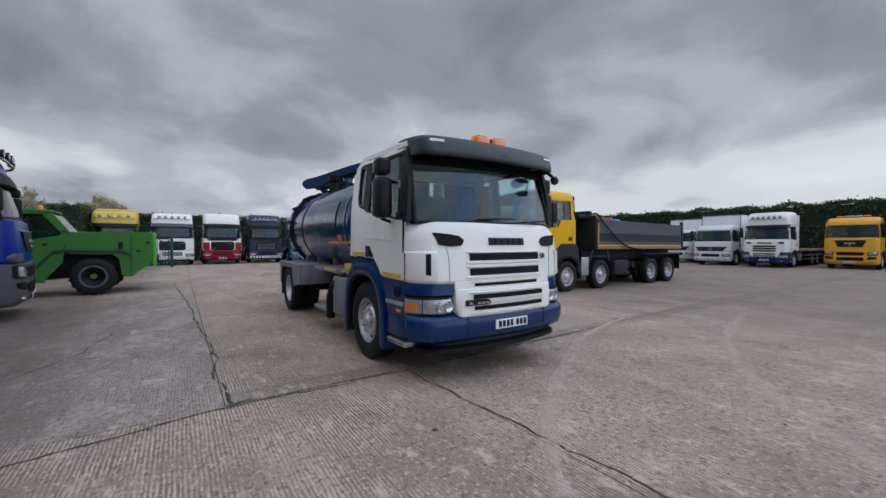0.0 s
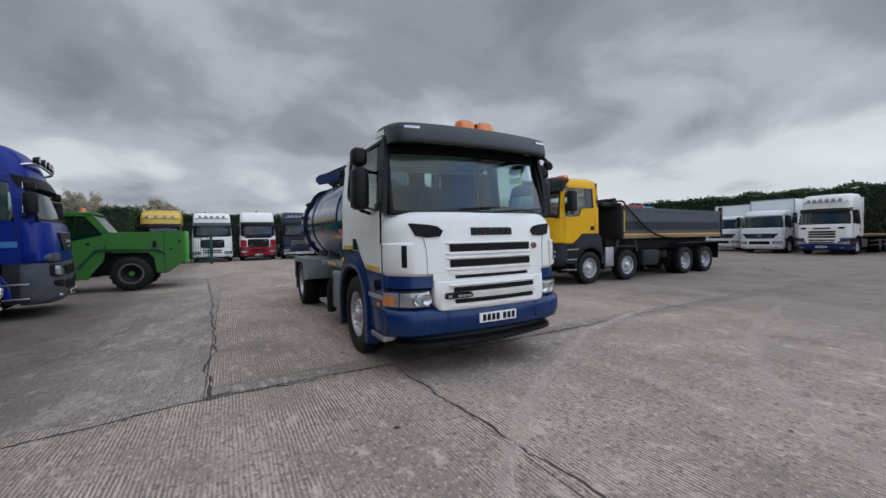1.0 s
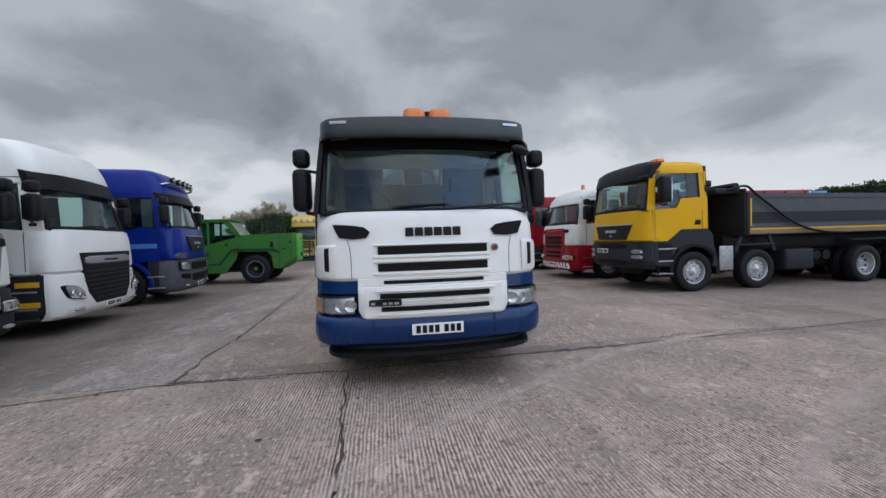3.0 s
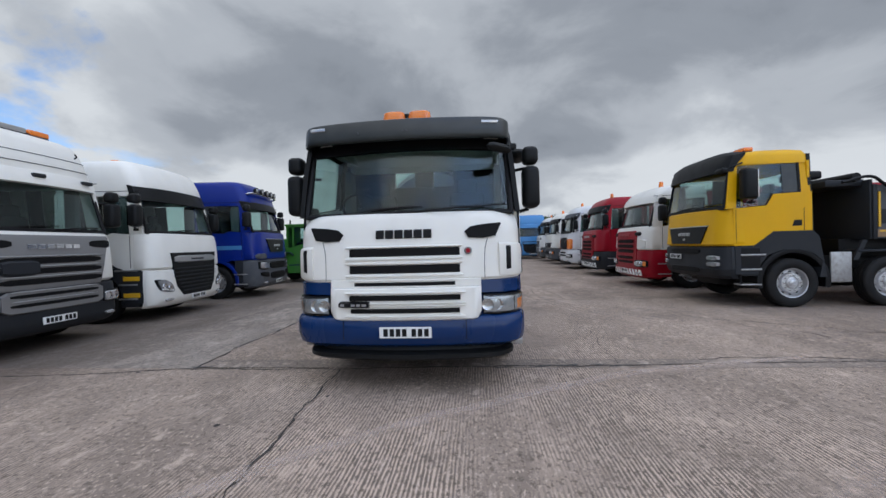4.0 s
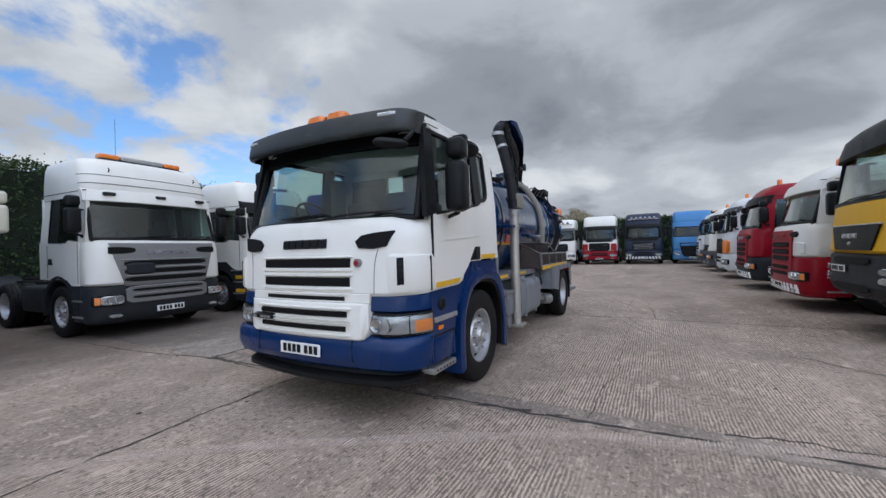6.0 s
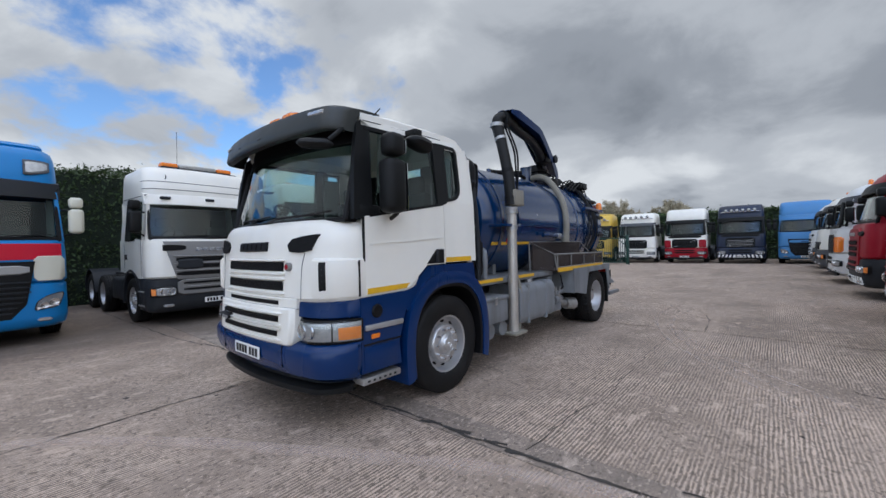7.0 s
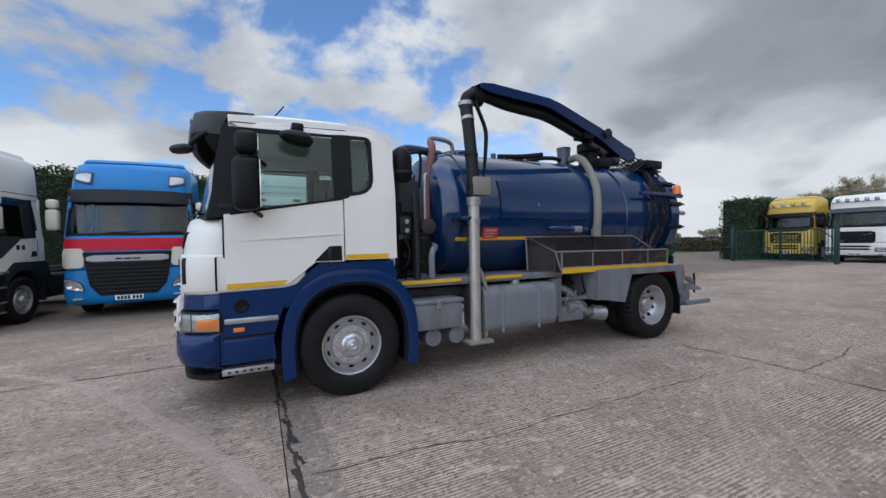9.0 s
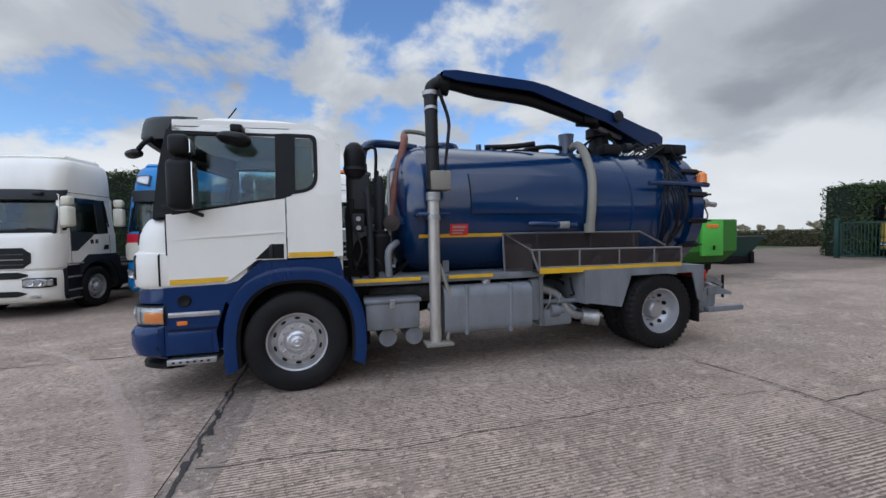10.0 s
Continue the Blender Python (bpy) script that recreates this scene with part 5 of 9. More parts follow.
    for y, z in ((6.4, 2.86), (5.2, 2.88), (4.9, 2.86)):
        P("top_breather", lathe(B(), [(z - 0.10, 0.05), (z, 0.05), (z + 0.02, 0.08), (z + 0.07, 0.08), (z + 0.08, 0.01)], 14, "z", (-0.28, y, 0)), INK)
    P("top_line", tube(B(), [(-0.28, 4.9, 2.88), (-0.10, 5.05, 2.92), (0.05, 5.3, 2.93), (0.06, 5.50, 2.90)], 0.035, 8), HOSE)
    # pump and pipework between the cab and the barrel
    b = box(B(), -0.35, 0.55, 2.28, 2.68, 1.13, 1.75, 0.05)
    pm = P("vacuum_pump", b, GREYPAINT, "grey vacuum pump behind the cab")
    P("pump_wheel", lathe(B(), [(0, 0.05), (0, 0.2), (0.08, 0.2), (0.08, 0.05)], 20, "x", (0.55, 2.48, 1.42)), INK, parent=pm)
    P("blue_top_pipe", tube(B(), [(0.48, 2.42, 1.9), (0.48, 2.42, 2.55), (0.46, 2.50, 2.74), (0.36, 2.75, 2.79), (0.22, 3.15, 2.78)], 0.055, 12), NAVY)
    P("black_riser", cyl(B(), (0.48, 2.42, 1.15), (0.48, 2.42, 2.5), 0.062), INK)
    P("red_hose", tube(B(), [(0.24, 3.0, 2.93), (0.36, 2.97, 2.80), (0.46, 2.85, 2.35), (0.60, 2.76, 2.0), (0.64, 2.74, 1.84)], 0.05, 12), RUSTHOSE, "faded red rubber hose")
    P("brass_pipe", tube(B(), [(0.24, 2.98, 2.92), (0.21, 3.02, 3.0), (0.18, 3.25, 3.0), (0.17, 3.36, 2.95), (0.17, 3.38, 2.80)], 0.03, 8), TANHOSE)
    ac = P("air_cleaner", lathe(B(), [(2.24, 0.02), (2.25, 0.08), (2.30, 0.115), (2.52, 0.12), (2.60, 0.095), (2.64, 0.05), (2.645, 0.005)], 20, "z", (0.97, 2.31, 0)), INK, "black plastic air cleaner")
    P("cleaner_band", lathe(B(), [(2.34, 0.117), (2.34, 0.126), (2.37, 0.126), (2.37, 0.117)], 20, "z", (0.97, 2.31, 0)), DKGREY, parent=ac)
    P("cleaner_pipe", tube(B(), [(0.97, 2.40, 2.58), (0.97, 2.52, 2.60), (0.97, 2.545, 2.50), (0.96, 2.53, 2.20)], 0.018, 8), INK, parent=ac)
    P("grey_cylinder", lathe(B(), [(1.50, 0.02), (1.51, 0.065), (2.30, 0.065), (2.32, 0.05), (2.34, 0.012), (2.40, 0.012)], 16, "z", (0.62, 2.60, 0)), DKGREY)
    P("white_pipe", tube(B(), [(0.66, 2.72, 1.30), (0.66, 2.72, 2.28), (0.62, 2.76, 2.42), (0.52, 2.82, 2.44)], 0.020, 8), RIM)
    P("valve_wheel", lathe(B(), [(0, 0.02), (0.03, 0.10), (0.06, 0.10), (0.08, 0.02)], 16, "x", (0.66, 2.74, 1.76)), MESHMAT)
    b = B()
    tube(b, [(0.95, 2.24, 1.2), (0.95, 2.24, 2.6)], 0.03, 8, smooth=False)
    tube(b, [(0.95, 2.45, 1.2), (0.95, 2.45, 1.75)], 0.03, 8, smooth=False)
    box(b, 0.80, 0.98, 2.22, 2.48, 1.75, 2.1, 0.02)
    P("upright_pipe", b, INK)
    P("control_box", box(B(), 0.75, 1.02, 2.28, 2.46, 1.9, 2.3, 0.02), DKGREY)
    P("coil_hose", tube(B(), [(0.7, 2.3, 1.2), (0.95, 2.5, 1.35), (0.95, 2.62, 1.2), (0.75, 2.75, 1.15), (0.9, 2.9, 1.3)], 0.018, 6), HOSE)
    P("front_bracket", box(B(), 0.7, 0.92, 2.55, 2.66, 1.13, 1.5, 0.01), GREYPAINT)
    # rear door ring with hoses, rail and beacon
    P("door_hinge_ring", lathe(B(), [(7.06, R + 0.0), (7.06, R + 0.06), (7.26, R + 0.06), (7.26, R)], 48, "y", (0, 0, CZ)), NAVY)
    P("hose_manifold", box(B(), 0.30, 0.62, 6.85, 7.25, 2.66, 2.80, 0.02, 2, Matrix.Translation((0.05, 0, 0.1)) @ Matrix.Rotation(0.0, 4, "X")), INK)
    P("manifold_valve", lathe(B(), [(2.84, 0.02), (2.86, 0.07), (2.92, 0.08), (2.97, 0.03)], 12, "z", (0.40, 7.02, 0)), INK)
    rnd = random.Random(4)
    for k in range(11):
        y0, low = 6.78 + 0.025 * k, rnd.uniform(-0.75, -0.35)
        pts = []
        for j in range(6):
            a = 1.25 - (1.25 - low) * j / 5
            rr = R + 0.05 + 0.06 * rnd.random()
            pts.append((rr * math.cos(a), y0 + 0.10 * math.sin(1.3 * j + 0.4 * k) - 0.05 * j, CZ + rr * math.sin(a)))
        P("hydraulic_hose", tube(B(), pts, 0.0105, 6), HOSE if k % 3 else DKGREY)
    for k in range(9):
        x = 0.02 + 0.075 * k
        h = 2.80 - 0.35 * x * x
        P("hose_loop", tube(B(), [(x, 6.55, h), (x + 0.03, 6.75 + 0.02 * k, h + 0.16 + 0.03 * (k % 3)), (x + 0.06, 6.98, h + 0.10), (x + 0.07, 7.12, h - 0.06)], 0.0125, 6), HOSE)
    for k in range(4):
        P("hose_loop", tube(B(), [(0.42 + 0.06 * k, 6.50 - 0.02 * k, 2.62), (0.58 + 0.04 * k, 6.62, 2.44 - 0.03 * k), (0.60 + 0.04 * k, 6.80, 2.46), (0.50 + 0.05 * k, 6.94, 2.66)], 0.0115, 6), HOSE)
    # swing clamps round the rear door
    P("door_seal", lathe(B(), [(7.205, R - 0.02), (7.205, R + 0.045), (7.245, R + 0.045), (7.245, R - 0.02)], 48, "y", (0, 0, CZ)), INK)
    for k in range(16):
        a = 2 * math.pi * (k + 0.5) / 16
        m = Matrix.Translation((0, 0, CZ)) @ Matrix.Rotation(a, 4, "Y")
        cl = P("door_clamp", box(B(), R + 0.03, R + 0.10, 7.02, 7.30, -0.035, 0.035, 0.01, 1, m), INK)
        P("clamp_bolt", cyl(B(), m @ Vector((R + 0.075, 6.97, 0)), m @ Vector((R + 0.075, 7.38, 0)), 0.016, 0.016, 6), DKGREY, parent=cl)
    b = tube(B(), [(0.95, 6.30, 2.27), (0.96, 6.5, 2.275), (0.93, 7.36, 2.26)], 0.035, 8)
    q = P("rear_rail", b, NAVY)
    bc = P("rear_beacon", lathe(B(), [(2.29, 0.070), (2.33, 0.070), (2.42, 0.062), (2.45, 0.03), (2.452, 0.005)], 20, "z", (0.90, 7.28, 0)), ORANGE, "orange rotating beacon")
    P("beacon_foot", lathe(B(), [(2.24, 0.05), (2.295, 0.075), (2.30, 0.01)], 16, "z", (0.90, 7.28, 0)), INK, parent=bc)
    b = tube(B(), [(0.5, 7.20, 2.05), (0.62, 7.45, 2.04), (0.70, 7.78, 1.99)], 0.04, 8)
    lathe(b, [(0, 0.07), (0.07, 0.075), (0.09, 0.03)], 14, "y", (0.66, 7.55, 2.02))
    P("rear_valve", b, GALV)
    P("valve_lever", tube(B(), [(0.68, 7.57, 2.0), (0.72, 7.60, 1.85), (0.70, 7.62, 1.78)], 0.012, 6), RUSTHOSE)
    for s in (-1, 1):
        P("dead_hydrant", cyl(B(), (s * 0.4, 7.4, 1.5), (s * 0.4, 7.62, 1.5), 0.09), INK)


vacuum_tanker()


# ---- parked lorries ----
def lorry(name, m, label, body, low=None, top=3.5, zt=2.72, zb=1.88, length=2.2, visor=BLACK, style="slats", grille=BLACK, bars=SILVER,
          lower_grille=None, lamps=0, mirrors=BLACK, back="tractor", stripe=None, band=None, beacon="", arch=DKGREY, wheels=(1.42, 5.0),
          badge=PALEINK, sleeper=True, body_mat=None, hw=1.24, low_top=1.02, chevron=False, step=DKGREY, nose=None, visor_lamps=0, group="", horn=False, bed_len=6.0, win_len=0.75, corner=None, roof_lamps=False, fender=None, big_visor=False, lamp_z=None, plate_z=None, plate_x=0.0, tape=False, door=None, mirror_y=0.40, mirror_h=0.46, mirror_x=0.15, sill=None, fz=1.34, mirror_z=0.36, mirror_deep=0.16, pf=0.0, bow=0.16, rake=0.22, gw=0.80, bz=0.30, roof_cap=False, upper_mirror=True, foot=0.34):
    T = thing(name, m, label, "lorry", group)
    P = lambda n, b, mt, lb="", parent=None, angle=38: part(n, b, mt, parent or T, lb, angle)
    low, nose = low or body, nose or body
    fw = wheels[0]
    sill = sill or zb
    cz = max(1.13, fz - 0.10) if fender else 1.13

    def fy(x, z):
        lean = 0.0 + 0.03 * max(0, z - 0.9) + 0.07 * max(0, z - 1.5)
        s = max(0.0, (abs(x) - (hw - 0.30)) / 0.30)
        return lean + 0.09 * (x / hw) ** 2 + 0.16 * (1 - math.sqrt(max(0, 1 - min(1, s) ** 2)))

    # bumper and lower front
    lv = ((bz, 0.10, hw - 0.08), (bz + 0.06, 0.02, hw - 0.02), (bz + 0.2, -0.03, hw), (0.80, -0.02, hw), (low_top - 0.04, 0.0, hw - 0.01), (low_top, 0.05, hw - 0.04))
    bp = P("bumper", loft(B(), [outline(z, yf, 0.36 if fender else 0.62, w, 0.10, 0.28) for z, yf, w in lv]), low)
    # body below the windows
    lv = ((low_top, 0.04, hw - 0.03), (low_top + 0.04, 0.005, hw), (1.40, 0.015, hw), (1.70, 0.04, hw - 0.005), (zb - 0.03, 0.075, hw - 0.02), (zb, 0.12, hw - 0.04))
    P("cab_front", loft(B(), [outline(z, yf, 0.60, w, 0.09, 0.28) for z, yf, w in lv]), nose)
    xf = lambda z: hw - 0.02 - 0.07 * max(0.0, z - zb) / (zt - zb)
    for s in (-1, 1):
        b = B()
        side_panel(b, [(0.56 + pf, low_top), (0.86, low_top), (1.05, cz), (length, cz), (length, sill), (1.12, sill - 0.03), (0.98, zb + 0.02), (0.56 + pf, zb - 0.02)], s, lambda z: hw - 0.004, 0.08)
        sp = P("cab_side", b, body)
        y1 = 0.62 + win_len + 0.42
        # window band: pillar, glass, rear panel
        b = B()
        side_panel(b, [(0.34 + pf * 0.6, zb - 0.02), (0.62 + pf, zb - 0.02), (0.70 + pf, zt), (0.46 + pf * 0.6, zt + 0.02)], s, xf, 0.06)
        P("windscreen_pillar", b, body if style != "scania" else BLACK)
        b = B()
        side_panel(b, [(y1, sill - 0.01), (length, sill - 0.01), (length, zt + 0.03), (y1, zt + 0.02)], s, xf, 0.06)
        P("rear_side_panel", b, body)
        b = B()
        side_panel(b, [(0.48 + pf * 0.6, zt - 0.03), (length, zt), (length, zt + 0.07), (0.52 + pf * 0.6, zt + 0.07)], s, xf, 0.08)
        P("roof_rail", b, body)
        b = B()
        side_panel(b, [(0.60 + pf, zb - 0.06), (0.98, zb - 0.02), (1.12, sill - 0.07), (y1, sill - 0.04), (y1, zt - 0.02), (0.69 + pf, zt - 0.02)], s, lambda z: xf(z) - 0.005, 0.012)
        P("side_glass", b, GLASS)
        b = B()
        side_panel(b, [(y1 - 0.30, sill - 0.03), (y1 + 0.01, sill), (y1 + 0.01, zt - 0.02), (y1 - 0.30, zt - 0.02)], s, lambda z: xf(z) + 0.002, 0.02)
        P("quarter_window", b, VISOR)
        b = B()
        for q in ([(0.58 + pf, zb - 0.05), (0.985, zb - 0.0), (1.125, sill - 0.05), (y1 + 0.03, sill - 0.02), (y1 + 0.03, sill + 0.012), (1.11, sill - 0.018), (0.97, zb + 0.035), (0.60 + pf, zb - 0.01)], [(y1 - 0.01, sill - 0.03), (y1 + 0.035, sill - 0.03), (y1 + 0.035, zt), (y1 - 0.01, zt)]):
            side_panel(b, q, s, lambda z: xf(z) + 0.016, 0.03)
        P("window_rubber", b, INK)
        # door gaps and handle
        for y in (0.60 + pf, y1 + 0.06):
            b = B()
            side_panel(b, [(y, low_top + 0.05 if y < 1 else 1.16), (y + 0.010, low_top + 0.05 if y < 1 else 1.16), (y + 0.010, zb - 0.05), (y, zb - 0.05)], s, lambda z: hw, 0.01)
            P("door_gap", b, INK, parent=sp)
        b = B()
        hz = fz + 0.10 if fender else 1.42
        side_panel(b, [(y1 - 0.16, hz), (y1 + 0.02, hz), (y1 + 0.02, hz + 0.12), (y1 - 0.12, hz + 0.12)], s, lambda z: hw + 0.004, 0.02)
        P("door_handle", b, BLACK, parent=sp)
        if style == "iveco":
            b = B()
            side_panel(b, [(0.62, 1.40), (0.78, 1.40), (1.30, sill - 0.06), (1.30, sill + 0.02), (0.62, zb + 0.02)], s, lambda z: hw + 0.004, 0.02)
            P("door_lower_glass", b, VISOR, parent=sp)
            b = B()
            side_panel(b, [(1.86, 1.98), (1.91, 1.98), (1.86, 2.50), (1.81, 2.50)], s, lambda z: hw - 0.02 - 0.07 * max(0.0, z - zb) / (zt - zb) + 0.006, 0.02)
            P("side_vent", b, INK, parent=sp)
            for ya in (1.20, 1.36):
                P("side_badge", box(B(), *sorted((s * (hw - 0.01), s * (hw + 0.004))), ya, ya + 0.09, 1.56, 1.66, 0.003, 1), DKGREY, parent=sp)
        if stripe:
            b = B()
            side_panel(b, [(0.60, 1.50), (length, 1.50), (length, 1.62), (0.60, 1.62)], s, lambda z: hw + 0.003, 0.01)
            P("side_stripe", b, stripe, parent=sp)
        if door:
            b = B()
            side_panel(b, [(0.62, zb - 0.32), (length, zb - 0.32), (length, zb), (0.62, zb)], s, lambda z: hw + 0.001, 0.01)
            P("door_upper_panel", b, door, parent=sp)
        if fender:
            b = B()
            fl = max(0.42, foot + 0.04)
            side_panel(b, [(0.36, fl), (0.36, low_top - 0.02), (0.72, low_top), (0.92, fz - 0.14), (1.10, fz), (length, fz), (length + 0.12, fz - 0.12), (length + 0.26, 0.62), (length + 0.12, 0.62), (2.02, 0.95), (1.86, 1.10), (1.62, 1.19), (1.24, 1.19), (0.98, 1.08), (0.84, 0.90), (0.78, fl)], s, lambda z: hw + 0.006, 0.30)
            fd = P("fender", b, fender)
            if tape:
                for za in (0.55, 0.90):
                    P("yellow_tape", box(B(), *sorted((s * (hw - 0.01), s * (hw + 0.014))), 0.42, 0.76, za, za + 0.09), STRIPE, parent=fd)
        # steps and wheel arch
        st = P("step_panel", box(B(), *sorted((s * 0.85, s * (hw - 0.015))), 0.45, 0.84, foot, low_top + 0.01, 0.02), step)
        for z in (0.78, 1.08) if foot > 0.5 else (0.42, 0.72) if not fender else (0.50, 0.80, 1.10):
            P("step_tread", box(B(), *sorted((s * 0.95, s * (hw + (0.02 if fender else 0.005)))), 0.46, 0.86 if z < 1 else 0.94, z, z + 0.035, 0.008), GALV, parent=st)
        if fender and not tape:
            # black panels laid on the side paint the shade inside the step recesses
            for za, zc in ((0.83, 1.06), (1.125, 1.24)) if foot > 0.5 else ((0.56, 0.78), (0.86, 1.08)):
                P("step_recess_shade", box(B(), *sorted((s * (hw - 0.01), s * (hw + 0.011))), 0.47, 0.84, za, zc, 0.004, 1), INK, parent=st)
            hz = 0.47 if foot > 0.5 else 0.30
            hs = P("hanging_step", box(B(), *sorted((s * 1.0, s * (hw + 0.01))), 0.46, 0.86, hz, hz + 0.03, 0.008), GALV, parent=st)
            for ya, yb2 in ((0.48, 0.46), (0.84, 0.86)):
                P("step_hanger", tube(B(), [(s * (hw - 0.02), ya, hz + 0.01), (s * (hw - 0.03), yb2, max(foot, hz + 0.1) + 0.04)], 0.018, 6, smooth=False), INK, parent=hs)
        b = B()
        rings = []
        for i in range(19):
            a = math.radians(190 - i * 200 / 18)
            ca, sa = math.cos(a), math.sin(a)
            rings.append([(s * w, fw + r * ca, 0.52 + r * sa) for w, r in ((hw - 0.01, 0.70), (hw + 0.005, 0.66), (hw - 0.01, 0.60), (0.75, 0.60), (0.75, 0.70))])
        P("wheel_arch", loft(b, rings), arch)
        # headlamps
        lz = 0.60 if style in ("daf", "volvo") else 0.66
        if style == "man":
            lz = 0.62
        if lamp_z:
            for dz in (0.0, 0.13):
                P("headlamp", strip(B(), *sorted((s * 0.86, s * 1.12)), lamp_z + dz, lamp_z + dz + 0.10, lambda x, z: fy(x, z) - 0.03, 0.02, 0.05, 6, 0.015), CLEARLENS)
        low_front = lambda x, z: fy(x, z) - 0.03
        if style == "daf":
            def eye(b, grow, proud):
                pts = rounded([(0.80, 0.62), (1.10, 0.66), (1.17, 0.90), (0.98, 0.87), (0.84, 0.77)], (0.05, 0.07, 0.05, 0.08, 0.05), 5)
                cx, cz_ = 0.98, 0.76
                pts = [(cx + (x - cx) * grow, cz_ + (z - cz_) * grow) for x, z in pts]
                return loft(b, [[(s * x, low_front(x, z) - proud, z) for x, z in pts], [(s * x, low_front(x, z) + 0.05, z) for x, z in pts]])
            hl = P("headlamp", eye(B(), 1.0, 0.014), CLEARLENS)
            P("lamp_surround", eye(B(), 1.10, 0.007), BLACK, parent=hl)
            for cx, cz_, r in ((0.92, 0.70, 0.055), (1.05, 0.75, 0.06)):
                P("lamp_bowl", lathe(B(), [(-0.006, 0.001), (-0.008, r * 0.6), (-0.016, r), (0.0, r + 0.005)], 16, "y", (s * cx, low_front(cx, cz_) - 0.012, cz_)), CHROME, parent=hl)
            P("daylight_strip", slant(B(), s, 0.83, 1.10, (0.635, 0.655), (0.68, 0.70), low_front, 0.019), PLATE, parent=hl)
        elif style == "man" and not lamp_z:
            hl = P("headlamp", slant(B(), s, 0.78, 1.14, (0.87, 1.06), (0.90, 1.11), low_front, 0.02), CLEARLENS)
            P("lamp_surround", slant(B(), s, 0.755, 1.165, (0.845, 1.085), (0.875, 1.135), low_front, 0.008), BLACK, parent=hl)
            P("corner_slot", slant(B(), s, 0.74, 1.12, (0.60, 0.77), (0.66, 0.79), low_front, 0.012), GRILLE)
        else:
            hl = None if lamp_z else P("headlamp", strip(B(), *sorted((s * (0.80 if gw > 0.9 else 0.74), s * 1.13)), lz, lz + 0.17, lambda x, z: fy(x, z) - 0.03, 0.03, 0.05, 8, 0.02), CLEARLENS)
            if hl:
                P("lamp_surround", strip(B(), *sorted((s * (0.78 if gw > 0.9 else 0.72), s * 1.215)), lz - 0.02, lz + 0.19, lambda x, z: fy(x, z) - 0.03, 0.012, 0.05, 8, 0.02), INK, parent=hl)
                for cx in (0.88, 1.02):
                    P("lamp_bowl", lathe(B(), [(-0.034, 0.012), (-0.034, 0.03), (-0.040, 0.052), (-0.046, 0.066), (-0.02, 0.07)], 14, "y", (s * cx, fy(cx, lz + 0.08) - 0.022, lz + 0.085)), CHROME, parent=hl)
        if hl and style not in ("daf", "man"):
            P("indicator_lamp", strip(B(), *sorted((s * 1.135, s * 1.20)), lz + 0.01, lz + 0.15, lambda x, z: fy(x, z) - 0.03, 0.02, 0.05, 4), AMBER if style not in ("daf", "volvo", "iveco", "man") else CLEARLENS, parent=hl)
        if not lamp_z:
            P("fog_lamp", strip(B(), *sorted((s * 0.82, s * 1.02)), 0.42, 0.48, lambda x, z: fy(x, z) - 0.03, 0.02, 0.05, 6, 0.03), CLEARLENS)
        if corner:
            P("corner_deflector", strip(B(), *sorted((s * 0.80, s * 1.20)), low_top + 0.02, 1.36 if style == "man" else 1.56, fy, 0.02, 0.06, 8, 0.06), corner)
        # mirrors
        mirror_unit(T, s, s * (hw + mirror_x), mirror_y, zb + mirror_z, mirrors, h=mirror_h, w=0.22, small=upper_mirror, xin=hw - 0.06, deep=mirror_deep)
    # windscreen
    def wy(x, t):
        return 0.13 + rake * t + bow * (x / 1.15) ** 2
    rings = []
    wt = zt - 0.02
    for i in range(13):
        x = -(hw - 0.09) + 2 * (hw - 0.09) * i / 12
        col = [(x * (1 - 0.03 * t), wy(x, t), zb + (wt - zb) * t) for t in (0, 0.33, 0.66, 1)]
        rings.append(col + [(p[0], p[1] + 0.008, p[2]) for p in col[::-1]])
    P("windscreen", loft(B(), rings), GLASS, angle=60)
    fw2 = lambda x, z: wy(x, (z - zb) / (wt - zb))
    P("windscreen_foot", strip(B(), -(hw - 0.08), hw - 0.08, zb - 0.04, zb + 0.06, fw2, 0.015, 0.12, 10), INK)
    wiper(T, -0.75, -0.05, zb + 0.06, fw2)
    wiper(T, 0.1, 0.8, zb + 0.06, fw2)
    for s in (-1, 1):
        P("pillar_seal", tube(B(), [(s * (hw - 0.085), wy(hw - 0.09, 0), zb), (s * (hw - 0.12), wy(hw - 0.09, 1), wt)], 0.03, 6), INK)
    # roof
    rise = top - zt
    if rise < 0.35:
        lv = [(zt - 0.01, 0.38 + pf * 0.7, hw - 0.07, length), (zt + 0.5 * rise, 0.42 + pf * 0.7, hw - 0.08, length - 0.02), (zt + 0.8 * rise, 0.50 + pf * 0.6, hw - 0.13, length - 0.06), (top, 0.75, hw - 0.3, length - 0.2)]
    else:
        lv = [(zt - 0.01, 0.36, hw - 0.07, length), (zt + 0.15 * rise, 0.33, hw - 0.072, length), (zt + 0.45 * rise, 0.40, hw - 0.08, length), (zt + 0.75 * rise, 0.51, hw - 0.095, length - 0.01), (zt + 0.91 * rise, 0.61, hw - 0.13, length - 0.02), (zt + 0.975 * rise, 0.70, hw - 0.19, length - 0.03), (top, 0.86, hw - 0.29, length - 0.1)]
    b = loft(B(), [outline(z, yf, yr, w, 0.12, 0.24) for z, yf, w, yr in lv])
    P("roof", b, body, angle=50)
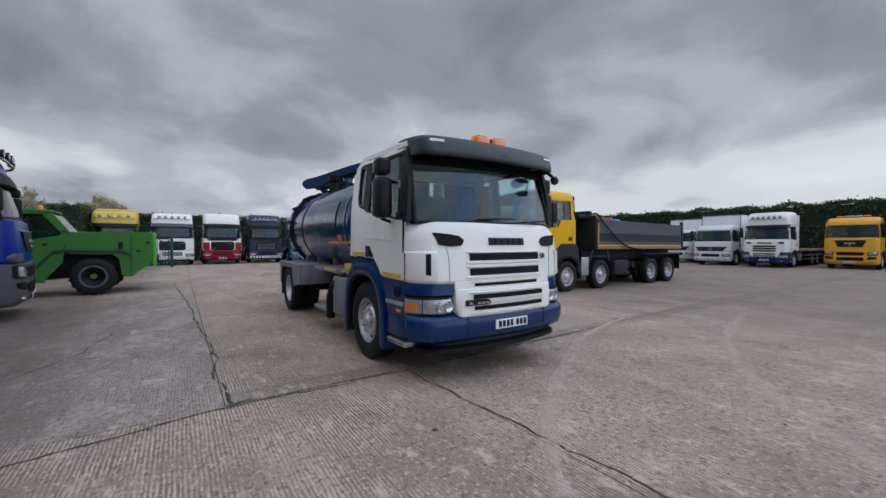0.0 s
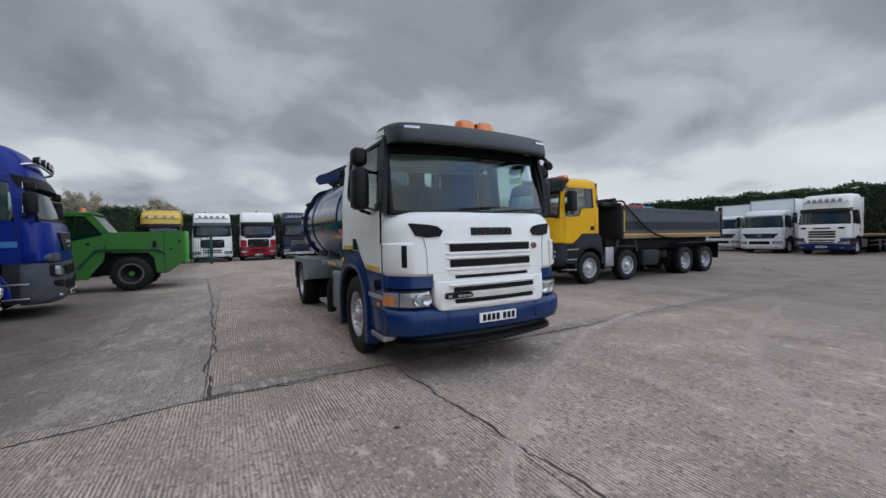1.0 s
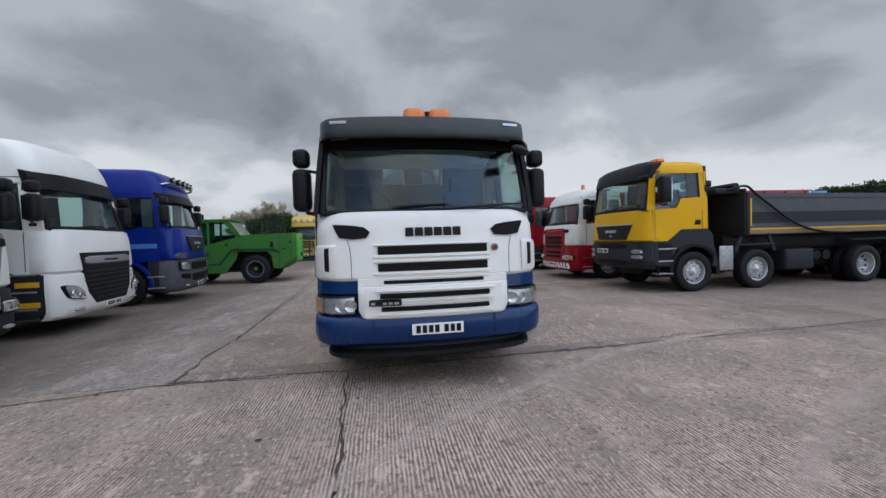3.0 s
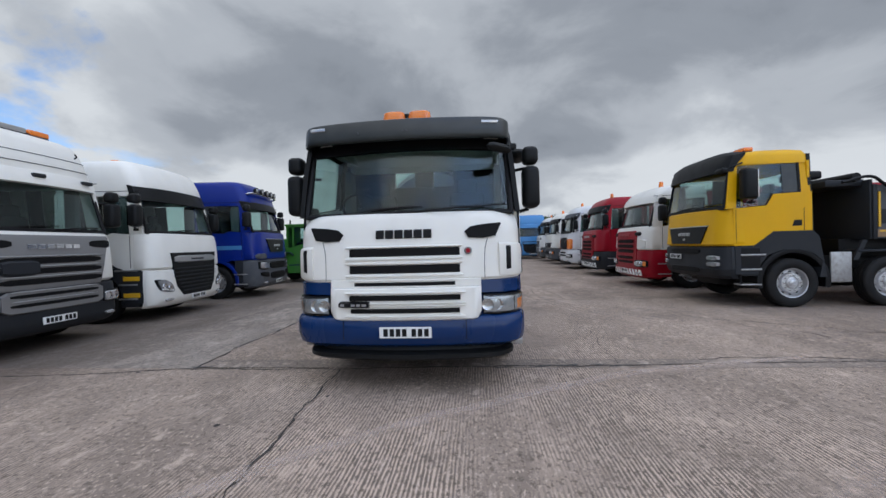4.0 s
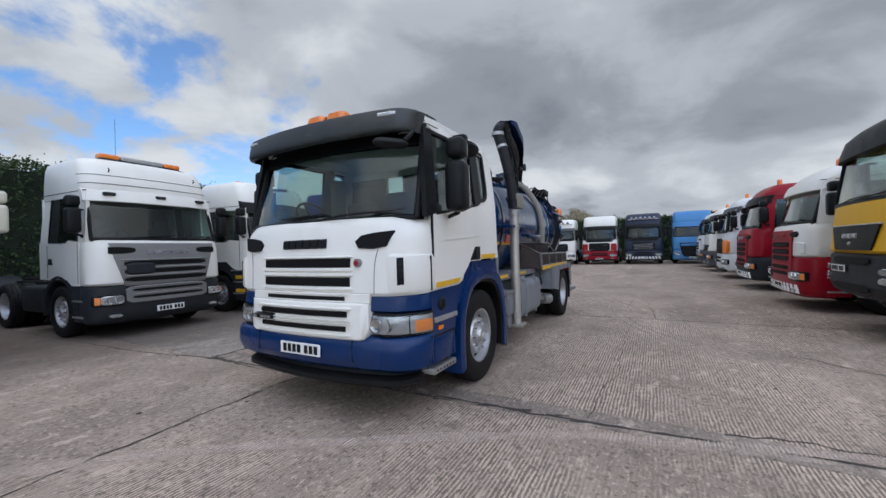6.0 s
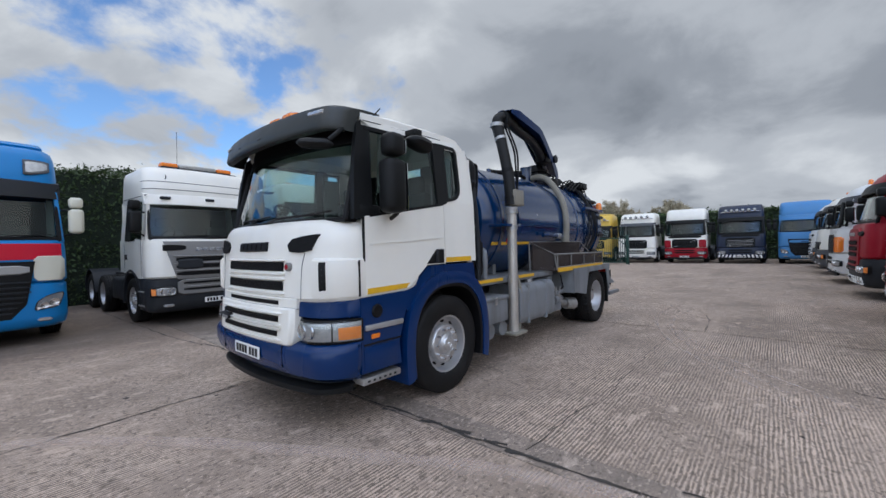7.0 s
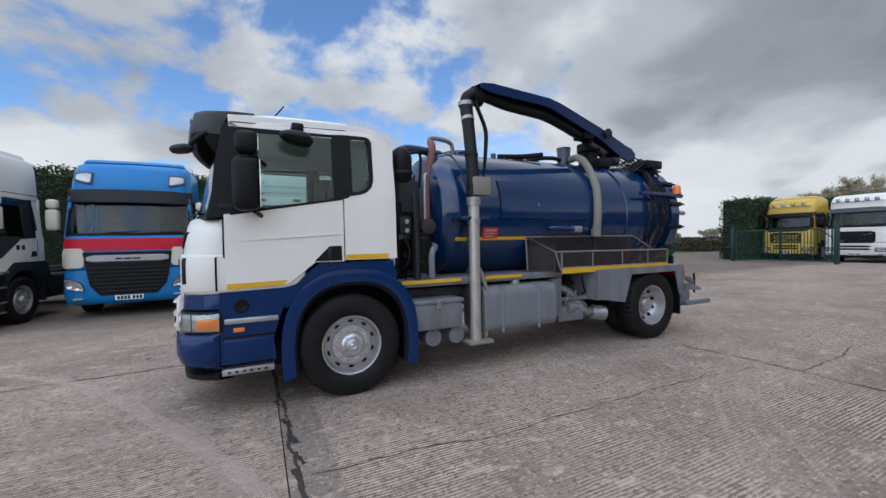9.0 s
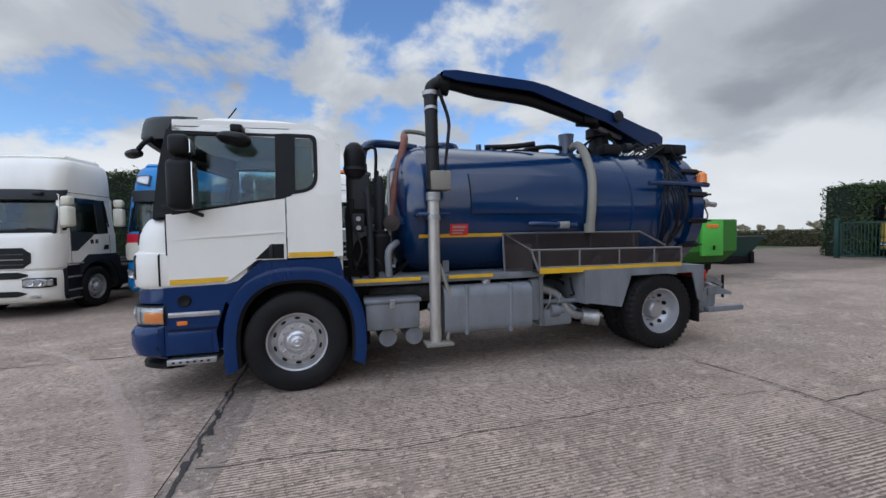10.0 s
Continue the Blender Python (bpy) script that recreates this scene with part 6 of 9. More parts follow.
    if rise >= 0.35:
        for s in (-1, 1):
            b = B()
            side_panel(b, [(0.42, zt + 0.075), (length - 0.02, zt + 0.09), (length - 0.02, zt + 0.102), (0.42, zt + 0.087)], s, lambda z: hw - 0.066, 0.02)
            P("roof_gap", b, INK)
        if gw > 0.9:
            for u, yf, w in ((0.30, 0.3625, hw - 0.0752), (0.52, 0.425, hw - 0.0834)):
                P("roof_seam", tube(B(), outline(zt + u * rise, yf - 0.002, length, w, 0.12, 0.24)[:21], 0.007, 5, smooth=False), MIDGREY)
            for x in (-0.80, 0.80):
                P("roof_clip", tube(B(), [(x, 0.46, zt + 0.60 * rise), (x, 0.42, zt + 0.64 * rise), (x, 0.45, zt + 0.70 * rise)], 0.012, 6), INK)
            P("roof_rail_bar", tube(B(), [(0.78, 1.06, top + 0.04), (1.0, 1.10, top + 0.02), (1.06, 1.5, top - 0.02)], 0.02, 6), INK)
            P("aerial", tube(B(), [(-0.30, 1.3, top - 0.02), (-0.28, 1.34, top + 1.0)], 0.004, 5), INK)
    if roof_cap:
        lv = [(top - 0.10, 0.80, hw - 0.22), (top + 0.02, 0.74, hw - 0.24), (top + 0.08, 0.80, hw - 0.27), (top + 0.10, 0.92, hw - 0.34)]
        P("roof_fairing", loft(B(), [outline(z, yf, length - 0.05, w, 0.10, 0.10) for z, yf, w in lv]), body, angle=50)
    if roof_lamps:
        for s in (-1, 1):
            front = lambda x, z: 0.20 + 0.16 * (x / 1.1) ** 2 + 0.40 * (z - zt)
            rl = P("roof_lamp", slant(B(), s, 0.75, 1.03, (zt + 0.32, zt + 0.57), (zt + 0.40, zt + 0.56), front, 0.028, 0.16), REFLECTOR)
            P("lamp_surround", slant(B(), s, 0.72, 1.06, (zt + 0.29, zt + 0.60), (zt + 0.37, zt + 0.59), front, 0.018, 0.16), MIDGREY, parent=rl)

    # back wall and interior
    if sleeper:
        P("back_wall", box(B(), -hw + 0.06, hw - 0.06, length - 0.05, length, 1.1, zt + 0.03), body)
    else:
        b = box(B(), -hw + 0.06, hw - 0.06, length - 0.05, length, 1.1, zb + 0.12)
        box(b, -hw + 0.06, hw - 0.06, length - 0.05, length, zt - 0.14, zt + 0.03)
        for x0, x1 in ((-hw + 0.06, -0.8), (0.8, hw - 0.06)):
            box(b, x0, x1, length - 0.05, length, zb + 0.12, zt - 0.14)
        P("back_wall", b, body)
        P("rear_glass", box(B(), -0.8, 0.8, length - 0.03, length - 0.022, zb + 0.12, zt - 0.14), GLASS)
    rings = [[(x, 0.30 + 0.12 * x * x, 1.6), (x, 0.24 + 0.12 * x * x, zb - 0.05), (x, 0.46, zb + 0.05), (x, 0.66, zb), (x, 0.70, 1.6)] for x in [-hw + 0.1 + (2 * hw - 0.2) * i / 8 for i in range(9)]]
    P("dashboard", loft(B(), rings), DARKIN)
    P("cab_floor", box(B(), -hw + 0.08, hw - 0.08, 0.6, length - 0.05, 1.2, 1.32), DARKIN)
    for x in (-0.6, 0.6):
        seat(T, x, 0.95, zb - 0.42)
    steering_wheel(T, -0.6, 0.72, zb + 0.05)
    if sleeper:
        for s in (-1, 1):
            b, rings = B(), []
            for k in range(7):
                z = zb + 0.02 + (zt - zb - 0.06) * k / 6
                fold = [(s * (hw - 0.16 - (0.05 if j % 2 else 0.0)), 0.72 + 0.03 * j, z) for j in range(9)]
                rings.append(fold + [(s * (hw - 0.12), 0.72 + 0.03 * j, z) for j in range(8, -1, -1)])
            P("side_curtain", loft(b, rings), TRIM)
        P("bunk_curtain", box(B(), -hw + 0.1, hw - 0.1, length - 0.16, length - 0.06, 1.4, zt - 0.02, 0.02), DARKIN)
    # visor
    if visor:
        vh = 1.55 if style == "daf" else 1.0
        rings = []
        for i in range(15):
            u = -1 + 2 * i / 14
            x = (hw - 0.05) * u
            y = 0.20 + pf * 0.4 + (bow - 0.01) * u * u + 0.12 * abs(u) ** 6
            rings.append([(x, y + 0.10, zt - 0.12), (x, y, zt - 0.11), (x, y + 0.02, zt - 0.02), (x, y + 0.09, zt + 0.115 * vh), (x, y + 0.20, zt + 0.14 * vh), (x, y + 0.14, zt - 0.02)] if not big_visor else [(x, y + 0.10, zt - 0.14), (x, y, zt - 0.13), (x, y + 0.03, zt + 0.0), (x, y + 0.10, zt + 0.20), (x, y + 0.20, zt + 0.30 - 0.09 * u ** 4), (x, y + 0.34, zt + 0.345 - 0.10 * u ** 4), (x, y + 0.34, zt + 0.20), (x, y + 0.14, zt - 0.02)])
        vs = P("sun_visor", loft(B(), rings), visor)
        for k in range(visor_lamps):
            x = -0.85 + 1.7 * k / max(1, visor_lamps - 1)
            P("visor_lamp", box(B(), x - 0.09, x + 0.09, 0.20 + 0.15 * (x / hw) ** 2, 0.30 + 0.15 * (x / hw) ** 2, zt + 0.0, zt + 0.06, 0.01), DKGREY, parent=vs)
    if lamps:
        b = tube(B(), [(-1.0, 0.62, zt + 0.42 * rise + 0.02), (-0.9, 0.36, zt + 0.5 * rise + 0.02), (0, 0.30, zt + 0.5 * rise + 0.02), (0.9, 0.36, zt + 0.5 * rise + 0.02), (1.0, 0.62, zt + 0.42 * rise + 0.02)], 0.03, 8)
        lb = P("light_bar", b, CHROME)
        for k in range(lamps):
            x = -0.72 + 1.44 * k / max(1, lamps - 1)
            z = zt + 0.5 * rise + 0.12
            y = 0.27 + 0.08 * x * x
            sl = P("spot_lamp", lathe(B(), [(0.10, 0.02), (0.08, 0.07), (0.0, 0.095), (-0.02, 0.095), (-0.02, 0.08)], 18, "y", (x, y, z)), BLACK, parent=lb)
            P("lamp_lens", lathe(B(), [(-0.012, 0.085), (-0.03, 0.05), (-0.034, 0.002)], 16, "y", (x, y, z)), CLEARLENS, parent=sl)
    if beacon == "bar":
        q = P("beacon_bar", box(B(), -0.75, 0.75, 0.86, 1.06, top - 0.02, top + 0.06, 0.02), DKGREY)
        for x0, x1, mt in ((-0.76, -0.42, ORANGE), (-0.40, 0.40, PALEINK), (0.42, 0.76, ORANGE)):
            P("beacon_lens", box(B(), x0, x1, 0.85, 1.07, top + 0.03, top + 0.13, 0.035, 3), mt, parent=q)
    elif beacon == "one":
        q = P("beacon", lathe(B(), [(top - 0.02, 0.07), (top + 0.04, 0.07), (top + 0.17, 0.06), (top + 0.20, 0.03), (top + 0.202, 0.004)], 18, "z", (0.45, 0.95, 0)), ORANGE)
    elif beacon == "small":
        q = P("beacon_bar", box(B(), -0.70, -0.20, 1.25, 1.43, top - 0.03, top + 0.09, 0.04, 3), ORANGE)
    if horn:
        P("exhaust_stack", cyl(B(), (0.45, length + 0.25, 0.9), (0.45, length + 0.25, top + 0.17), 0.055), INK)
    # front dress
    if style == "slats":       # broad horizontal louvres, upper and lower block
        if gw > 0.9:
            b, rings = B(), []
            for i in range(25):
                u = -1 + i / 12
                col = []
                for z, k in ((0.99, 0.80), (1.02, 0.81), (1.30, 0.90), (zb - 0.10, 1.04), (zb - 0.055, 1.04)):
                    x = u * gw * k
                    col.append((x, fy(x, z) - (0.03 if 0.99 < z < zb - 0.07 else 0.012), z))
                rings.append([(col[0][0], col[0][1] + 0.06, 0.99), *col, (col[-1][0], col[-1][1] + 0.06, zb - 0.055)])
            P("grille_surround", loft(b, rings), bars)
            P("lower_grille_surround", strip(B(), -0.76, 0.76, 0.66, 0.975, lambda x, z: fy(x, z) - 0.03, 0.022, 0.06, 16, 0.05), bars)
            P("grille_cover", strip(B(), -0.74, -0.28, 1.19, 1.44, fy, 0.075, 0.05, 5, 0.02), DKGREY)
        else:
            P("grille_surround", strip(B(), -gw, gw, 0.70, zb - 0.12, fy, 0.03, 0.06, 16, 0.08), bars)
        z = 1.05
        for h in (0.118, 0.118, 0.118):
            P("grille_slot", strip(B(), -gw + 0.17, gw - 0.17, z, z + h, fy, 0.04, 0.03, 12, 0.02), GRILLE)
            P("grille_bar", strip(B(), -gw + 0.12, gw - 0.12, z + h, z + h + 0.026, fy, 0.05, 0.03, 12, 0.012), bars if bars is not SILVER else LIPGREY)
            z += h + 0.034
        for z in (0.72, 0.855):
            P("grille_slot", strip(B(), -min(gw - 0.19, 0.66), min(gw - 0.19, 0.66), z, z + 0.10, fy, 0.058 if gw > 0.9 else 0.045, 0.03, 12, 0.02), GRILLE)
            P("grille_bar", strip(B(), -0.66, 0.66, z + 0.102, z + 0.126, fy, 0.066 if gw > 0.9 else 0.055, 0.03, 12, 0.02), bars if bars is not SILVER else LIPGREY)
        badge_blocks(T, "maker_badge_block", -0.40, 0.40, 1.575, 1.685, fy, 6, badge, 0.045)
        for s in (-1, 1):
            if gw > 0.9:
                P("corner_intake", slant(B(), s, 0.58, 0.99, (zb - 0.25, zb - 0.13), (zb - 0.27, zb - 0.11), fy, 0.036, 0.04), GRILLE)
            else:
                P("corner_intake", strip(B(), *sorted((s * 0.70, s * 1.02)), 1.58, 1.70, fy, 0.036, 0.03, 6, 0.05), GRILLE)
    elif style == "daf":
        def taper(z0, z1, w0, w1, proud, mt, nm, n=12):
            b = B()
            rings = []
            for i in range(n + 1):
                u = -1 + 2 * i / n
                rings.append([(u * w0, fy(u * w0, z0) + 0.04, z0), (u * w0, fy(u * w0, z0) - proud, z0), (u * w1, fy(u * w1, z1) - proud, z1), (u * w1, fy(u * w1, z1) + 0.04, z1)])
            return P(nm, loft(b, rings), mt)
        taper(0.50, 0.74, 0.52, 0.71, 0.03, BLACK, "grille_frame")
        taper(0.735, 1.47, 0.705, 0.82, 0.03, BLACK, "grille_frame")
        P("badge_panel", strip(B(), -0.75, 0.75, 1.235, 1.415, fy, 0.05, 0.03, 12, 0.03), bars)
        badge_blocks(T, "maker_badge_block", -0.24, 0.24, 1.285, 1.355, fy, 3, DKGREY, 0.06)
        for k in range(7):
            z = 0.58 + k * 0.085
            w = min(0.76, 0.54 + 0.058 * k)
            P("grille_bar", strip(B(), -w, w, z, z + 0.04, fy, 0.055, 0.03, 12, 0.01), DKGREY)
        if band:
            P("front_band", strip(B(), -1.16, 1.16, 1.50, zb - 0.06, fy, 0.008, 0.03, 16), band)
    elif style == "man":
        wp, zq = (0.80, 0.05) if big_visor else (0.70, 0.11)
        rings = []
        for i in range(13):
            u = -1 + i / 6
            z0, z1 = 1.29 + zq, 1.63 + zq * 1.6
            rings.append([(u * wp * 0.78, fy(u * wp * 0.78, z0) + 0.04, z0), (u * wp * 0.78, fy(u * wp * 0.78, z0) - 0.03, z0), (u * wp, fy(u * wp, z1) - 0.03, z1), (u * wp, fy(u * wp, z1) + 0.04, z1)])
        gb = P("badge_panel", loft(B(), rings), grille)
        P("badge_edge", strip(B(), -wp - 0.02, wp + 0.02, 1.63 + zq * 1.6, 1.66 + zq * 1.6, fy, 0.035, 0.03, 12), PALEINK, parent=gb)
        badge_blocks(T, "maker_badge_block", -0.26, 0.26, 1.46 + zq, 1.56 + zq, fy, 3, badge, 0.045)
        P("badge_mark", strip(B(), -0.05, 0.05, 1.35 + zq, 1.43 + zq, fy, 0.042, 0.03, 4, 0.03), badge)
        for z in (0.54, 0.87) if not big_visor else (0.70, 1.12):
            P("bumper_slot", strip(B(), -0.60, 0.60, z, z + (0.12 if big_visor else 0.21), lambda x, zz: fy(x, zz) - 0.025, 0.014, 0.03, 10, 0.03), GRILLE)
    elif style == "volvo":
        P("upper_band", strip(B(), -0.95, 0.95, zb - 0.20, zb - 0.06, fy, 0.012, 0.03, 12, 0.03), grille)
        P("grille_frame", strip(B(), -0.74, 0.74, 1.02, zb - 0.26, fy, 0.02, 0.04, 12, 0.08), lower_grille or BLACK)
        for k in range(5):
            P("grille_bar", strip(B(), -0.66, 0.66, 1.08 + 0.09 * k, 1.11 + 0.09 * k, fy, 0.035, 0.03, 10, 0.01), bars)
        P("grille_rib", prism(B(), [(-0.66, fy(0.6, 1.1) - 0.03, 1.08), (-0.60, fy(0.6, 1.1) - 0.03, 1.08), (0.66, fy(0.6, 1.5) - 0.03, 1.52), (0.60, fy(0.6, 1.5) - 0.03, 1.52)], (0, 0.05, 0)), PALEINK)
        for z in (0.66, 0.80):
            P("bumper_slot", strip(B(), -0.60, 0.60, z, z + 0.09, lambda x, zz: fy(x, zz) - 0.025, 0.015, 0.03, 10, 0.03), GRILLE)
        P("windscreen_cowl", strip(B(), -1.10, 1.10, zb - 0.055, zb + 0.03, fy, 0.014, 0.03, 14, 0.02), BLACK)
        P("lower_skirt", strip(B(), -1.12, 1.12, 0.27, 0.40, lambda x, zz: fy(x, zz) - 0.02, 0.012, 0.05, 12, 0.03), INK)
        for s in (-1, 1):
            P("pillar_trim", slant(B(), s, 1.06, 1.16, (zb, zt - 0.06), (zb, zt - 0.06), fy, 0.012, 0.04, 4), BLACK)
    elif style == "iveco":
        P("grille_frame", strip(B(), -0.86, 0.86, 1.06, 1.50, fy, 0.025, 0.04, 12, 0.12), BLACK)
        for k in range(3):
            P("grille_bar", strip(B(), -0.74, 0.74, 1.13 + 0.11 * k, 1.155 + 0.11 * k, fy, 0.04, 0.03, 10), MIDGREY if k != 1 else PALEINK)
        badge_blocks(T, "maker_badge_block", -0.30, 0.30, 1.56, 1.65, fy, 5, DKGREY, 0.03)
        P("bumper_slot", strip(B(), -0.80, 0.80, 0.84, 0.98, lambda x, z: fy(x, z) - 0.025, 0.015, 0.03, 10, 0.05), BLACK)
        P("bumper_slot", strip(B(), -0.78, 0.78, 0.46, 0.58, lambda x, z: fy(x, z) - 0.025, 0.015, 0.03, 10, 0.05), BLACK)
    elif style == "star":
        P("grille_frame", slant(B(), 1, -0.84, 0.84, (1.04, 1.36), (1.04, 1.36), fy, 0.025, 0.04, 12), BLACK)
        for s in (-1, 1):
            P("grille_cheek", slant(B(), s, 0.84, 1.02, (1.16, 1.36), (1.27, 1.36), fy, 0.022, 0.04, 4), DKGREY)
        for k in range(4):
            P("grille_bar", strip(B(), -0.72, 0.72, 1.07 + 0.08 * k, 1.10 + 0.08 * k, fy, 0.04, 0.03, 10), MIDGREY)
        P("round_badge", lathe(B(), [(-0.05, 0.06), (-0.05, 0.10), (0.0, 0.10), (0.0, 0.06)], 20, "y", (0, fy(0, 1.2), 1.22)), PALEINK)
        P("bumper_slot", strip(B(), -0.6, 0.6, 0.62, 0.84, lambda x, z: fy(x, z) - 0.025, 0.014, 0.03, 10, 0.03), GRILLE)
    if chevron:
        for k in range(12):
            x0 = -1.16 + k * 0.195
            b = B()
            lean = 0.06 if x0 < 0 else -0.06
            pts = [(x0, 0.38), (x0 + 0.10, 0.38), (x0 + 0.10 + lean, 0.56), (x0 + lean, 0.56)]
            prism(b, [(max(-1.2, min(1.2, x)), fy(min(1.2, abs(x)), z) - 0.034, z) for x, z in pts], (0, 0.02, 0))
            P("chevron_stripe", b, PLATE, parent=bp)
    number_plate(bp, fy(0, 0.45) - 0.034, plate_z or (0.44 if style != "slats" else 0.50), plate_x)
    # chassis and what it carries
    last = wheels[-1]
    end = last + 0.9
    for s in (-1, 1):
        P("chassis_rail", box(B(), *sorted((s * 0.36, s * 0.44)), 1.2, end, 0.72, 1.0, 0.008), DKGREY)
    # engine to underside plate: dark solids added to deepen the shade beneath
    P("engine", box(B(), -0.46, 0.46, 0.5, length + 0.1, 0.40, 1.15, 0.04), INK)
    P("bumper_backing_block", box(B(), -hw + 0.16, hw - 0.16, 0.22, 0.44, bz + 0.06, 1.10, 0.03), INK)
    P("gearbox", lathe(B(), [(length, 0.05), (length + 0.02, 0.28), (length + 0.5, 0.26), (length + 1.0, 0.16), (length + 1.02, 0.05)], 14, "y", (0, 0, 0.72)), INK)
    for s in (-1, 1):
        P("arch_light_block", box(B(), *sorted((s * 0.55, s * 0.70)), fw - 0.75, fw + 0.85, 0.34, 1.15, 0.02), INK)
    P("underbody_light_block", box(B(), -0.72, 0.72, length, end, 0.97, 1.02, 0.008), INK)
    for i, y in enumerate(wheels):
        steer = i == 0 or (len(wheels) == 4 and i == 1)
        P("axle", cyl(B(), (-0.9, y, 0.5), (0.9, y, 0.5), 0.08), INK)
        for s in (-1, 1):
            wheel(T, s * (hw - 0.17), y, s, "steer" if steer else "drive", 0.5)
            if not steer:
                wheel(T, s * (hw - 0.49), y, -s, "drive", 0.5)
    for s in (-1, 1):
        P("fuel_tank", box(B(), *sorted((s * 0.6, s * (hw - 0.05))), fw + 0.78 if back != "tipper" else fw + 2.7, (fw + 1.9) if back != "tipper" else fw + 3.6, 0.42, 0.98, 0.08, 3), GREYPAINT if back not in ("tractor", "tipper") else DKGREY)
    if back == "tractor":
        P("fifth_wheel", lathe(B(), [(1.0, 0.1), (1.0, 0.5), (1.06, 0.5), (1.1, 0.42), (1.1, 0.05)], 24, "z", (0, last - 0.1, 0)), INK)
        P("catwalk", box(B(), -0.8, 0.8, length + 0.1, length + 0.9, 1.0, 1.05), GALV)
        for s in (-1, 1):
            b = B()
            rings = []
            for i in range(13):
                a = math.radians(180 - i * 15)
                rings.append([(s * w, last + r * math.cos(a), 0.5 + r * math.sin(a)) for w, r in ((hw, 0.64), (hw, 0.61), (0.6, 0.61), (0.6, 0.64))])
            P("mudguard", loft(b, rings), DKGREY)
        b = B()
        for k in range(3):
            tube(b, [(-0.3 + 0.3 * k, length + 0.05, 1.7), (-0.3 + 0.3 * k, length + 0.25, 1.4), (-0.2 + 0.25 * k, length + 0.3, 1.8)], 0.02, 6)
        P("air_lines", b, BRIGHTRED if body is not MANBLUE else INK)
    elif back == "box":
        bx = P("box_body", box(B(), -1.27, 1.27, length + 0.12, length + 0.12 + bed_len, 1.05, body_mat[1], 0.02), body_mat[0])
        za, zc, ye = 1.0, body_mat[1] + 0.015, length + 0.12 + bed_len
        for s in (-1, 1):
            for y in (length + 0.105, ye - 0.045):
                P("corner_post", box(B(), *sorted((s * 1.22, s * 1.285)), y, y + 0.06, za, zc, 0.012), GALV, parent=bx)
            P("bottom_rail", box(B(), *sorted((s * 1.24, s * 1.283)), length + 0.17, ye - 0.05, za, za + 0.10, 0.008), GALV, parent=bx)
        P("top_rail", box(B(), -1.22, 1.22, length + 0.105, length + 0.165, zc - 0.06, zc, 0.012), GALV, parent=bx)
    elif back == "flat":
        fb = P("load_bed", box(B(), -1.27, 1.27, length + 0.12, length + 0.12 + bed_len, 1.08, 1.22, 0.01), WOOD)
        P("bulkhead", box(B(), -1.22, 1.22, length + 0.1, length + 0.16, 1.1, body_mat[1] if body_mat else 2.6, 0.02), body_mat[0] if body_mat else GALV, parent=fb)
        for s in (-1, 1):
            P("side_rail", box(B(), *sorted((s * 1.2, s * 1.28)), length + 1.3, length + bed_len - 1.8, 0.5, 0.56), GALV, parent=fb)
            P("side_rail", box(B(), *sorted((s * 1.2, s * 1.28)), length + 1.3, length + bed_len - 1.8, 0.78, 0.84), GALV, parent=fb)
    return T


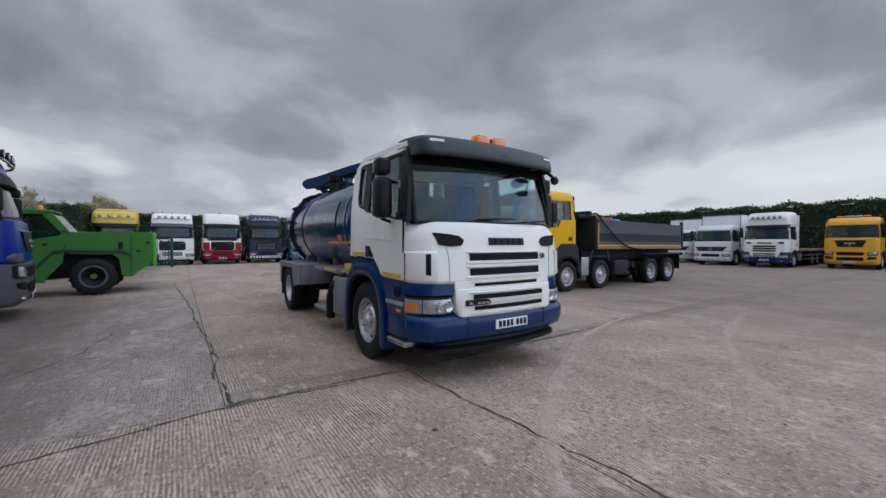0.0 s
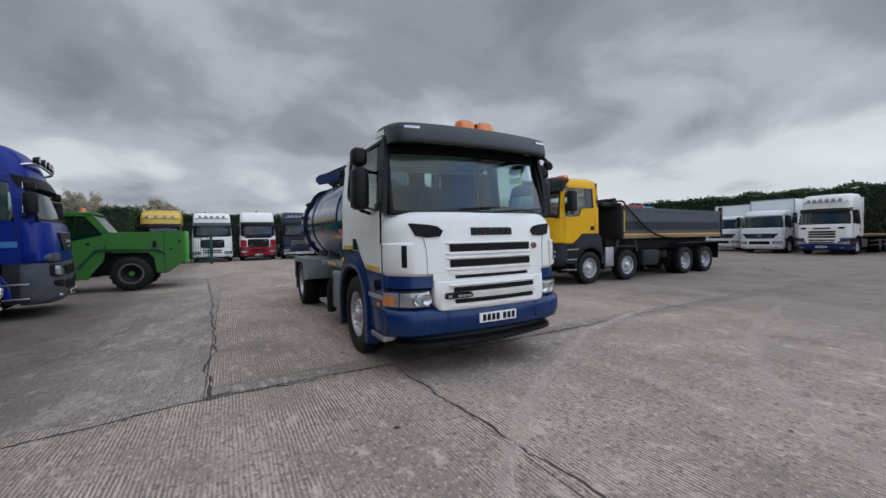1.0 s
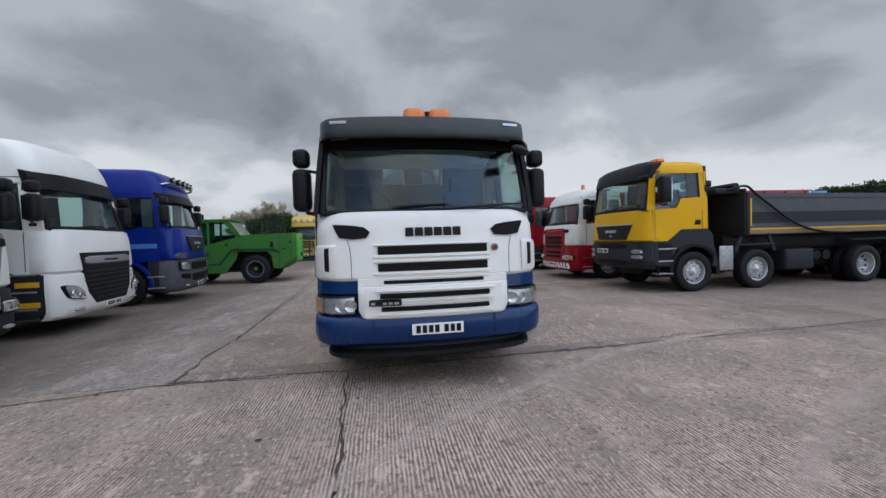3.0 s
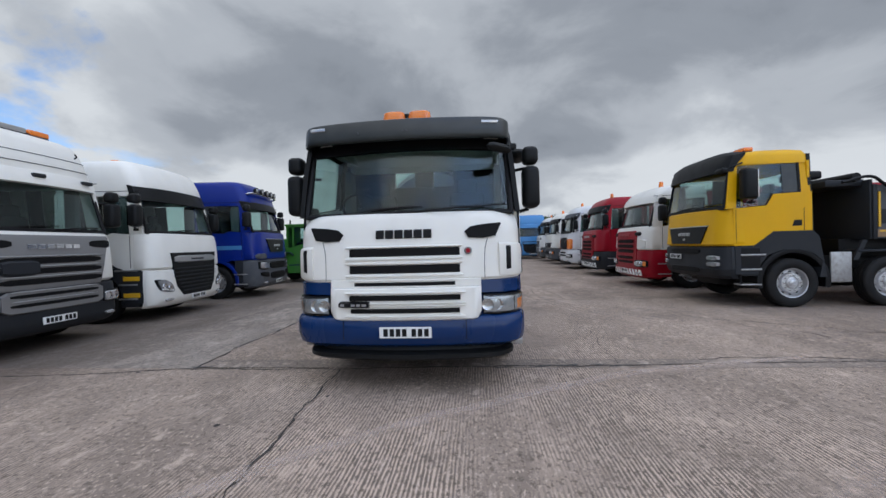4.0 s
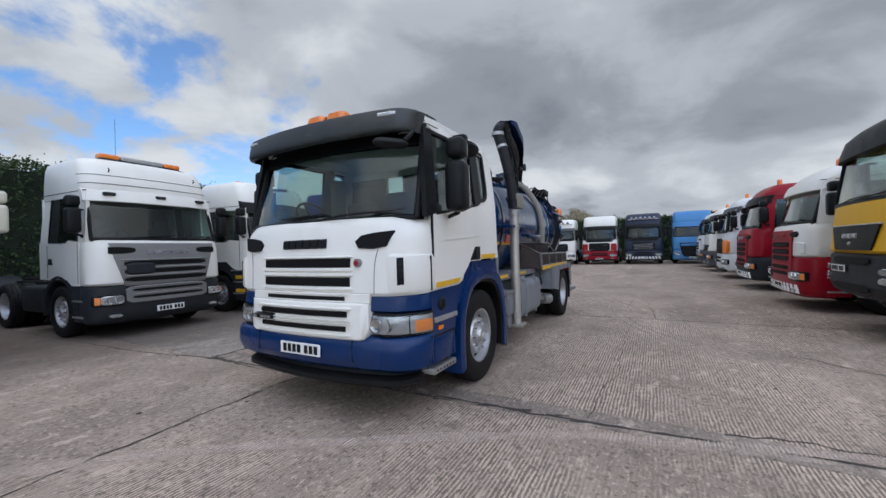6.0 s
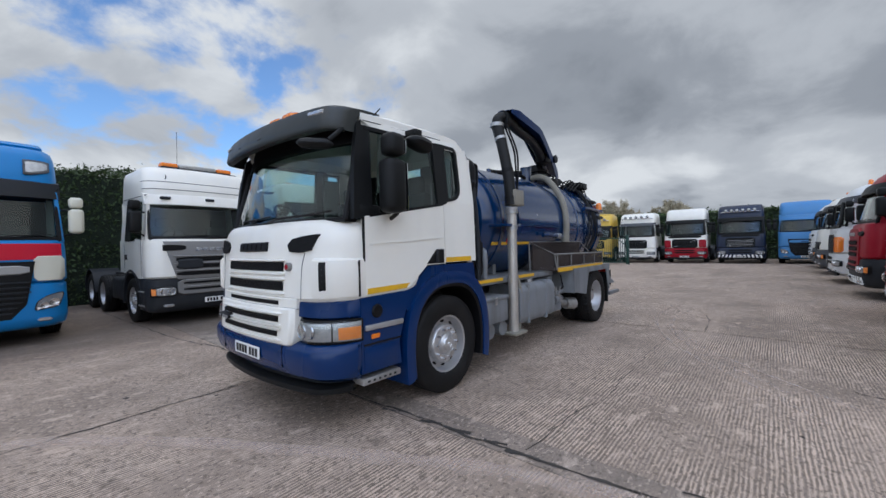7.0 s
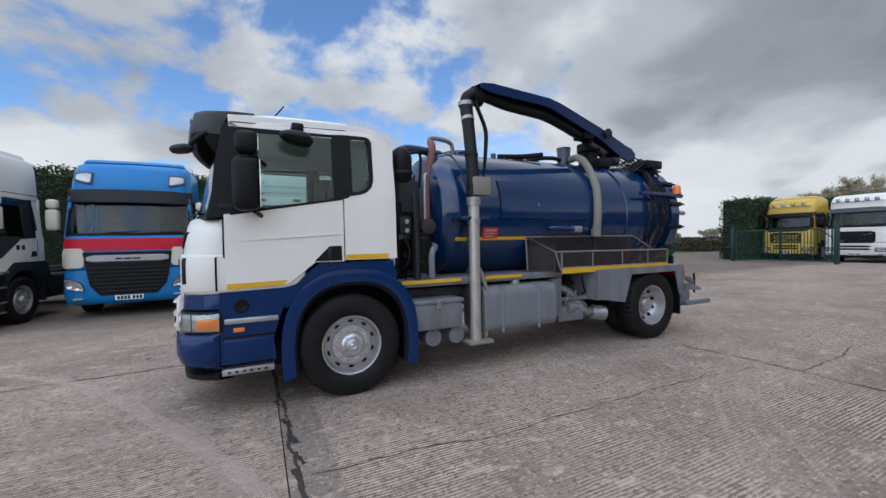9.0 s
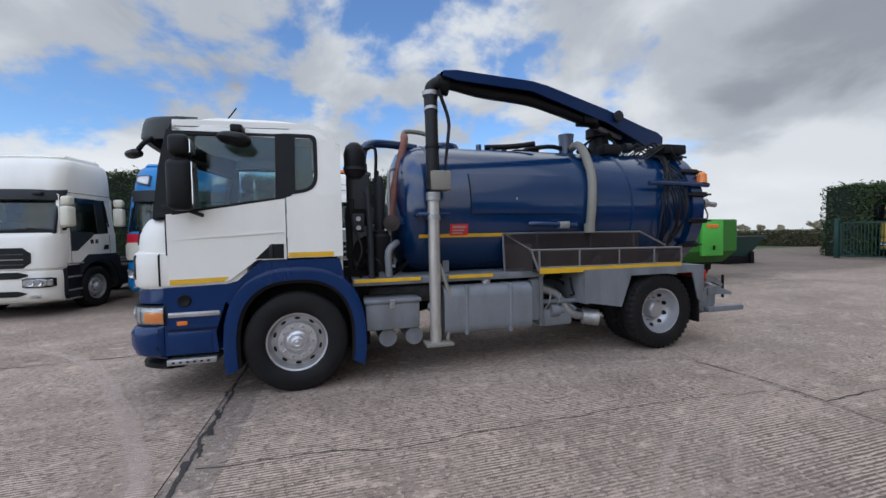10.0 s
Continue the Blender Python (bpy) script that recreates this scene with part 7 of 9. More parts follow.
def tipper_body(T, y0, y1):
    P = lambda n, b, mt, lb="", parent=None: part(n, b, mt, parent or T, lb)
    x = 1.25
    P("tipper_floor", box(B(), -x + 0.05, x - 0.05, y0, y1, 1.36, 1.46), DKGREY)
    for s in (-1, 1):
        b = B()
        prism(b, [(s * x, y0, 1.38), (s * x, y1, 1.36), (s * x, y1, 2.32), (s * x, y0, 2.40)], (-s * 0.05, 0, 0))
        w = P("tipper_side", b, MIDGREY, "grey steel tipper side wall")
        P("top_rail", prism(B(), [(s * (x + 0.02), y0, 2.32), (s * (x + 0.02), y1, 2.25), (s * (x + 0.02), y1, 2.36), (s * (x + 0.02), y0, 2.43)], (-s * 0.09, 0, 0)), MIDGREY, parent=w)
        P("dark_panel", prism(B(), [(s * (x + 0.006), y0 + 0.15, 1.66), (s * (x + 0.006), y1 - 0.15, 1.64), (s * (x + 0.006), y1 - 0.15, 1.92), (s * (x + 0.006), y0 + 0.15, 1.95)], (-s * 0.012, 0, 0)), DKGREY, parent=w)
        P("bottom_rail", prism(B(), [(s * (x + 0.02), y0, 1.40), (s * (x + 0.02), y1, 1.37), (s * (x + 0.02), y1, 1.52), (s * (x + 0.02), y0, 1.55)], (-s * 0.05, 0, 0)), WOOD, parent=w)
        P("bottom_tape", prism(B(), [(s * (x + 0.024), y0 + 0.1, 1.50), (s * (x + 0.024), y1 - 0.1, 1.475), (s * (x + 0.024), y1 - 0.1, 1.51), (s * (x + 0.024), y0 + 0.1, 1.535)], (-s * 0.01, 0, 0)), STRIPE, parent=w)
        P("front_post", box(B(), *sorted((s * (x - 0.06), s * (x + 0.03))), y0 - 0.02, y0 + 0.06, 1.36, 2.45, 0.01), DKGREY, parent=w)
        P("post_tape", box(B(), *sorted((s * (x + 0.02), s * (x + 0.036))), y0 + 0.07, y0 + 0.11, 1.6, 2.3), STRIPE, parent=w)
        P("rear_post", box(B(), *sorted((s * (x - 0.07), s * (x + 0.04))), y1 - 0.05, y1 + 0.07, 1.30, 2.52, 0.015), DKGREY, parent=w)
    hb = P("headboard", box(B(), -x, x, y0 - 0.06, y0, 1.36, 2.55, 0.01), DKGREY)
    P("headboard_canopy", box(B(), -1.1, 1.1, y0 - 0.75, y0, 2.44, 2.58, 0.03), DKGREY, parent=hb)
    P("rolled_sheet", tube(B(), [(-1.15, y0 - 0.20, 2.62), (1.15, y0 - 0.20, 2.62)], 0.09, 12), INK, "rolled black load sheet", hb)
    # dark fill added below the floor, so no light shows under it
    P("tipper_subframe", box(B(), -0.85, 0.85, y0 - 0.3, y1 - 0.3, 0.98, 1.37, 0.02), INK)
    P("tipper_light_block", box(B(), -0.6, 0.6, 4.2, 8.9, 0.45, 1.0, 0.05), INK)
    P("hydraulic_ram", cyl(B(), (0, y0 - 0.35, 0.9), (0, y0 - 0.3, 2.4), 0.13), INK)
    P("tailgate", box(B(), -x + 0.02, x - 0.02, y1, y1 + 0.05, 1.38, 2.35, 0.01), MIDGREY)
    P("sheet_arm", tube(B(), [(1.30, y0 - 0.6, 2.50), (1.32, y0 - 0.1, 2.60), (1.33, y0 + 0.25, 2.35), (1.34, y0 + 1.3, 1.66), (1.33, y0 + 2.1, 1.42), (1.31, y0 + 2.9, 1.36)], 0.03, 10), INK, "black bent sheeting arm")
    P("sheet_arm", tube(B(), [(-1.30, y0 - 0.6, 2.50), (-1.32, y0 - 0.1, 2.60), (-1.33, y0 + 0.25, 2.35), (-1.34, y0 + 1.3, 1.66), (-1.33, y0 + 2.1, 1.42), (-1.31, y0 + 2.9, 1.36)], 0.03, 10), INK)
    for s in (-1, 1):
        for k in range(3):
            P("air_tank", cyl(B(), (s * 0.6, 4.95 + 0.3 * k, 0.78), (s * 1.1, 4.95 + 0.3 * k, 0.78), 0.13), INK)
        P("rear_mudguard", box(B(), *sorted((s * 0.6, s * 1.22)), y1 - 2.9, y1 - 0.05, 1.14, 1.18, 0.01), DKGREY)
        P("mud_flap", box(B(), *sorted((s * 0.6, s * 1.2)), y1 - 0.1, y1 - 0.07, 0.5, 1.16), HOSE)
        P("front_mudguard", box(B(), *sorted((s * 0.75, s * 1.22)), 2.72, 3.82, 1.10, 1.15, 0.02), DKGREY)
        P("guard_plate", box(B(), *sorted((s * 1.18, s * 1.23)), 2.18, 2.58, 0.50, 1.12, 0.05, 3), GALV, "chequered metal step plate")
        b = B()
        prism(b, [(s * 1.2, 2.8, 1.35), (s * 1.2, 2.9, 1.35), (s * 1.2, 2.72, 0.95), (s * 1.2, 2.62, 0.95)], (-s * 0.05, 0, 0))
        P("body_bracket", b, DKGREY)
        b = B()
        prism(b, [(s * 1.2, 3.62, 1.35), (s * 1.2, 3.72, 1.35), (s * 1.2, 3.88, 0.95), (s * 1.2, 3.78, 0.95)], (-s * 0.05, 0, 0))
        P("body_bracket", b, DKGREY)


def ground_z(x, y):
    t = min(1.0, max(0.0, (y - 14.0) / 18.0))
    return 0.05 * t * t * (3 - 2 * t)


def at(x, y, rz):
    return pose(x, y, ground_z(x, y), 0, 0, rz)


def parked_lorries():
    L, R = 90, -90
    lorry("tractor_unit", at(-2.35, 1.66, L), "light blue tractor unit with red front band", SKYBLUE, top=3.58, zt=2.72, zb=1.84, visor=DKGREY, style="daf", bars=PALEINK, band=BRIGHTRED, mirrors=CREAM, corner=CREAM, horn=True, roof_cap=True, roof_lamps=True, nose=SKYBLUE, low_top=1.10, door=CREAM)
    lorry("tractor_unit", at(-2.30, 5.32, L + 2.5), "white tractor unit with grey front grille", WHITE, low=DKGREY, top=3.50, zt=2.72, zb=1.86, visor=WHITE, style="slats", bars=SILVER, roof_cap=False, beacon="bar", wheels=(1.42, 4.2, 5.55), visor_lamps=3, badge=CHROME, gw=0.94)
    lorry("tractor_unit", at(-2.50, 8.62, L + 5.5), "white tractor unit with black grille and visor", WHITE, top=3.50, zt=2.72, zb=1.90, visor=BLACK, style="daf", bars=PALEINK, beacon="small", low_top=1.12, step=DKGREY, fender=DKGREY, tape=True)
    lorry("tractor_unit", at(-2.45, 12.35, L + 8), "royal blue tractor unit with roof spotlights", MANBLUE, low=MIDGREY, top=3.62, zt=2.86, zb=2.04, corner=MIDGREY, low_top=1.17, visor=BLACK, style="man", lamps=5, stripe=SOFTBLUE, arch=MANBLUE)
    lorry("tractor_unit", at(-1.35, -1.58, L - 7), "white high-roof tractor unit with black grille", WHITE, top=3.55, zt=2.66, zb=1.82, visor=DKGREY, style="iveco", fender=DKGREY, fz=1.30, mirrors=CREAM, lamps=0, wheels=(1.42, 5.0), visor_lamps=2, length=2.08, roof_cap=True)
    t = lorry("tipper_lorry", at(9.22, 9.50, R), "yellow four-axle tipper lorry with grey body", YELLOW, low=DKGREY, top=3.28, zt=2.97, zb=2.08, sill=2.36, fz=1.57, length=1.84, visor=BLACK, style="man", grille=BLACK, beacon="bar", back="tipper", wheels=(1.48, 3.31, 6.70, 8.08), arch=INK, low_top=1.29, win_len=0.58, step=DKGREY, fender=DKGREY, big_visor=True, lamp_z=0.86, plate_z=1.04, plate_x=-0.35, sleeper=False, bz=0.60, pf=-0.22, bow=0.06, rake=0.15, mirror_y=0.64, mirror_h=0.62, mirror_x=0.12, mirror_z=0.46, mirror_deep=0.22, upper_mirror=False, foot=0.66)
    tipper_body(t, 2.95, 9.08)
    for s in (-1, 1):
        b = B()
        side_panel(b, [(1.80, 1.40), (1.87, 1.40), (1.87, 3.14), (1.80, 3.14)], s, lambda z: 1.24 - 0.07 * max(0.0, z - 2.08) / 0.89, 0.10)
        part("cab_back_seal", b, BLACK, t)
    fm = part("front_mirror", box(B(), 0.92, 1.20, 0.16, 0.30, 2.80, 2.92, 0.05, 3), BLACK, t)
    part("mirror_arm", tube(B(), [(1.18, 0.26, 2.88), (1.22, 0.40, 2.95), (1.18, 0.56, 3.0)], 0.02, 6), BLACK, fm)
    part("roof_horn", box(B(), 0.15, 0.75, 1.98, 2.45, 2.66, 2.84, 0.05, 3), INK, t, "black air filter housing")
    w = lorry("rigid_lorry", at(9.1, 12.9, R), "white over red lorry with chevron bumper", WHITE, low=RED, nose=WHITE, top=3.05, zt=2.66, zb=1.86, length=1.9, visor=WHITE, style="slats", bars=RED, beacon="one", back="box", body_mat=(RED, 2.88), bed_len=7.3, wheels=(1.42, 5.6, 9.3), chevron=True, low_top=1.15, arch=RED, step=RED, badge=RED, sleeper=False, mirror_y=0.6)
    part("tail_unit", box(B(), -1.2, 1.2, 9.4, 10.2, 1.05, 2.84, 0.03), SOFTBLUE, w, "blue steel unit on the lorry's tail")
    for k in range(9):
        part("body_rib", box(B(), 1.26, 1.30, 2.3 + 0.85 * k, 2.38 + 0.85 * k, 1.1, 2.84, 0.008, 1), RED, w)
    part("bonnet_panel", slant(B(), 1, 0.82, 1.16, (1.20, 1.50), (1.22, 1.46), lambda x, z: 0.04 + 0.09 * (x / 1.24) ** 2 + 0.16 * (1 - math.sqrt(max(0, 1 - min(1, max(0, (abs(x) - 0.94) / 0.3)) ** 2))), 0.03, 0.06), WHITE, w)
    lorry("rigid_lorry", at(9.0, 17.0, R), "dark red lorry with black grille", RED, low=DKGREY, top=3.20, zt=2.75, zb=1.90, length=1.9, visor=BLACK, style="slats", bars=RED, beacon="one", back="box", body_mat=(RED, 3.0), wheels=(1.42, 5.2), badge=PALEINK, chevron=True)
    lorry("rigid_lorry", at(8.9, 21.2, R), "white lorry with grey visor and orange corner", WHITE2, top=3.22, zt=2.75, zb=1.9, length=1.9, visor=MIDGREY, style="volvo", bars=DKGREY, grille=WHITE2, corner=ORANGE, beacon="one", back="box", body_mat=(WHITE2, 3.2), wheels=(1.42, 5.2))
    lorry("rigid_lorry", at(8.8, 25.3, R), "white lorry with dark grille", WHITE, low=MIDGREY, top=3.15, zt=2.70, zb=1.88, length=1.9, visor=BLACK, style="star", beacon="one", back="flat", body_mat=(BRIGHTRED, 3.0), wheels=(1.42, 5.2))
    lorry("rigid_lorry", at(8.8, 29.2, R), "white lorry with grey bumper", WHITE2, low=MIDGREY, top=3.15, zt=2.70, zb=1.88, length=1.9, visor=BLACK, style="slats", bars=WHITE2, beacon="one", back="box", body_mat=(WHITE2, 3.1), wheels=(1.42, 5.2))
    g = "tractor units along the hedge"
    lorry("tractor_unit", at(-3.2, 32.4, 0), "yellow tractor unit behind the gate", PALEYELLOW, top=3.62, zt=2.66, visor=BLACK, style="volvo", grille=BLACK, bars=PALEYELLOW, lower_grille=BLACK, lamps=4, roof_cap=True, group=g, wheels=(1.42, 5.0))
    lorry("tractor_unit", at(-0.13, 32.0, 0), "white tractor unit with a row of roof lamps", WHITE, top=3.55, zt=2.72, visor=MIDGREY, style="volvo", grille=WHITE, bars=DKGREY, lamps=5, group=g)
    lorry("tractor_unit", at(2.85, 32.2, 0), "white tractor unit with red lower front", WHITE, low=RED, top=3.66, zt=2.78, visor=BLACK, style="volvo", grille=BLACK, bars=GRILLE, lower_grille=BLACK, group=g, corner=RED)
    lorry("tractor_unit", at(5.8, 32.4, 0), "dark blue tractor unit with silver grille", DARKBLUE, top=3.70, zt=2.78, visor=BLACK, style="volvo", grille=BLACK, bars=GALV, lower_grille=BLACK, lamps=6, chevron=True, group=g)
    lorry("tractor_unit", at(8.85, 32.4, 0), "faded blue high-roof tractor unit", SOFTBLUE, top=3.70, zt=2.7, visor=SOFTBLUE, style="daf", bars=SOFTBLUE, group=g)
    # the far side of the yard
    lorry("box_lorry", at(35.0, 16.2, R), "white box lorry parked by the hedge", WHITE2, top=2.75, zt=2.5, zb=1.75, length=1.7, visor=None, style="star", back="box", body_mat=(WHITE2, 3.65), wheels=(1.3, 5.0), bed_len=7)
    lorry("box_lorry", at(32.8, 12.75, R), "white box lorry with grey grille", WHITE2, low=WHITE2, top=2.95, zt=2.55, zb=1.75, length=1.7, visor=None, style="star", back="box", body_mat=(WHITE2, 3.72), wheels=(1.3, 5.0), bed_len=7)
    lorry("flatbed_lorry", at(32.6, 9.5, R), "white flatbed lorry with blue bumper", WHITE, low=BLUE, top=3.70, zt=2.72, visor=BLACK, style="slats", bars=WHITE, badge=INK, lamps=6, back="flat", body_mat=(WHITE2, 3.5), wheels=(1.42, 5.6, 6.9), bed_len=7.5)
    lorry("rigid_lorry", at(34.8, 5.85, R), "amber yellow lorry by the hedge", AMBERPAINT, top=3.25, zt=2.88, zb=1.98, length=1.9, visor=AMBERPAINT, style="man", beacon="bar", back="flat", body_mat=(DKGREY, 2.8), wheels=(1.42, 5.0))


parked_lorries()


# ---- ground ----
def concrete(name, base, tint, ridge=1.0, scrape=0.0):
    """Brushed yard concrete: grooves, patchy laitance, stains, pale scuffs."""
    m = bpy.data.materials.new(name)
    m.use_nodes = True
    nt = m.node_tree
    b = nt.nodes["Principled BSDF"]
    co = nt.nodes.new("ShaderNodeTexCoord")

    def tex(sc, detail=4, stretch=(1, 1, 1), rough=0.55, dist=0.0):
        mp = nt.nodes.new("ShaderNodeMapping")
        mp.inputs["Scale"].default_value = stretch
        nt.links.new(co.outputs["Object"], mp.inputs[0])
        n = nt.nodes.new("ShaderNodeTexNoise")
        n.inputs["Scale"].default_value, n.inputs["Detail"].default_value, n.inputs["Roughness"].default_value, n.inputs["Distortion"].default_value = sc, detail, rough, dist
        nt.links.new(mp.outputs[0], n.inputs["Vector"])
        return n.outputs[0]

    def rng(src, a, bb, c=0.0, d=1.0):
        n = nt.nodes.new("ShaderNodeMapRange")
        for k, v in zip(("From Min", "From Max", "To Min", "To Max"), (a, bb, c, d)):
            n.inputs[k].default_value = v
        nt.links.new(src, n.inputs[0])
        return n.outputs[0]

    def mix(f, a, bb, mode="MIX"):
        n = nt.nodes.new("ShaderNodeMix")
        n.data_type, n.blend_type = "RGBA", mode
        if isinstance(f, float):
            n.inputs[0].default_value = f
        else:
            nt.links.new(f, n.inputs[0])
        for i, v in ((6, a), (7, bb)):
            if isinstance(v, tuple):
                n.inputs[i].default_value = (*v, 1)
            else:
                nt.links.new(v, n.inputs[i])
        return n.outputs[2]

    def mul(a, bb):
        n = nt.nodes.new("ShaderNodeMath")
        n.operation = "MULTIPLY"
        nt.links.new(a, n.inputs[0])
        if isinstance(bb, float):
            n.inputs[1].default_value = bb
        else:
            nt.links.new(bb, n.inputs[1])
        return n.outputs[0]

    def wave(period, dist, detail, dscale):
        n = nt.nodes.new("ShaderNodeTexWave")
        n.wave_type, n.bands_direction = "BANDS", "X"
        n.inputs["Scale"].default_value = 0.314 / period
        n.inputs["Distortion"].default_value, n.inputs["Detail"].default_value, n.inputs["Detail Scale"].default_value = dist, detail, dscale
        mp = nt.nodes.new("ShaderNodeMapping")
        mp.inputs["Scale"].default_value = (1, 0.16, 1)
        nt.links.new(co.outputs["Object"], mp.inputs[0])
        nt.links.new(mp.outputs[0], n.inputs["Vector"])
        return n.outputs["Fac"]

    dark = tuple(c * 0.34 for c in base)
    pale = tuple(min(1, c * 2.45) for c in base)
    col = mix(rng(tex(0.30, 6), 0.3, 0.7), tuple(c * 0.80 for c in base), tint)
    col = mix(rng(tex(0.9, 8, rough=0.65), 0.45, 0.8, 0, 0.5), col, dark)
    # pale worn lanes along the bays
    col = mix(rng(tex(1.1, 8, (1, 0.22, 1), 0.68), 0.50, 0.72, 0, 0.50), col, pale)
    if scrape:
        # skin scraped pale in ragged sweeps
        col = mix(rng(tex(1.5, 9, (1, 0.55, 1), 0.74, 0.5), 0.50, 0.62, 0, scrape), col, pale)
    # ridges left by the brush, worn off in patches
    groove = wave(0.030, 4.0, 4.0, 1.6)
    wear = rng(tex(0.62, 7, rough=0.62), 0.40, 0.58)
    broken = nt.nodes.new("ShaderNodeMath")
    broken.operation = "MULTIPLY_ADD"
    nt.links.new(tex(26, 5, (1, 0.30, 1), 0.7), broken.inputs[0])
    broken.inputs[1].default_value = 1.5
    nt.links.new(groove, broken.inputs[2])
    ridge_n = mul(rng(broken.outputs[0], 1.26, 1.48), wear)
    col = mix(mul(ridge_n, 0.88 * ridge), col, pale)
    lowside = mul(rng(broken.outputs[0], 1.15, 0.85), wear)
    col = mix(mul(lowside, 0.65 * ridge), col, dark)
    # pitted, scabbed skin
    pits = tex(24, 6, (1, 0.75, 1), 0.72)
    col = mix(rng(pits, 0.53, 0.60, 0, 0.75), col, dark)
    col = mix(rng(tex(31, 6, (1, 0.6, 1), 0.7), 0.55, 0.63, 0, 0.7), col, pale)
    # scabs of scraped skin a hand across
    col = mix(rng(tex(5.5, 7, (1, 0.5, 1), 0.7), 0.56, 0.64, 0, 0.55), col, pale)
    col = mix(rng(tex(4.2, 7, (0.7, 1, 1), 0.7, 0.4), 0.58, 0.68, 0, 0.5), col, dark)
    grit = tex(150, 4)
    col = mix(rng(grit, 0.35, 0.7, 0, 0.45), col, dark)
    # oil and mud where lorries stand, along the west side
    sx = nt.nodes.new("ShaderNodeSeparateXYZ")
    nt.links.new(co.outputs["Object"], sx.inputs[0])
    ad = nt.nodes.new("ShaderNodeMath")
    ad.operation = "ADD"
    nt.links.new(sx.outputs[0], ad.inputs[0])
    nt.links.new(mul(tex(0.45, 6, rough=0.6), 3.0), ad.inputs[1])
    col = mix(rng(ad.outputs[0], 1.15, -0.15, 0, 0.60), col, (0.085, 0.063, 0.047))
    se = nt.nodes.new("ShaderNodeMath")
    se.operation = "ADD"
    nt.links.new(sx.outputs[0], se.inputs[0])
    nt.links.new(mul(tex(0.33, 6, rough=0.62), 6.0), se.inputs[1])
    col = mix(rng(se.outputs[0], 10.5, 15.0, 0, 0.48), col, (0.105, 0.082, 0.066))
    g = ridge_n
    nt.links.new(col, b.inputs["Base Color"])
    nt.links.new(rng(tex(1.1, 5), 0.3, 0.7, 0.72, 0.93), b.inputs["Roughness"])
    b.inputs["Specular IOR Level"].default_value = 0.35
    h = nt.nodes.new("ShaderNodeMath")
    h.operation = "ADD"
    nt.links.new(mul(g, 1.0 * ridge), h.inputs[0])
    nt.links.new(mul(pits, 0.8), h.inputs[1])
    bp = nt.nodes.new("ShaderNodeBump")
    bp.inputs["Strength"].default_value, bp.inputs["Distance"].default_value = 0.8, 0.006
    nt.links.new(h.outputs[0], bp.inputs["Height"])
    nt.links.new(bp.outputs[0], b.inputs["Normal"])
    return m


CONC = concrete("brushed pinkish concrete", (0.313, 0.243, 0.194), (0.396, 0.311, 0.250))
CONC2 = concrete("worn grey concrete", (0.250, 0.208, 0.176), (0.348, 0.295, 0.253), 0.34, 0.55)
TROWEL = concrete("trowelled concrete margin", (0.281, 0.225, 0.185), (0.328, 0.266, 0.222), 0.12)
GRASS = material("rough grass", (0.055, 0.085, 0.022), 0.9, vary=0.35, scale=0.5, grain=20, bump=0.4)
CRACKMAT = material("crack filling", (0.050, 0.043, 0.038), 0.95, vary=0.4, scale=5, grain=60, bump=0.3)
WETMAT = material("damp patch", (0.042, 0.037, 0.034), 0.55, vary=0.3, scale=6)


def scuff_material(name, cover):
    """Pale rubbed concrete, broken up so that the ground shows through."""
    m = material(name, (0.66, 0.535, 0.455), 0.9, vary=0.2, scale=4, grain=40)
    nt = m.node_tree
    b, out = nt.nodes["Principled BSDF"], nt.nodes["Material Output"]
    co, n, mr = nt.nodes.new("ShaderNodeTexCoord"), nt.nodes.new("ShaderNodeTexNoise"), nt.nodes.new("ShaderNodeMapRange")
    n.inputs["Scale"].default_value, n.inputs["Detail"].default_value, n.inputs["Roughness"].default_value = 2.5, 9, 0.72
    mr.inputs["From Min"].default_value, mr.inputs["From Max"].default_value, mr.inputs["To Max"].default_value = 0.28, 0.66, cover
    nt.links.new(co.outputs["Object"], n.inputs["Vector"])
    nt.links.new(n.outputs[0], mr.inputs[0])
    tr, mx = nt.nodes.new("ShaderNodeBsdfTransparent"), nt.nodes.new("ShaderNodeMixShader")
    # rubbed ridges: the pale shows on the brush ridges more than between them
    wv, mp, w2, mm = nt.nodes.new("ShaderNodeTexWave"), nt.nodes.new("ShaderNodeMapping"), nt.nodes.new("ShaderNodeMapRange"), nt.nodes.new("ShaderNodeMath")
    wv.wave_type, wv.bands_direction = "BANDS", "X"
    for k, v in (("Scale", 0.314 / 0.030), ("Distortion", 4.0), ("Detail", 4.0), ("Detail Scale", 1.6)):
        wv.inputs[k].default_value = v
    mp.inputs["Scale"].default_value = (1, 0.16, 1)
    nt.links.new(co.outputs["Object"], mp.inputs[0])
    nt.links.new(mp.outputs[0], wv.inputs["Vector"])
    w2.inputs["From Min"].default_value, w2.inputs["From Max"].default_value, w2.inputs["To Min"].default_value = 0.35, 0.75, 0.40
    nt.links.new(wv.outputs["Fac"], w2.inputs[0])
    mm.operation = "MULTIPLY"
    nt.links.new(mr.outputs[0], mm.inputs[0])
    nt.links.new(w2.outputs[0], mm.inputs[1])
    nt.links.new(mm.outputs[0], mx.inputs[0])
    nt.links.new(tr.outputs[0], mx.inputs[1])
    nt.links.new(b.outputs[0], mx.inputs[2])
    nt.links.new(mx.outputs[0], out.inputs[0])
    return m


CHALK = scuff_material("pale tyre scuff", 0.62)
FAINT = scuff_material("faint tyre scuff", 0.34)


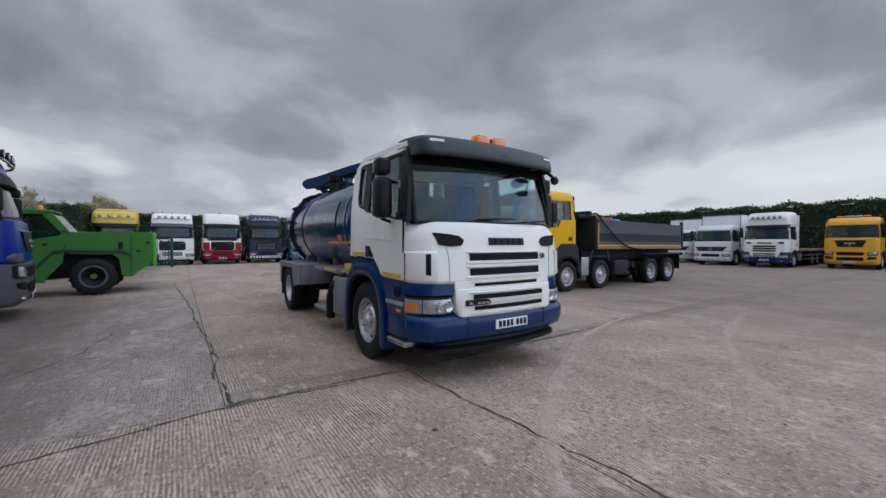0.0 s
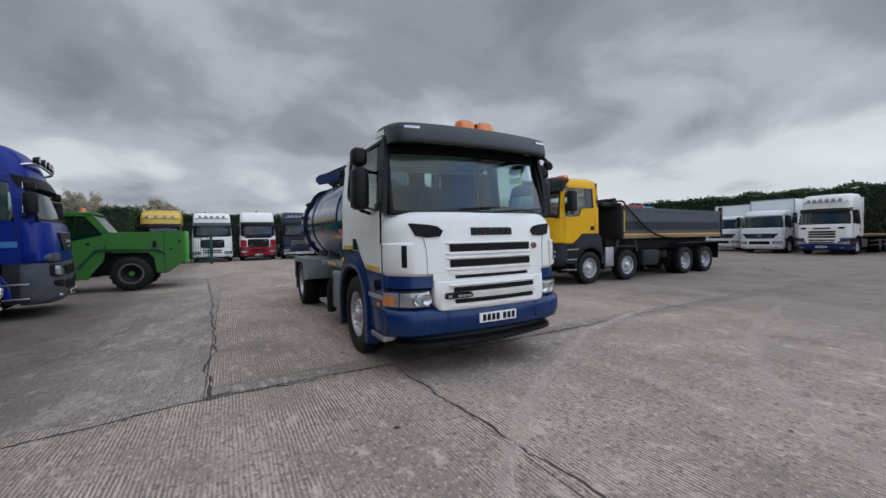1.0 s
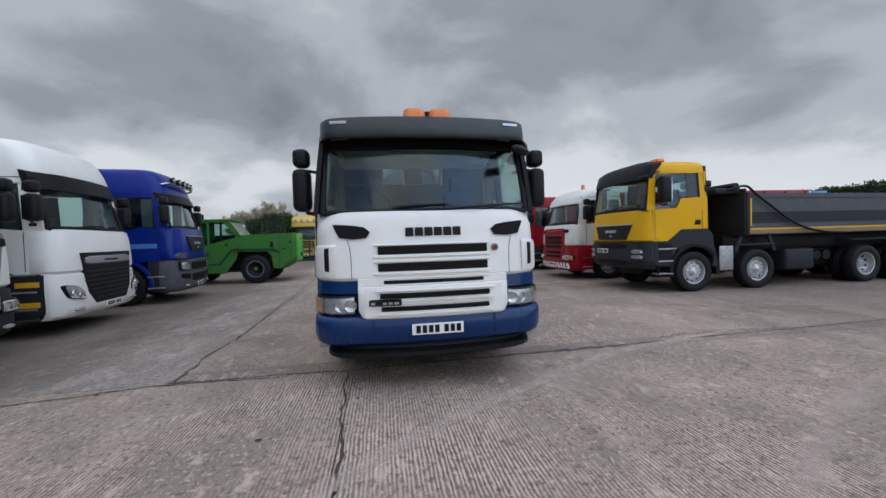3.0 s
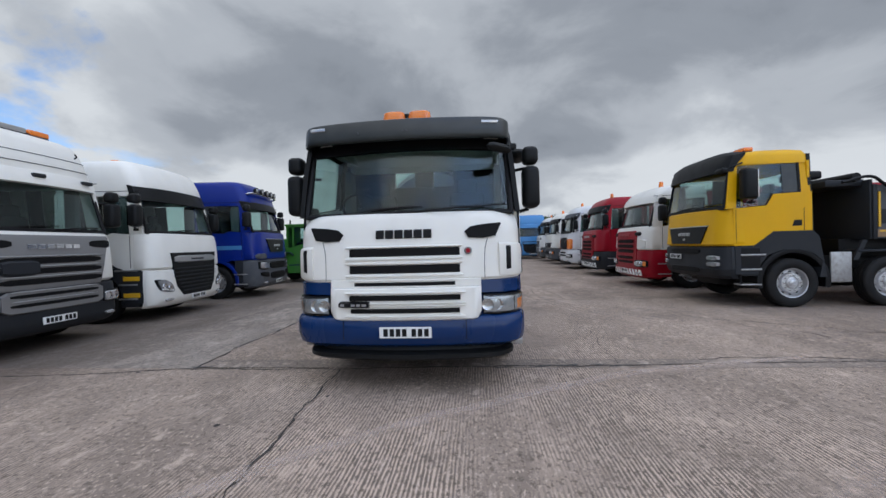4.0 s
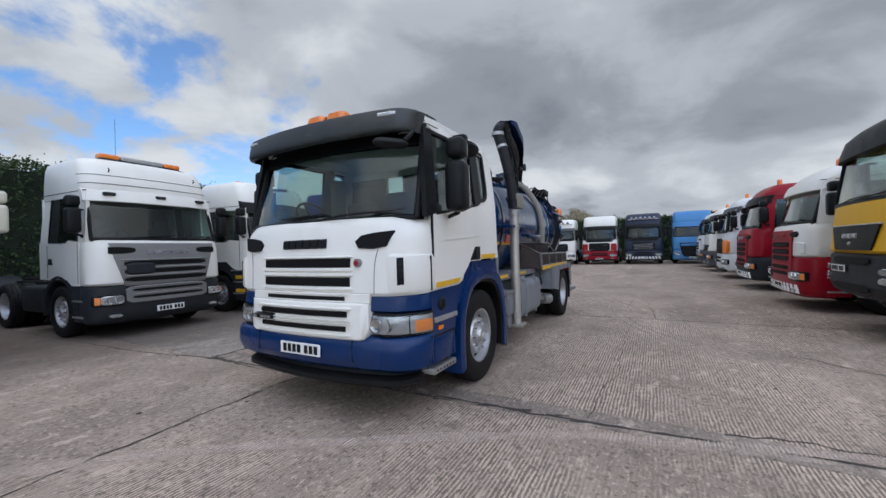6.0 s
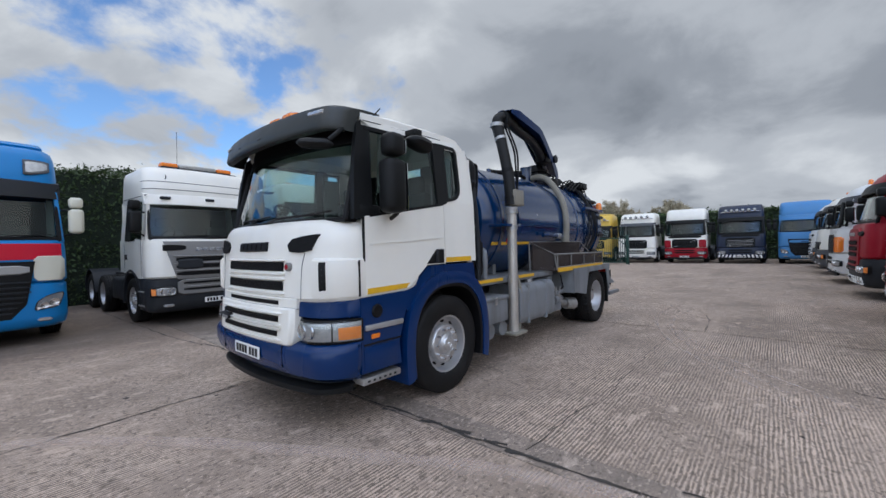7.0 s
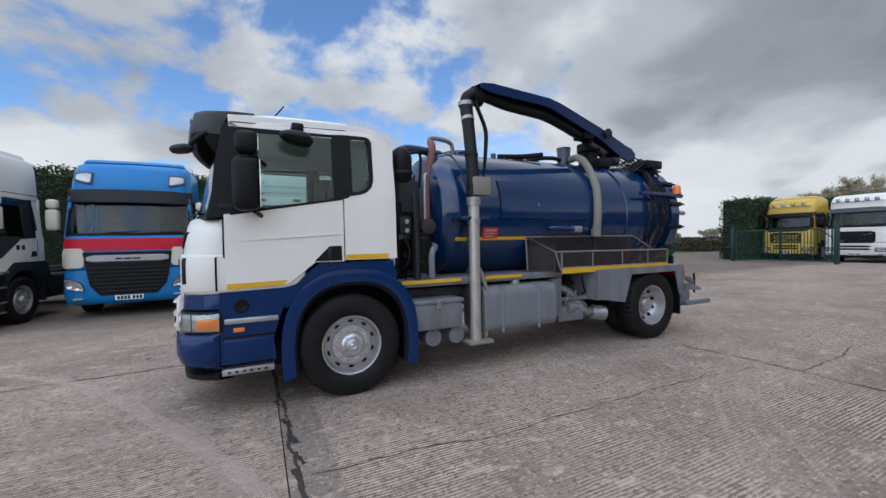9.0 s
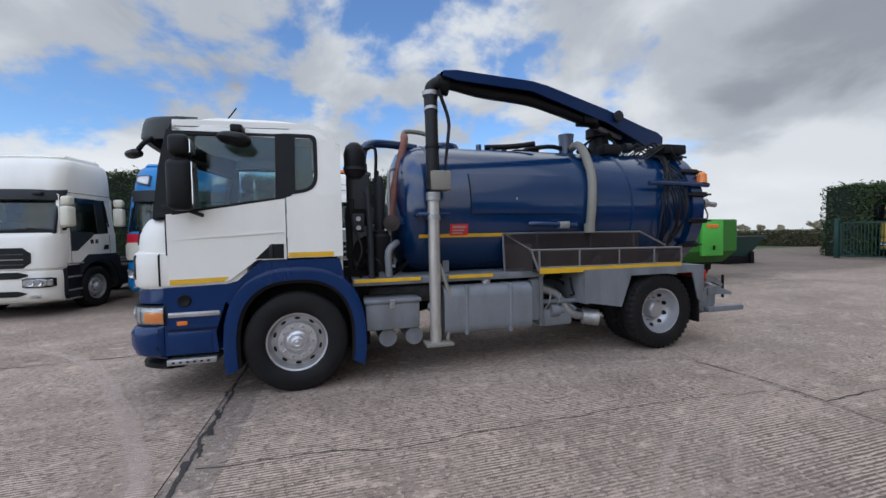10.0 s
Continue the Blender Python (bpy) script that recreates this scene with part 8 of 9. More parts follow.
def sheet(name, x0, x1, y0, y1, lift, mat, nx, ny):
    vs, fs = [], []
    for j in range(ny + 1):
        for i in range(nx + 1):
            x, y = x0 + (x1 - x0) * i / nx, y0 + (y1 - y0) * j / ny
            vs.append((x, y, ground_z(x, y) + lift))
    for j in range(ny):
        for i in range(nx):
            a = j * (nx + 1) + i
            fs.append((a, a + 1, a + nx + 2, a + nx + 1))
    me = bpy.data.meshes.new(name)
    me.from_pydata(vs, [], fs)
    me.materials.append(mat)
    me.shade_smooth()
    return new(name, me)


tagged(sheet("ground", -700, 700, -700, 700, -0.03, GRASS, 140, 140), "rough grass fields round the yard", "ground", kind="structure")


def yard():
    """The yard's concrete bays, each with its own edge, butted at the joints."""
    me_rows = [(-14.0, 0.615, 4.42, 13.5, CONC2, "grey smooth concrete bay"), (-14.0, 0.615, 13.505, 60.0, CONC, "pinkish brushed concrete bay"), (0.625, 48.0, 4.46, 4.78, TROWEL, "smooth trowelled concrete margin"), (0.625, 48.0, 4.782, 9.86, CONC, "pinkish brushed concrete bay"), (0.625, 48.0, 9.88, 60.0, CONC, "pinkish brushed concrete bay"), (-14.0, 2.66, -30.0, 4.41, CONC, "pinkish brushed concrete bay"), (2.67, 48.0, -30.0, 4.45, CONC, "pinkish brushed concrete bay")]
    for x0, x1, y0, y1, mat, lab in me_rows:
        vs, fs = [], []
        nx, ny = max(2, int((x1 - x0) / 3)), max(2, int((y1 - y0) / 1.5))
        for j in range(ny + 1):
            for i in range(nx + 1):
                x, y = x0 + (x1 - x0) * i / nx, y0 + (y1 - y0) * j / ny
                vs.append((x, y, ground_z(x, y)))
        for j in range(ny):
            for i in range(nx):
                a = j * (nx + 1) + i
                fs.append((a, a + 1, a + nx + 2, a + nx + 1))
        rim = [i for i in range(nx + 1)] + [j * (nx + 1) + nx for j in range(1, ny + 1)] + [ny * (nx + 1) + i for i in range(nx - 1, -1, -1)] + [j * (nx + 1) for j in range(ny - 1, 0, -1)]
        n0 = len(vs)
        for k in rim:
            vs.append((vs[k][0], vs[k][1], vs[k][2] - 0.02))
        for k in range(len(rim)):
            q = (k + 1) % len(rim)
            fs.append((rim[q], rim[k], n0 + k, n0 + q))
        me = bpy.data.meshes.new("pavement")
        me.from_pydata(vs, [], fs)
        me.materials.append(mat)
        me.shade_smooth()
        me.set_sharp_from_angle(angle=radians(40))
        tagged(new("pavement", me), lab, "pavement", kind="structure")


yard()


def ragged(name, pts, width, mat, label, seed=0, jag=0.03, step=0.06, lift=0.004, spot=0.6):
    """A ragged-edged band on the ground along a line: a crack, a joint, a scuff."""
    rnd = random.Random(seed)
    p = []
    for (xa, ya), (xb, yb) in zip(pts, pts[1:]):
        n = max(1, int(math.hypot(xb - xa, yb - ya) / step))
        p += [(xa + (xb - xa) * i / n, ya + (yb - ya) * i / n) for i in range(n)]
    p.append(pts[-1])
    vs, fs = [], []
    for i, (x, y) in enumerate(p):
        a, b = p[max(0, i - 1)], p[min(len(p) - 1, i + 1)]
        dx, dy = b[0] - a[0], b[1] - a[1]
        l = math.hypot(dx, dy) or 1
        nx, ny = -dy / l, dx / l
        o = jag * (noise.noise((x * 1.7, y * 1.7, seed * 3.1)) + 0.5 * noise.noise((x * 7, y * 7, seed)))
        w = width * max(0.12, 0.55 + spot * noise.noise((x * 2.3, y * 2.3, seed + 9)) + 0.3 * rnd.uniform(-1, 1))
        x, y = x + nx * o, y + ny * o
        z = ground_z(x, y) + lift
        vs += [(x + nx * w / 2, y + ny * w / 2, z), (x - nx * w / 2, y - ny * w / 2, z)]
        if i:
            k = 2 * i
            fs.append((k - 2, k - 1, k + 1, k))
    me = bpy.data.meshes.new(name)
    me.from_pydata(vs, [], fs)
    me.materials.append(mat)
    return tagged(new(name, me), label, "crack", kind="structure")


def ground_marks():
    lab = "dark ragged crack in the concrete"
    ragged("joint_across", [(-6, 3.9), (-0.8, 4.13), (0.6, 4.38), (2.6, 4.38), (4.0, 4.48), (5.7, 4.52), (8.5, 4.66), (14, 4.9)], 0.040, CRACKMAT, lab, 1, 0.05)
    ragged("joint_along", [(0.02, 19.1), (0.40, 13), (0.56, 8.5), (0.68, 6.3), (0.58, 5.6), (0.66, 4.42)], 0.045, CRACKMAT, lab, 2, 0.07)
    ragged("crack", [(2.60, 4.36), (2.63, 3.2), (2.72, 2.55), (2.69, 2.06), (2.80, 1.5), (2.78, 0.4), (2.7, -2)], 0.034, CRACKMAT, lab, 3, 0.06)
    for k, ln in enumerate(([(21.0, 8.0), (18.2, 6.25), (17.35, 5.3)], [(16.6, 6.2), (17.7, 5.4)], [(10.85, 5.55), (10.9, 5.0), (11.05, 4.6)], [(6.95, 4.78), (8.0, 4.83), (8.95, 4.76)], [(9.2, 6.2), (9.4, 5.45)])):
        ragged("crack", ln, 0.03 if k > 1 else 0.09, CRACKMAT, lab, 30 + k, 0.08)
    ragged("joint_across", [(5.0, 9.67), (5.8, 9.92), (7.7, 9.91), (12, 10.0)], 0.022, CRACKMAT, lab, 4, 0.03)
    ragged("crack", [(5.92, 4.6), (6.0, 5.5), (6.1, 6.3), (6.06, 7.2), (6.05, 8.4), (6.2, 9.9)], 0.014, CRACKMAT, lab, 5, 0.08)
    ragged("crack", [(6.51, 9.93), (6.43, 10.85), (6.3, 11.8)], 0.022, CRACKMAT, lab, 6, 0.06)
    ragged("crack", [(-1.6, 6.2), (-0.9, 7.6), (-0.7, 9.0)], 0.03, CRACKMAT, lab, 7, 0.06)
    ragged("crack", [(0.3, 11.4), (1.0, 11.7), (1.4, 11.6)], 0.05, CRACKMAT, lab, 8, 0.1)
    ragged("crack", [(8.0, 7.6), (10, 6.2), (11.4, 5.9)], 0.03, CRACKMAT, lab, 9, 0.15)
    for k, (x, y, w) in enumerate(((5.05, 4.50, 0.10), (5.32, 4.52, 0.14), (5.7, 4.54, 0.10), (5.95, 4.52, 0.13), (4.55, 4.47, 0.08), (0.75, 4.45, 0.12))):
        ragged("damp_patch", [(x - w, y - 0.02), (x, y), (x + w, y + 0.02)], 0.055, WETMAT, "small dark damp patch beside the joint", 20 + k, 0.03, 0.03, 0.005)
    def arc(name, pts, lanes, width, seed, mat=CHALK):
        p = [(q.x, q.y) for q in smooth_path([(x, y, 0) for x, y in pts], 8)]
        for k in range(lanes):
            o = (k % 2 - 0.5) * 0.03
            line = []
            for i, (x, y) in enumerate(p):
                a, c = p[max(0, i - 1)], p[min(len(p) - 1, i + 1)]
                l = math.hypot(c[0] - a[0], c[1] - a[1]) or 1
                line.append((x - (c[1] - a[1]) / l * o, y + (c[0] - a[0]) / l * o))
            ragged(name, line, width * lanes * (0.85 - 0.62 * k / lanes), mat, "pale curved tyre scuff on the concrete", seed + k, 0.03, 0.10, 0.004 + 0.0006 * k, 0.25)

    arc("tyre_scuff", [(1.4, 0.42), (2.2, 1.68), (3.3, 2.72), (4.4, 3.42), (5.5, 4.05), (6.4, 4.4), (8.2, 4.85)], 3, 0.10, 50)
    arc("tyre_scuff", [(3.2, -0.4), (4.37, 0.65), (5.3, 1.5), (6.9, 2.45), (8.4, 3.0), (10.5, 3.5)], 3, 0.15, 60, FAINT)
    arc("tyre_scuff", [(7.75, 6.5), (7.4, 7.03), (7.14, 7.36), (6.72, 7.91), (6.32, 8.55), (6.04, 9.15), (5.74, 10.03), (5.51, 11.16), (5.49, 12.64)], 2, 0.035, 70)
    arc("tyre_scuff", [(8.0, 7.0), (7.54, 7.54), (7.19, 7.96), (6.76, 8.48), (6.38, 9.19), (6.05, 10.07), (5.87, 10.83), (5.95, 12.4)], 2, 0.035, 80)
    arc("tyre_scuff", [(7.5, 7.2), (7.0, 7.85), (6.5, 8.6), (6.15, 9.4), (5.85, 10.4)], 2, 0.07, 85, FAINT)
    arc("tyre_scuff", [(9.5, 12.0), (8.2, 11.0), (7.0, 10.9), (6.0, 11.6), (5.4, 13.0)], 2, 0.05, 90, FAINT)
    rnd = random.Random(11)
    b = B()
    for k in range(46):
        x, y = rnd.uniform(-1, 14), rnd.uniform(-1, 22)
        r = rnd.uniform(0.012, 0.03)
        z = ground_z(x, y)
        vs = [b.verts.new((x + r * math.cos(t) * rnd.uniform(0.6, 1.4), y + r * math.sin(t) * rnd.uniform(0.6, 1.4), z + 0.002)) for t in (0, 1.2, 2.5, 3.8, 5.0)]
        top = b.verts.new((x, y, z + r * 0.5))
        for i in range(5):
            b.faces.new((vs[i], vs[(i + 1) % 5], top))
    me = finish(b, "grit", CRACKMAT)
    tagged(new("loose_grit", me), "dark crumbs of loose grit on concrete", "grit", kind="stuff")


ground_marks()

# ---- hedges, trees, fields ----
LEAF = material("hedge leaf", (0.030, 0.056, 0.013), 0.7, vary=0.45, scale=2.0, grain=8)
# near-black green: the shade between the leaves, put into the colour
SHADED_HEART = material("shaded hedge heart", (0.008, 0.016, 0.007), 0.9, vary=0.4, scale=3)
FRESH = material("fresh hedge shoot", (0.075, 0.115, 0.025), 0.6, vary=0.4, scale=2.0, grain=8)
BARK = material("grey bark", (0.24, 0.21, 0.17), 0.9, vary=0.3, bump=0.3)
BUD = material("budding twig leaf", (0.42, 0.365, 0.26), 0.85, vary=0.4, scale=2.0, grain=6)
FIELDHEDGE = material("field hedge leaf", (0.060, 0.055, 0.024), 0.85, vary=0.4, scale=1.0, grain=6)


def leaf_cloud(name, centres, size, mat, seed, parent=None, slim=0.45):
    rng = np.random.default_rng(seed)
    c = np.asarray(centres, float)
    n = len(c)
    u = rng.normal(size=(n, 3))
    u /= np.linalg.norm(u, axis=1, keepdims=True)
    v = np.cross(u, rng.normal(size=(n, 3)))
    v /= np.linalg.norm(v, axis=1, keepdims=True)
    s = size * rng.uniform(0.5, 1.3, (n, 1))
    q = np.stack([c - u * s, c + v * s * slim, c + u * s, c - v * s * slim], 1).reshape(-1, 3)
    f = np.arange(4 * n).reshape(-1, 4)
    me = bpy.data.meshes.new(name)
    me.from_pydata(q.tolist(), [], f.tolist())
    me.materials.append(mat)
    ob = new(name, me)
    if parent:
        ob.parent = parent
    return ob


def hedge(x0, y0, x1, y1, h, depth, n, seed, label, size=0.09, mat=None, heart=None, z0=0.0, wavy=0.18):
    rng = np.random.default_rng(seed)
    a, b = np.array((x0, y0)), np.array((x1, y1))
    d = (b - a) / np.linalg.norm(b - a)
    nrm = np.array((-d[1], d[0]))
    ln = np.linalg.norm(b - a)
    face = rng.uniform(0, 1, n)
    t = rng.uniform(0, ln, n)
    zz = rng.uniform(0.02, 1, n)
    side = np.where(rng.uniform(0, 1, n) < 0.5, -1, 1)
    off = side * depth / 2 * (1 + 0 * t)
    topm = face < 0.26
    off[topm] = rng.uniform(-0.5, 0.5, topm.sum()) * depth
    zz[topm] = 1
    endm = face > 0.95
    t[endm] = np.where(rng.uniform(0, 1, endm.sum()) < 0.5, 0, ln)
    off[endm] = rng.uniform(-0.5, 0.5, endm.sum()) * depth
    wob = np.array([noise.noise((float(p) * 0.6, float(q) * 3, seed)) for p, q in zip(t, zz)]) * wavy
    wob += np.array([noise.noise((float(p) * 2.3, float(q) * 7, seed + 5)) for p, q in zip(t, zz)]) * wavy * 0.5
    P = a + d * t[:, None] + nrm * (off + np.sign(off) * wob)[:, None]
    hz = h * zz + np.where(topm, wob * 1.2 + rng.exponential(0.05, n), 0)
    pts = np.c_[P, hz + z0] + rng.normal(0, 0.045, (n, 3))
    H = thing("hedge", Matrix(), label, "hedge")
    tagged(leaf_cloud("hedge_leaves", pts, size, mat or LEAF, seed, H), kind="stuff")
    # pale young shoots standing up along the clipped top
    if mat is None:
        ks = max(200, n // 12)
        ts, os_ = rng.uniform(0, ln, ks), rng.uniform(-0.55, 0.55, ks) * depth
        sp = np.c_[a + d * ts[:, None] + nrm * os_[:, None], z0 + h + rng.exponential(0.06, ks) + 0.02]
        tagged(leaf_cloud("shoot_fringe", sp, size * 0.9, FRESH, seed + 77, H, 0.3), kind="stuff")
    # solid fill against see-through; its default colour is painted inner shade
    bm = B()
    k = max(2, int(ln / 1.2))
    rings = []
    for i in range(k + 1):
        p = a + d * (0.12 + (ln - 0.24) * i / k)
        w = depth / 2 - 0.10 + 0.06 * noise.noise((i * 0.7, seed, 0))
        hh = h - 0.10 + 0.10 * noise.noise((i * 0.5, seed, 4))
        rings.append([(*(p - nrm * w), z0 - 0.03), (*(p - nrm * w), z0 + hh * 0.5), (*(p - nrm * w * 0.95), z0 + hh), (*(p + nrm * w * 0.95), z0 + hh), (*(p + nrm * w), z0 + hh * 0.5), (*(p + nrm * w), z0 - 0.03)])
    part("hedge_fill", loft(bm, rings), heart or SHADED_HEART, H)
    return H


hedge(-9.6, -26, -9.6, 14.5, 4.15, 1.6, 90000, 1, "tall clipped dark green hedge behind the lorries", 0.062)
hedge(-10, 40.5, 24, 40.5, 3.75, 1.6, 42000, 2, "tall dark green hedge behind tractor units", 0.11, z0=0.04)
hedge(-5.4, 31.3, -5.4, 40.0, 3.65, 1.5, 16000, 3, "clipped dark green hedge beside the gate", 0.085, z0=0.04)
hedge(43.5, -30, 43.5, 42, 4.75, 1.8, 56000, 4, "tall dark green hedge along the yard", 0.14, wavy=0.3)
hedge(-62, 33, -9.0, 46.5, 1.25, 1.2, 16000, 5, "brown-green field hedge beyond the gateway", 0.16, FIELDHEDGE, FIELDHEDGE, z0=0.0)


def tree(x, y, h, seed, leafy, spread=0.5, size=0.16, crown=None, z0=0.0):
    rnd = random.Random(seed)
    T = thing("tree", pose(x, y, z0), "bare spring tree with thin twigs and buds", "tree")
    bm = B()
    tips = []

    def grow(p, d, ln, r, depth):
        q = p + d * ln
        mid = p + d * ln * 0.5 + Vector((rnd.uniform(-1, 1), rnd.uniform(-1, 1), rnd.uniform(-0.3, 0.5))) * ln * 0.08
        tube(bm, [p, mid, q], lambda t: r * (1 - 0.4 * t), 5 if depth > 1 else 7, 2)
        if depth >= 2:
            tips.append((mid, q))
        if depth >= 5:
            return
        for _ in range(3 if depth < 4 else 2):
            nd = (d + Vector((rnd.uniform(-1, 1), rnd.uniform(-1, 1), rnd.uniform(-0.25, 0.75))) * spread * 1.3).normalized()
            grow(q if rnd.random() < 0.6 else mid, nd, ln * rnd.uniform(0.62, 0.85), r * 0.6, depth + 1)

    grow(Vector((0, 0, -0.05)), Vector((0, 0, 1)), h * 0.27, h * 0.022, 0)
    part("trunk", bm, BARK, T)
    rng = np.random.default_rng(seed)
    pts = []
    for a, b in tips:
        for _ in range(leafy):
            t = rnd.random()
            pts.append(np.array(a.lerp(b, t)) + rng.normal(0, h * 0.018, 3))
    leaf_cloud("crown", pts, size, crown or BUD, seed, T, 0.16)
    return T


for k, (x, y, h) in enumerate(((-48, 146, 16.5), (-42.5, 143, 18), (-37, 147, 18.5), (-32, 144, 17), (-26, 145, 15.5), (-22.5, 147, 16.6), (-18.5, 147, 17.8), (-15.5, 145, 16.8), (-12.5, 144, 15))):
    tree(x, y, h, 40 + k, 40, 0.55, 0.42)
for k, (x, y, h) in enumerate(((-37, 82, 3.6), (-33.5, 80, 3.9), (-31, 78, 3.8), (-48, 86, 3.0), (-43, 84, 2.8), (-55, 90, 3.2))):
    tree(x, y, h, 60 + k, 26, 0.6, 0.16)


# ---- gate by the far tractor units ----
def gate(x0, x1, y):
    z = ground_z(0, y)
    G = thing("metal_gate", pose(0, y, z), "dark green steel bar gate, closed", "gate")
    for x in (x0, x1):
        part("gate_post", box(B(), x - 0.09, x + 0.09, -0.09, 0.09, -0.02, 2.0, 0.01), DKGREEN, G)
    fr = B()
    for zz in (0.10, 1.75):
        box(fr, x0 + 0.12, x1 - 0.12, -0.03, 0.03, zz, zz + 0.07)
    for x in (x0 + 0.14, x1 - 0.2, (x0 + x1) / 2):
        box(fr, x, x + 0.06, -0.03, 0.03, 0.10, 1.82)
    part("gate_frame", fr, DKGREEN, G)
    me = finish(box(B(), -0.014, 0.014, -0.014, 0.014, 0.13, 1.78), "bar", DKGREEN)
    n = int((x1 - x0 - 0.4) / 0.135)
    for i in range(n):
        mesh_at("bar", me, G, Matrix.Translation((x0 + 0.26 + i * 0.135, 0, 0)))
    for s, xx in ((1, x0 + 0.2), (-1, x1 - 0.2)):
        part("gate_brace", tube(B(), [(xx, 0.03, 1.35), (xx + s * 0.45, 0.03, 1.75)], 0.03, 6, smooth=False), DKGREEN, G)
        part("gate_brace", tube(B(), [(xx, 0.03, 0.5), (xx + s * 0.45, 0.03, 0.15)], 0.03, 6, smooth=False), DKGREEN, G)


gate(-4.78, -0.15, 30.1)


# ---- green rough-terrain machine ----
TREAD = finish(box(B(), -0.17, 0.17, -0.035, 0.035, 0.53, 0.565), "tread_bar", RUBBER)


def green_machine():
    T = thing("rough_terrain_machine", at(-0.48, 15.9, 90), "weathered green rough-terrain forklift", "machine")
    P = lambda n, b, m, lb="", parent=None, angle=38: part(n, b, m, parent or T, lb, angle)
    X = lambda x, pts: [(x, y, z) for y, z in pts]
    # local: y runs back from the load end, x across
    b = prism(B(), X(-0.15, [(0.0, 0.93), (0.0, 1.90), (0.06, 1.93), (1.95, 1.88), (2.05, 1.30), (1.85, 1.24), (0.95, 1.22), (0.80, 1.05), (0.74, 0.56), (0.48, 0.55)]), (2.1, 0, 0))
    body = P("machine_body", b, GREEN, "dented green steel body")
    P("body_seam", prism(B(), X(-0.156, [(0.50, 0.60), (0.52, 0.60), (0.52, 1.86), (0.50, 1.86)]), (0.02, 0, 0)), DKGREEN, parent=body)
    P("body_box", box(B(), -0.20, -0.14, 0.72, 0.82, 1.40, 1.60, 0.01), INK, parent=body)
    P("lifting_eye", box(B(), -0.17, -0.14, 0.28, 0.38, 1.30, 1.35, 0.01), INK, parent=body)
    P("lifting_eye", box(B(), -0.17, -0.14, 0.05, 0.13, 1.55, 1.62, 0.01), INK, parent=body)
    # end face carries the daylight in its colour, brighter than the body
    q = P("end_cover", box(B(), 0.47, 1.33, -0.07, 0.01, 0.80, 1.93, 0.02), LIT_GREEN, "green end cover coloured brighter, as if lit")
    P("cover_panel", box(B(), 0.56, 1.24, -0.082, -0.062, 1.05, 1.62, 0.02), LIT_GREEN, parent=q)
    P("cover_badge", box(B(), 0.66, 1.12, -0.078, -0.066, 1.66, 1.78, 0.01), ORANGE, parent=q)
    # cab: door with a raked front edge, dark windows, thin roof
    for x in (-0.12, 1.06):
        door = P("cab_side", prism(B(), X(x, [(1.90, 1.88), (2.10, 1.30), (2.70, 0.62), (3.35, 0.50), (3.35, 1.50), (2.12, 1.80), (2.10, 1.94)]), (0.06, 0, 0)), GREEN)
        for pts in ([(1.92, 1.88), (2.12, 1.88), (2.50, 2.40), (2.34, 2.46), (2.26, 2.38)], [(3.05, 1.50), (3.12, 1.48), (3.12, 2.45), (3.05, 2.45)], [(2.36, 2.40), (3.35, 2.40), (3.35, 2.47), (2.36, 2.47)]):
            P("cab_post", prism(B(), X(x, pts), (0.06, 0, 0)), GREEN, parent=door)
        P("cab_window", prism(B(), X(x + 0.02, [(2.12, 1.80), (3.32, 1.50), (3.32, 2.42), (2.48, 2.42), (2.12, 1.92)]), (0.008, 0, 0)), GLASS, parent=door)
        P("door_handle", box(B(), x - 0.02, x, 2.40, 2.50, 1.50, 1.56, 0.01), INK, parent=door)
        P("door_edge", prism(B(), X(x - 0.012 if x < 0 else x + 0.06, [(2.20, 1.36), (2.28, 1.36), (2.72, 0.82), (3.3, 0.80), (3.3, 0.74), (2.66, 0.75)]), (0.012, 0, 0)), DKGREEN, parent=door)
        P("lower_step", prism(B(), X(x, [(2.45, 0.42), (2.60, 0.72), (3.35, 0.70), (3.35, 0.44)]), (0.05, 0, 0)), GREEN, parent=door)
    P("cab_roof", box(B(), -0.14, 1.14, 2.30, 3.45, 2.45, 2.53, 0.025), GREEN)
    P("cab_screen", prism(B(), [(-0.08, 1.93, 1.90), (1.04, 1.93, 1.90), (1.04, 2.28, 2.40), (-0.08, 2.28, 2.40)], (0, 0.012, 0)), GLASS)
    P("screen_frame", prism(B(), [(-0.12, 1.90, 1.88), (-0.06, 1.90, 1.88), (-0.06, 2.27, 2.42), (-0.12, 2.27, 2.42)], (0, 0.03, 0)), GALV)
    P("cab_back", box(B(), -0.10, 1.1, 3.32, 3.40, 0.6, 2.47), GREEN)
    P("cab_seat", box(B(), 0.25, 0.75, 2.6, 3.15, 1.1, 1.75, 0.06), INK)
    P("rear_hood", box(B(), 0.0, 1.9, 3.4, 4.5, 0.65, 1.55, 0.08, 3), GREEN)
    P("beacon", lathe(B(), [(2.52, 0.07), (2.56, 0.07), (2.66, 0.055), (2.68, 0.01)], 16, "z", (0.2, 2.6, 0)), ORANGE)
    P("telescopic_boom", box(B(), 1.15, 1.6, 0.3, 4.2, 1.45, 1.93, 0.03), GREEN)
    P("exhaust_pipe", cyl(B(), (0.5, 3.5, 1.5), (0.5, 3.5, 2.75), 0.035), INK)
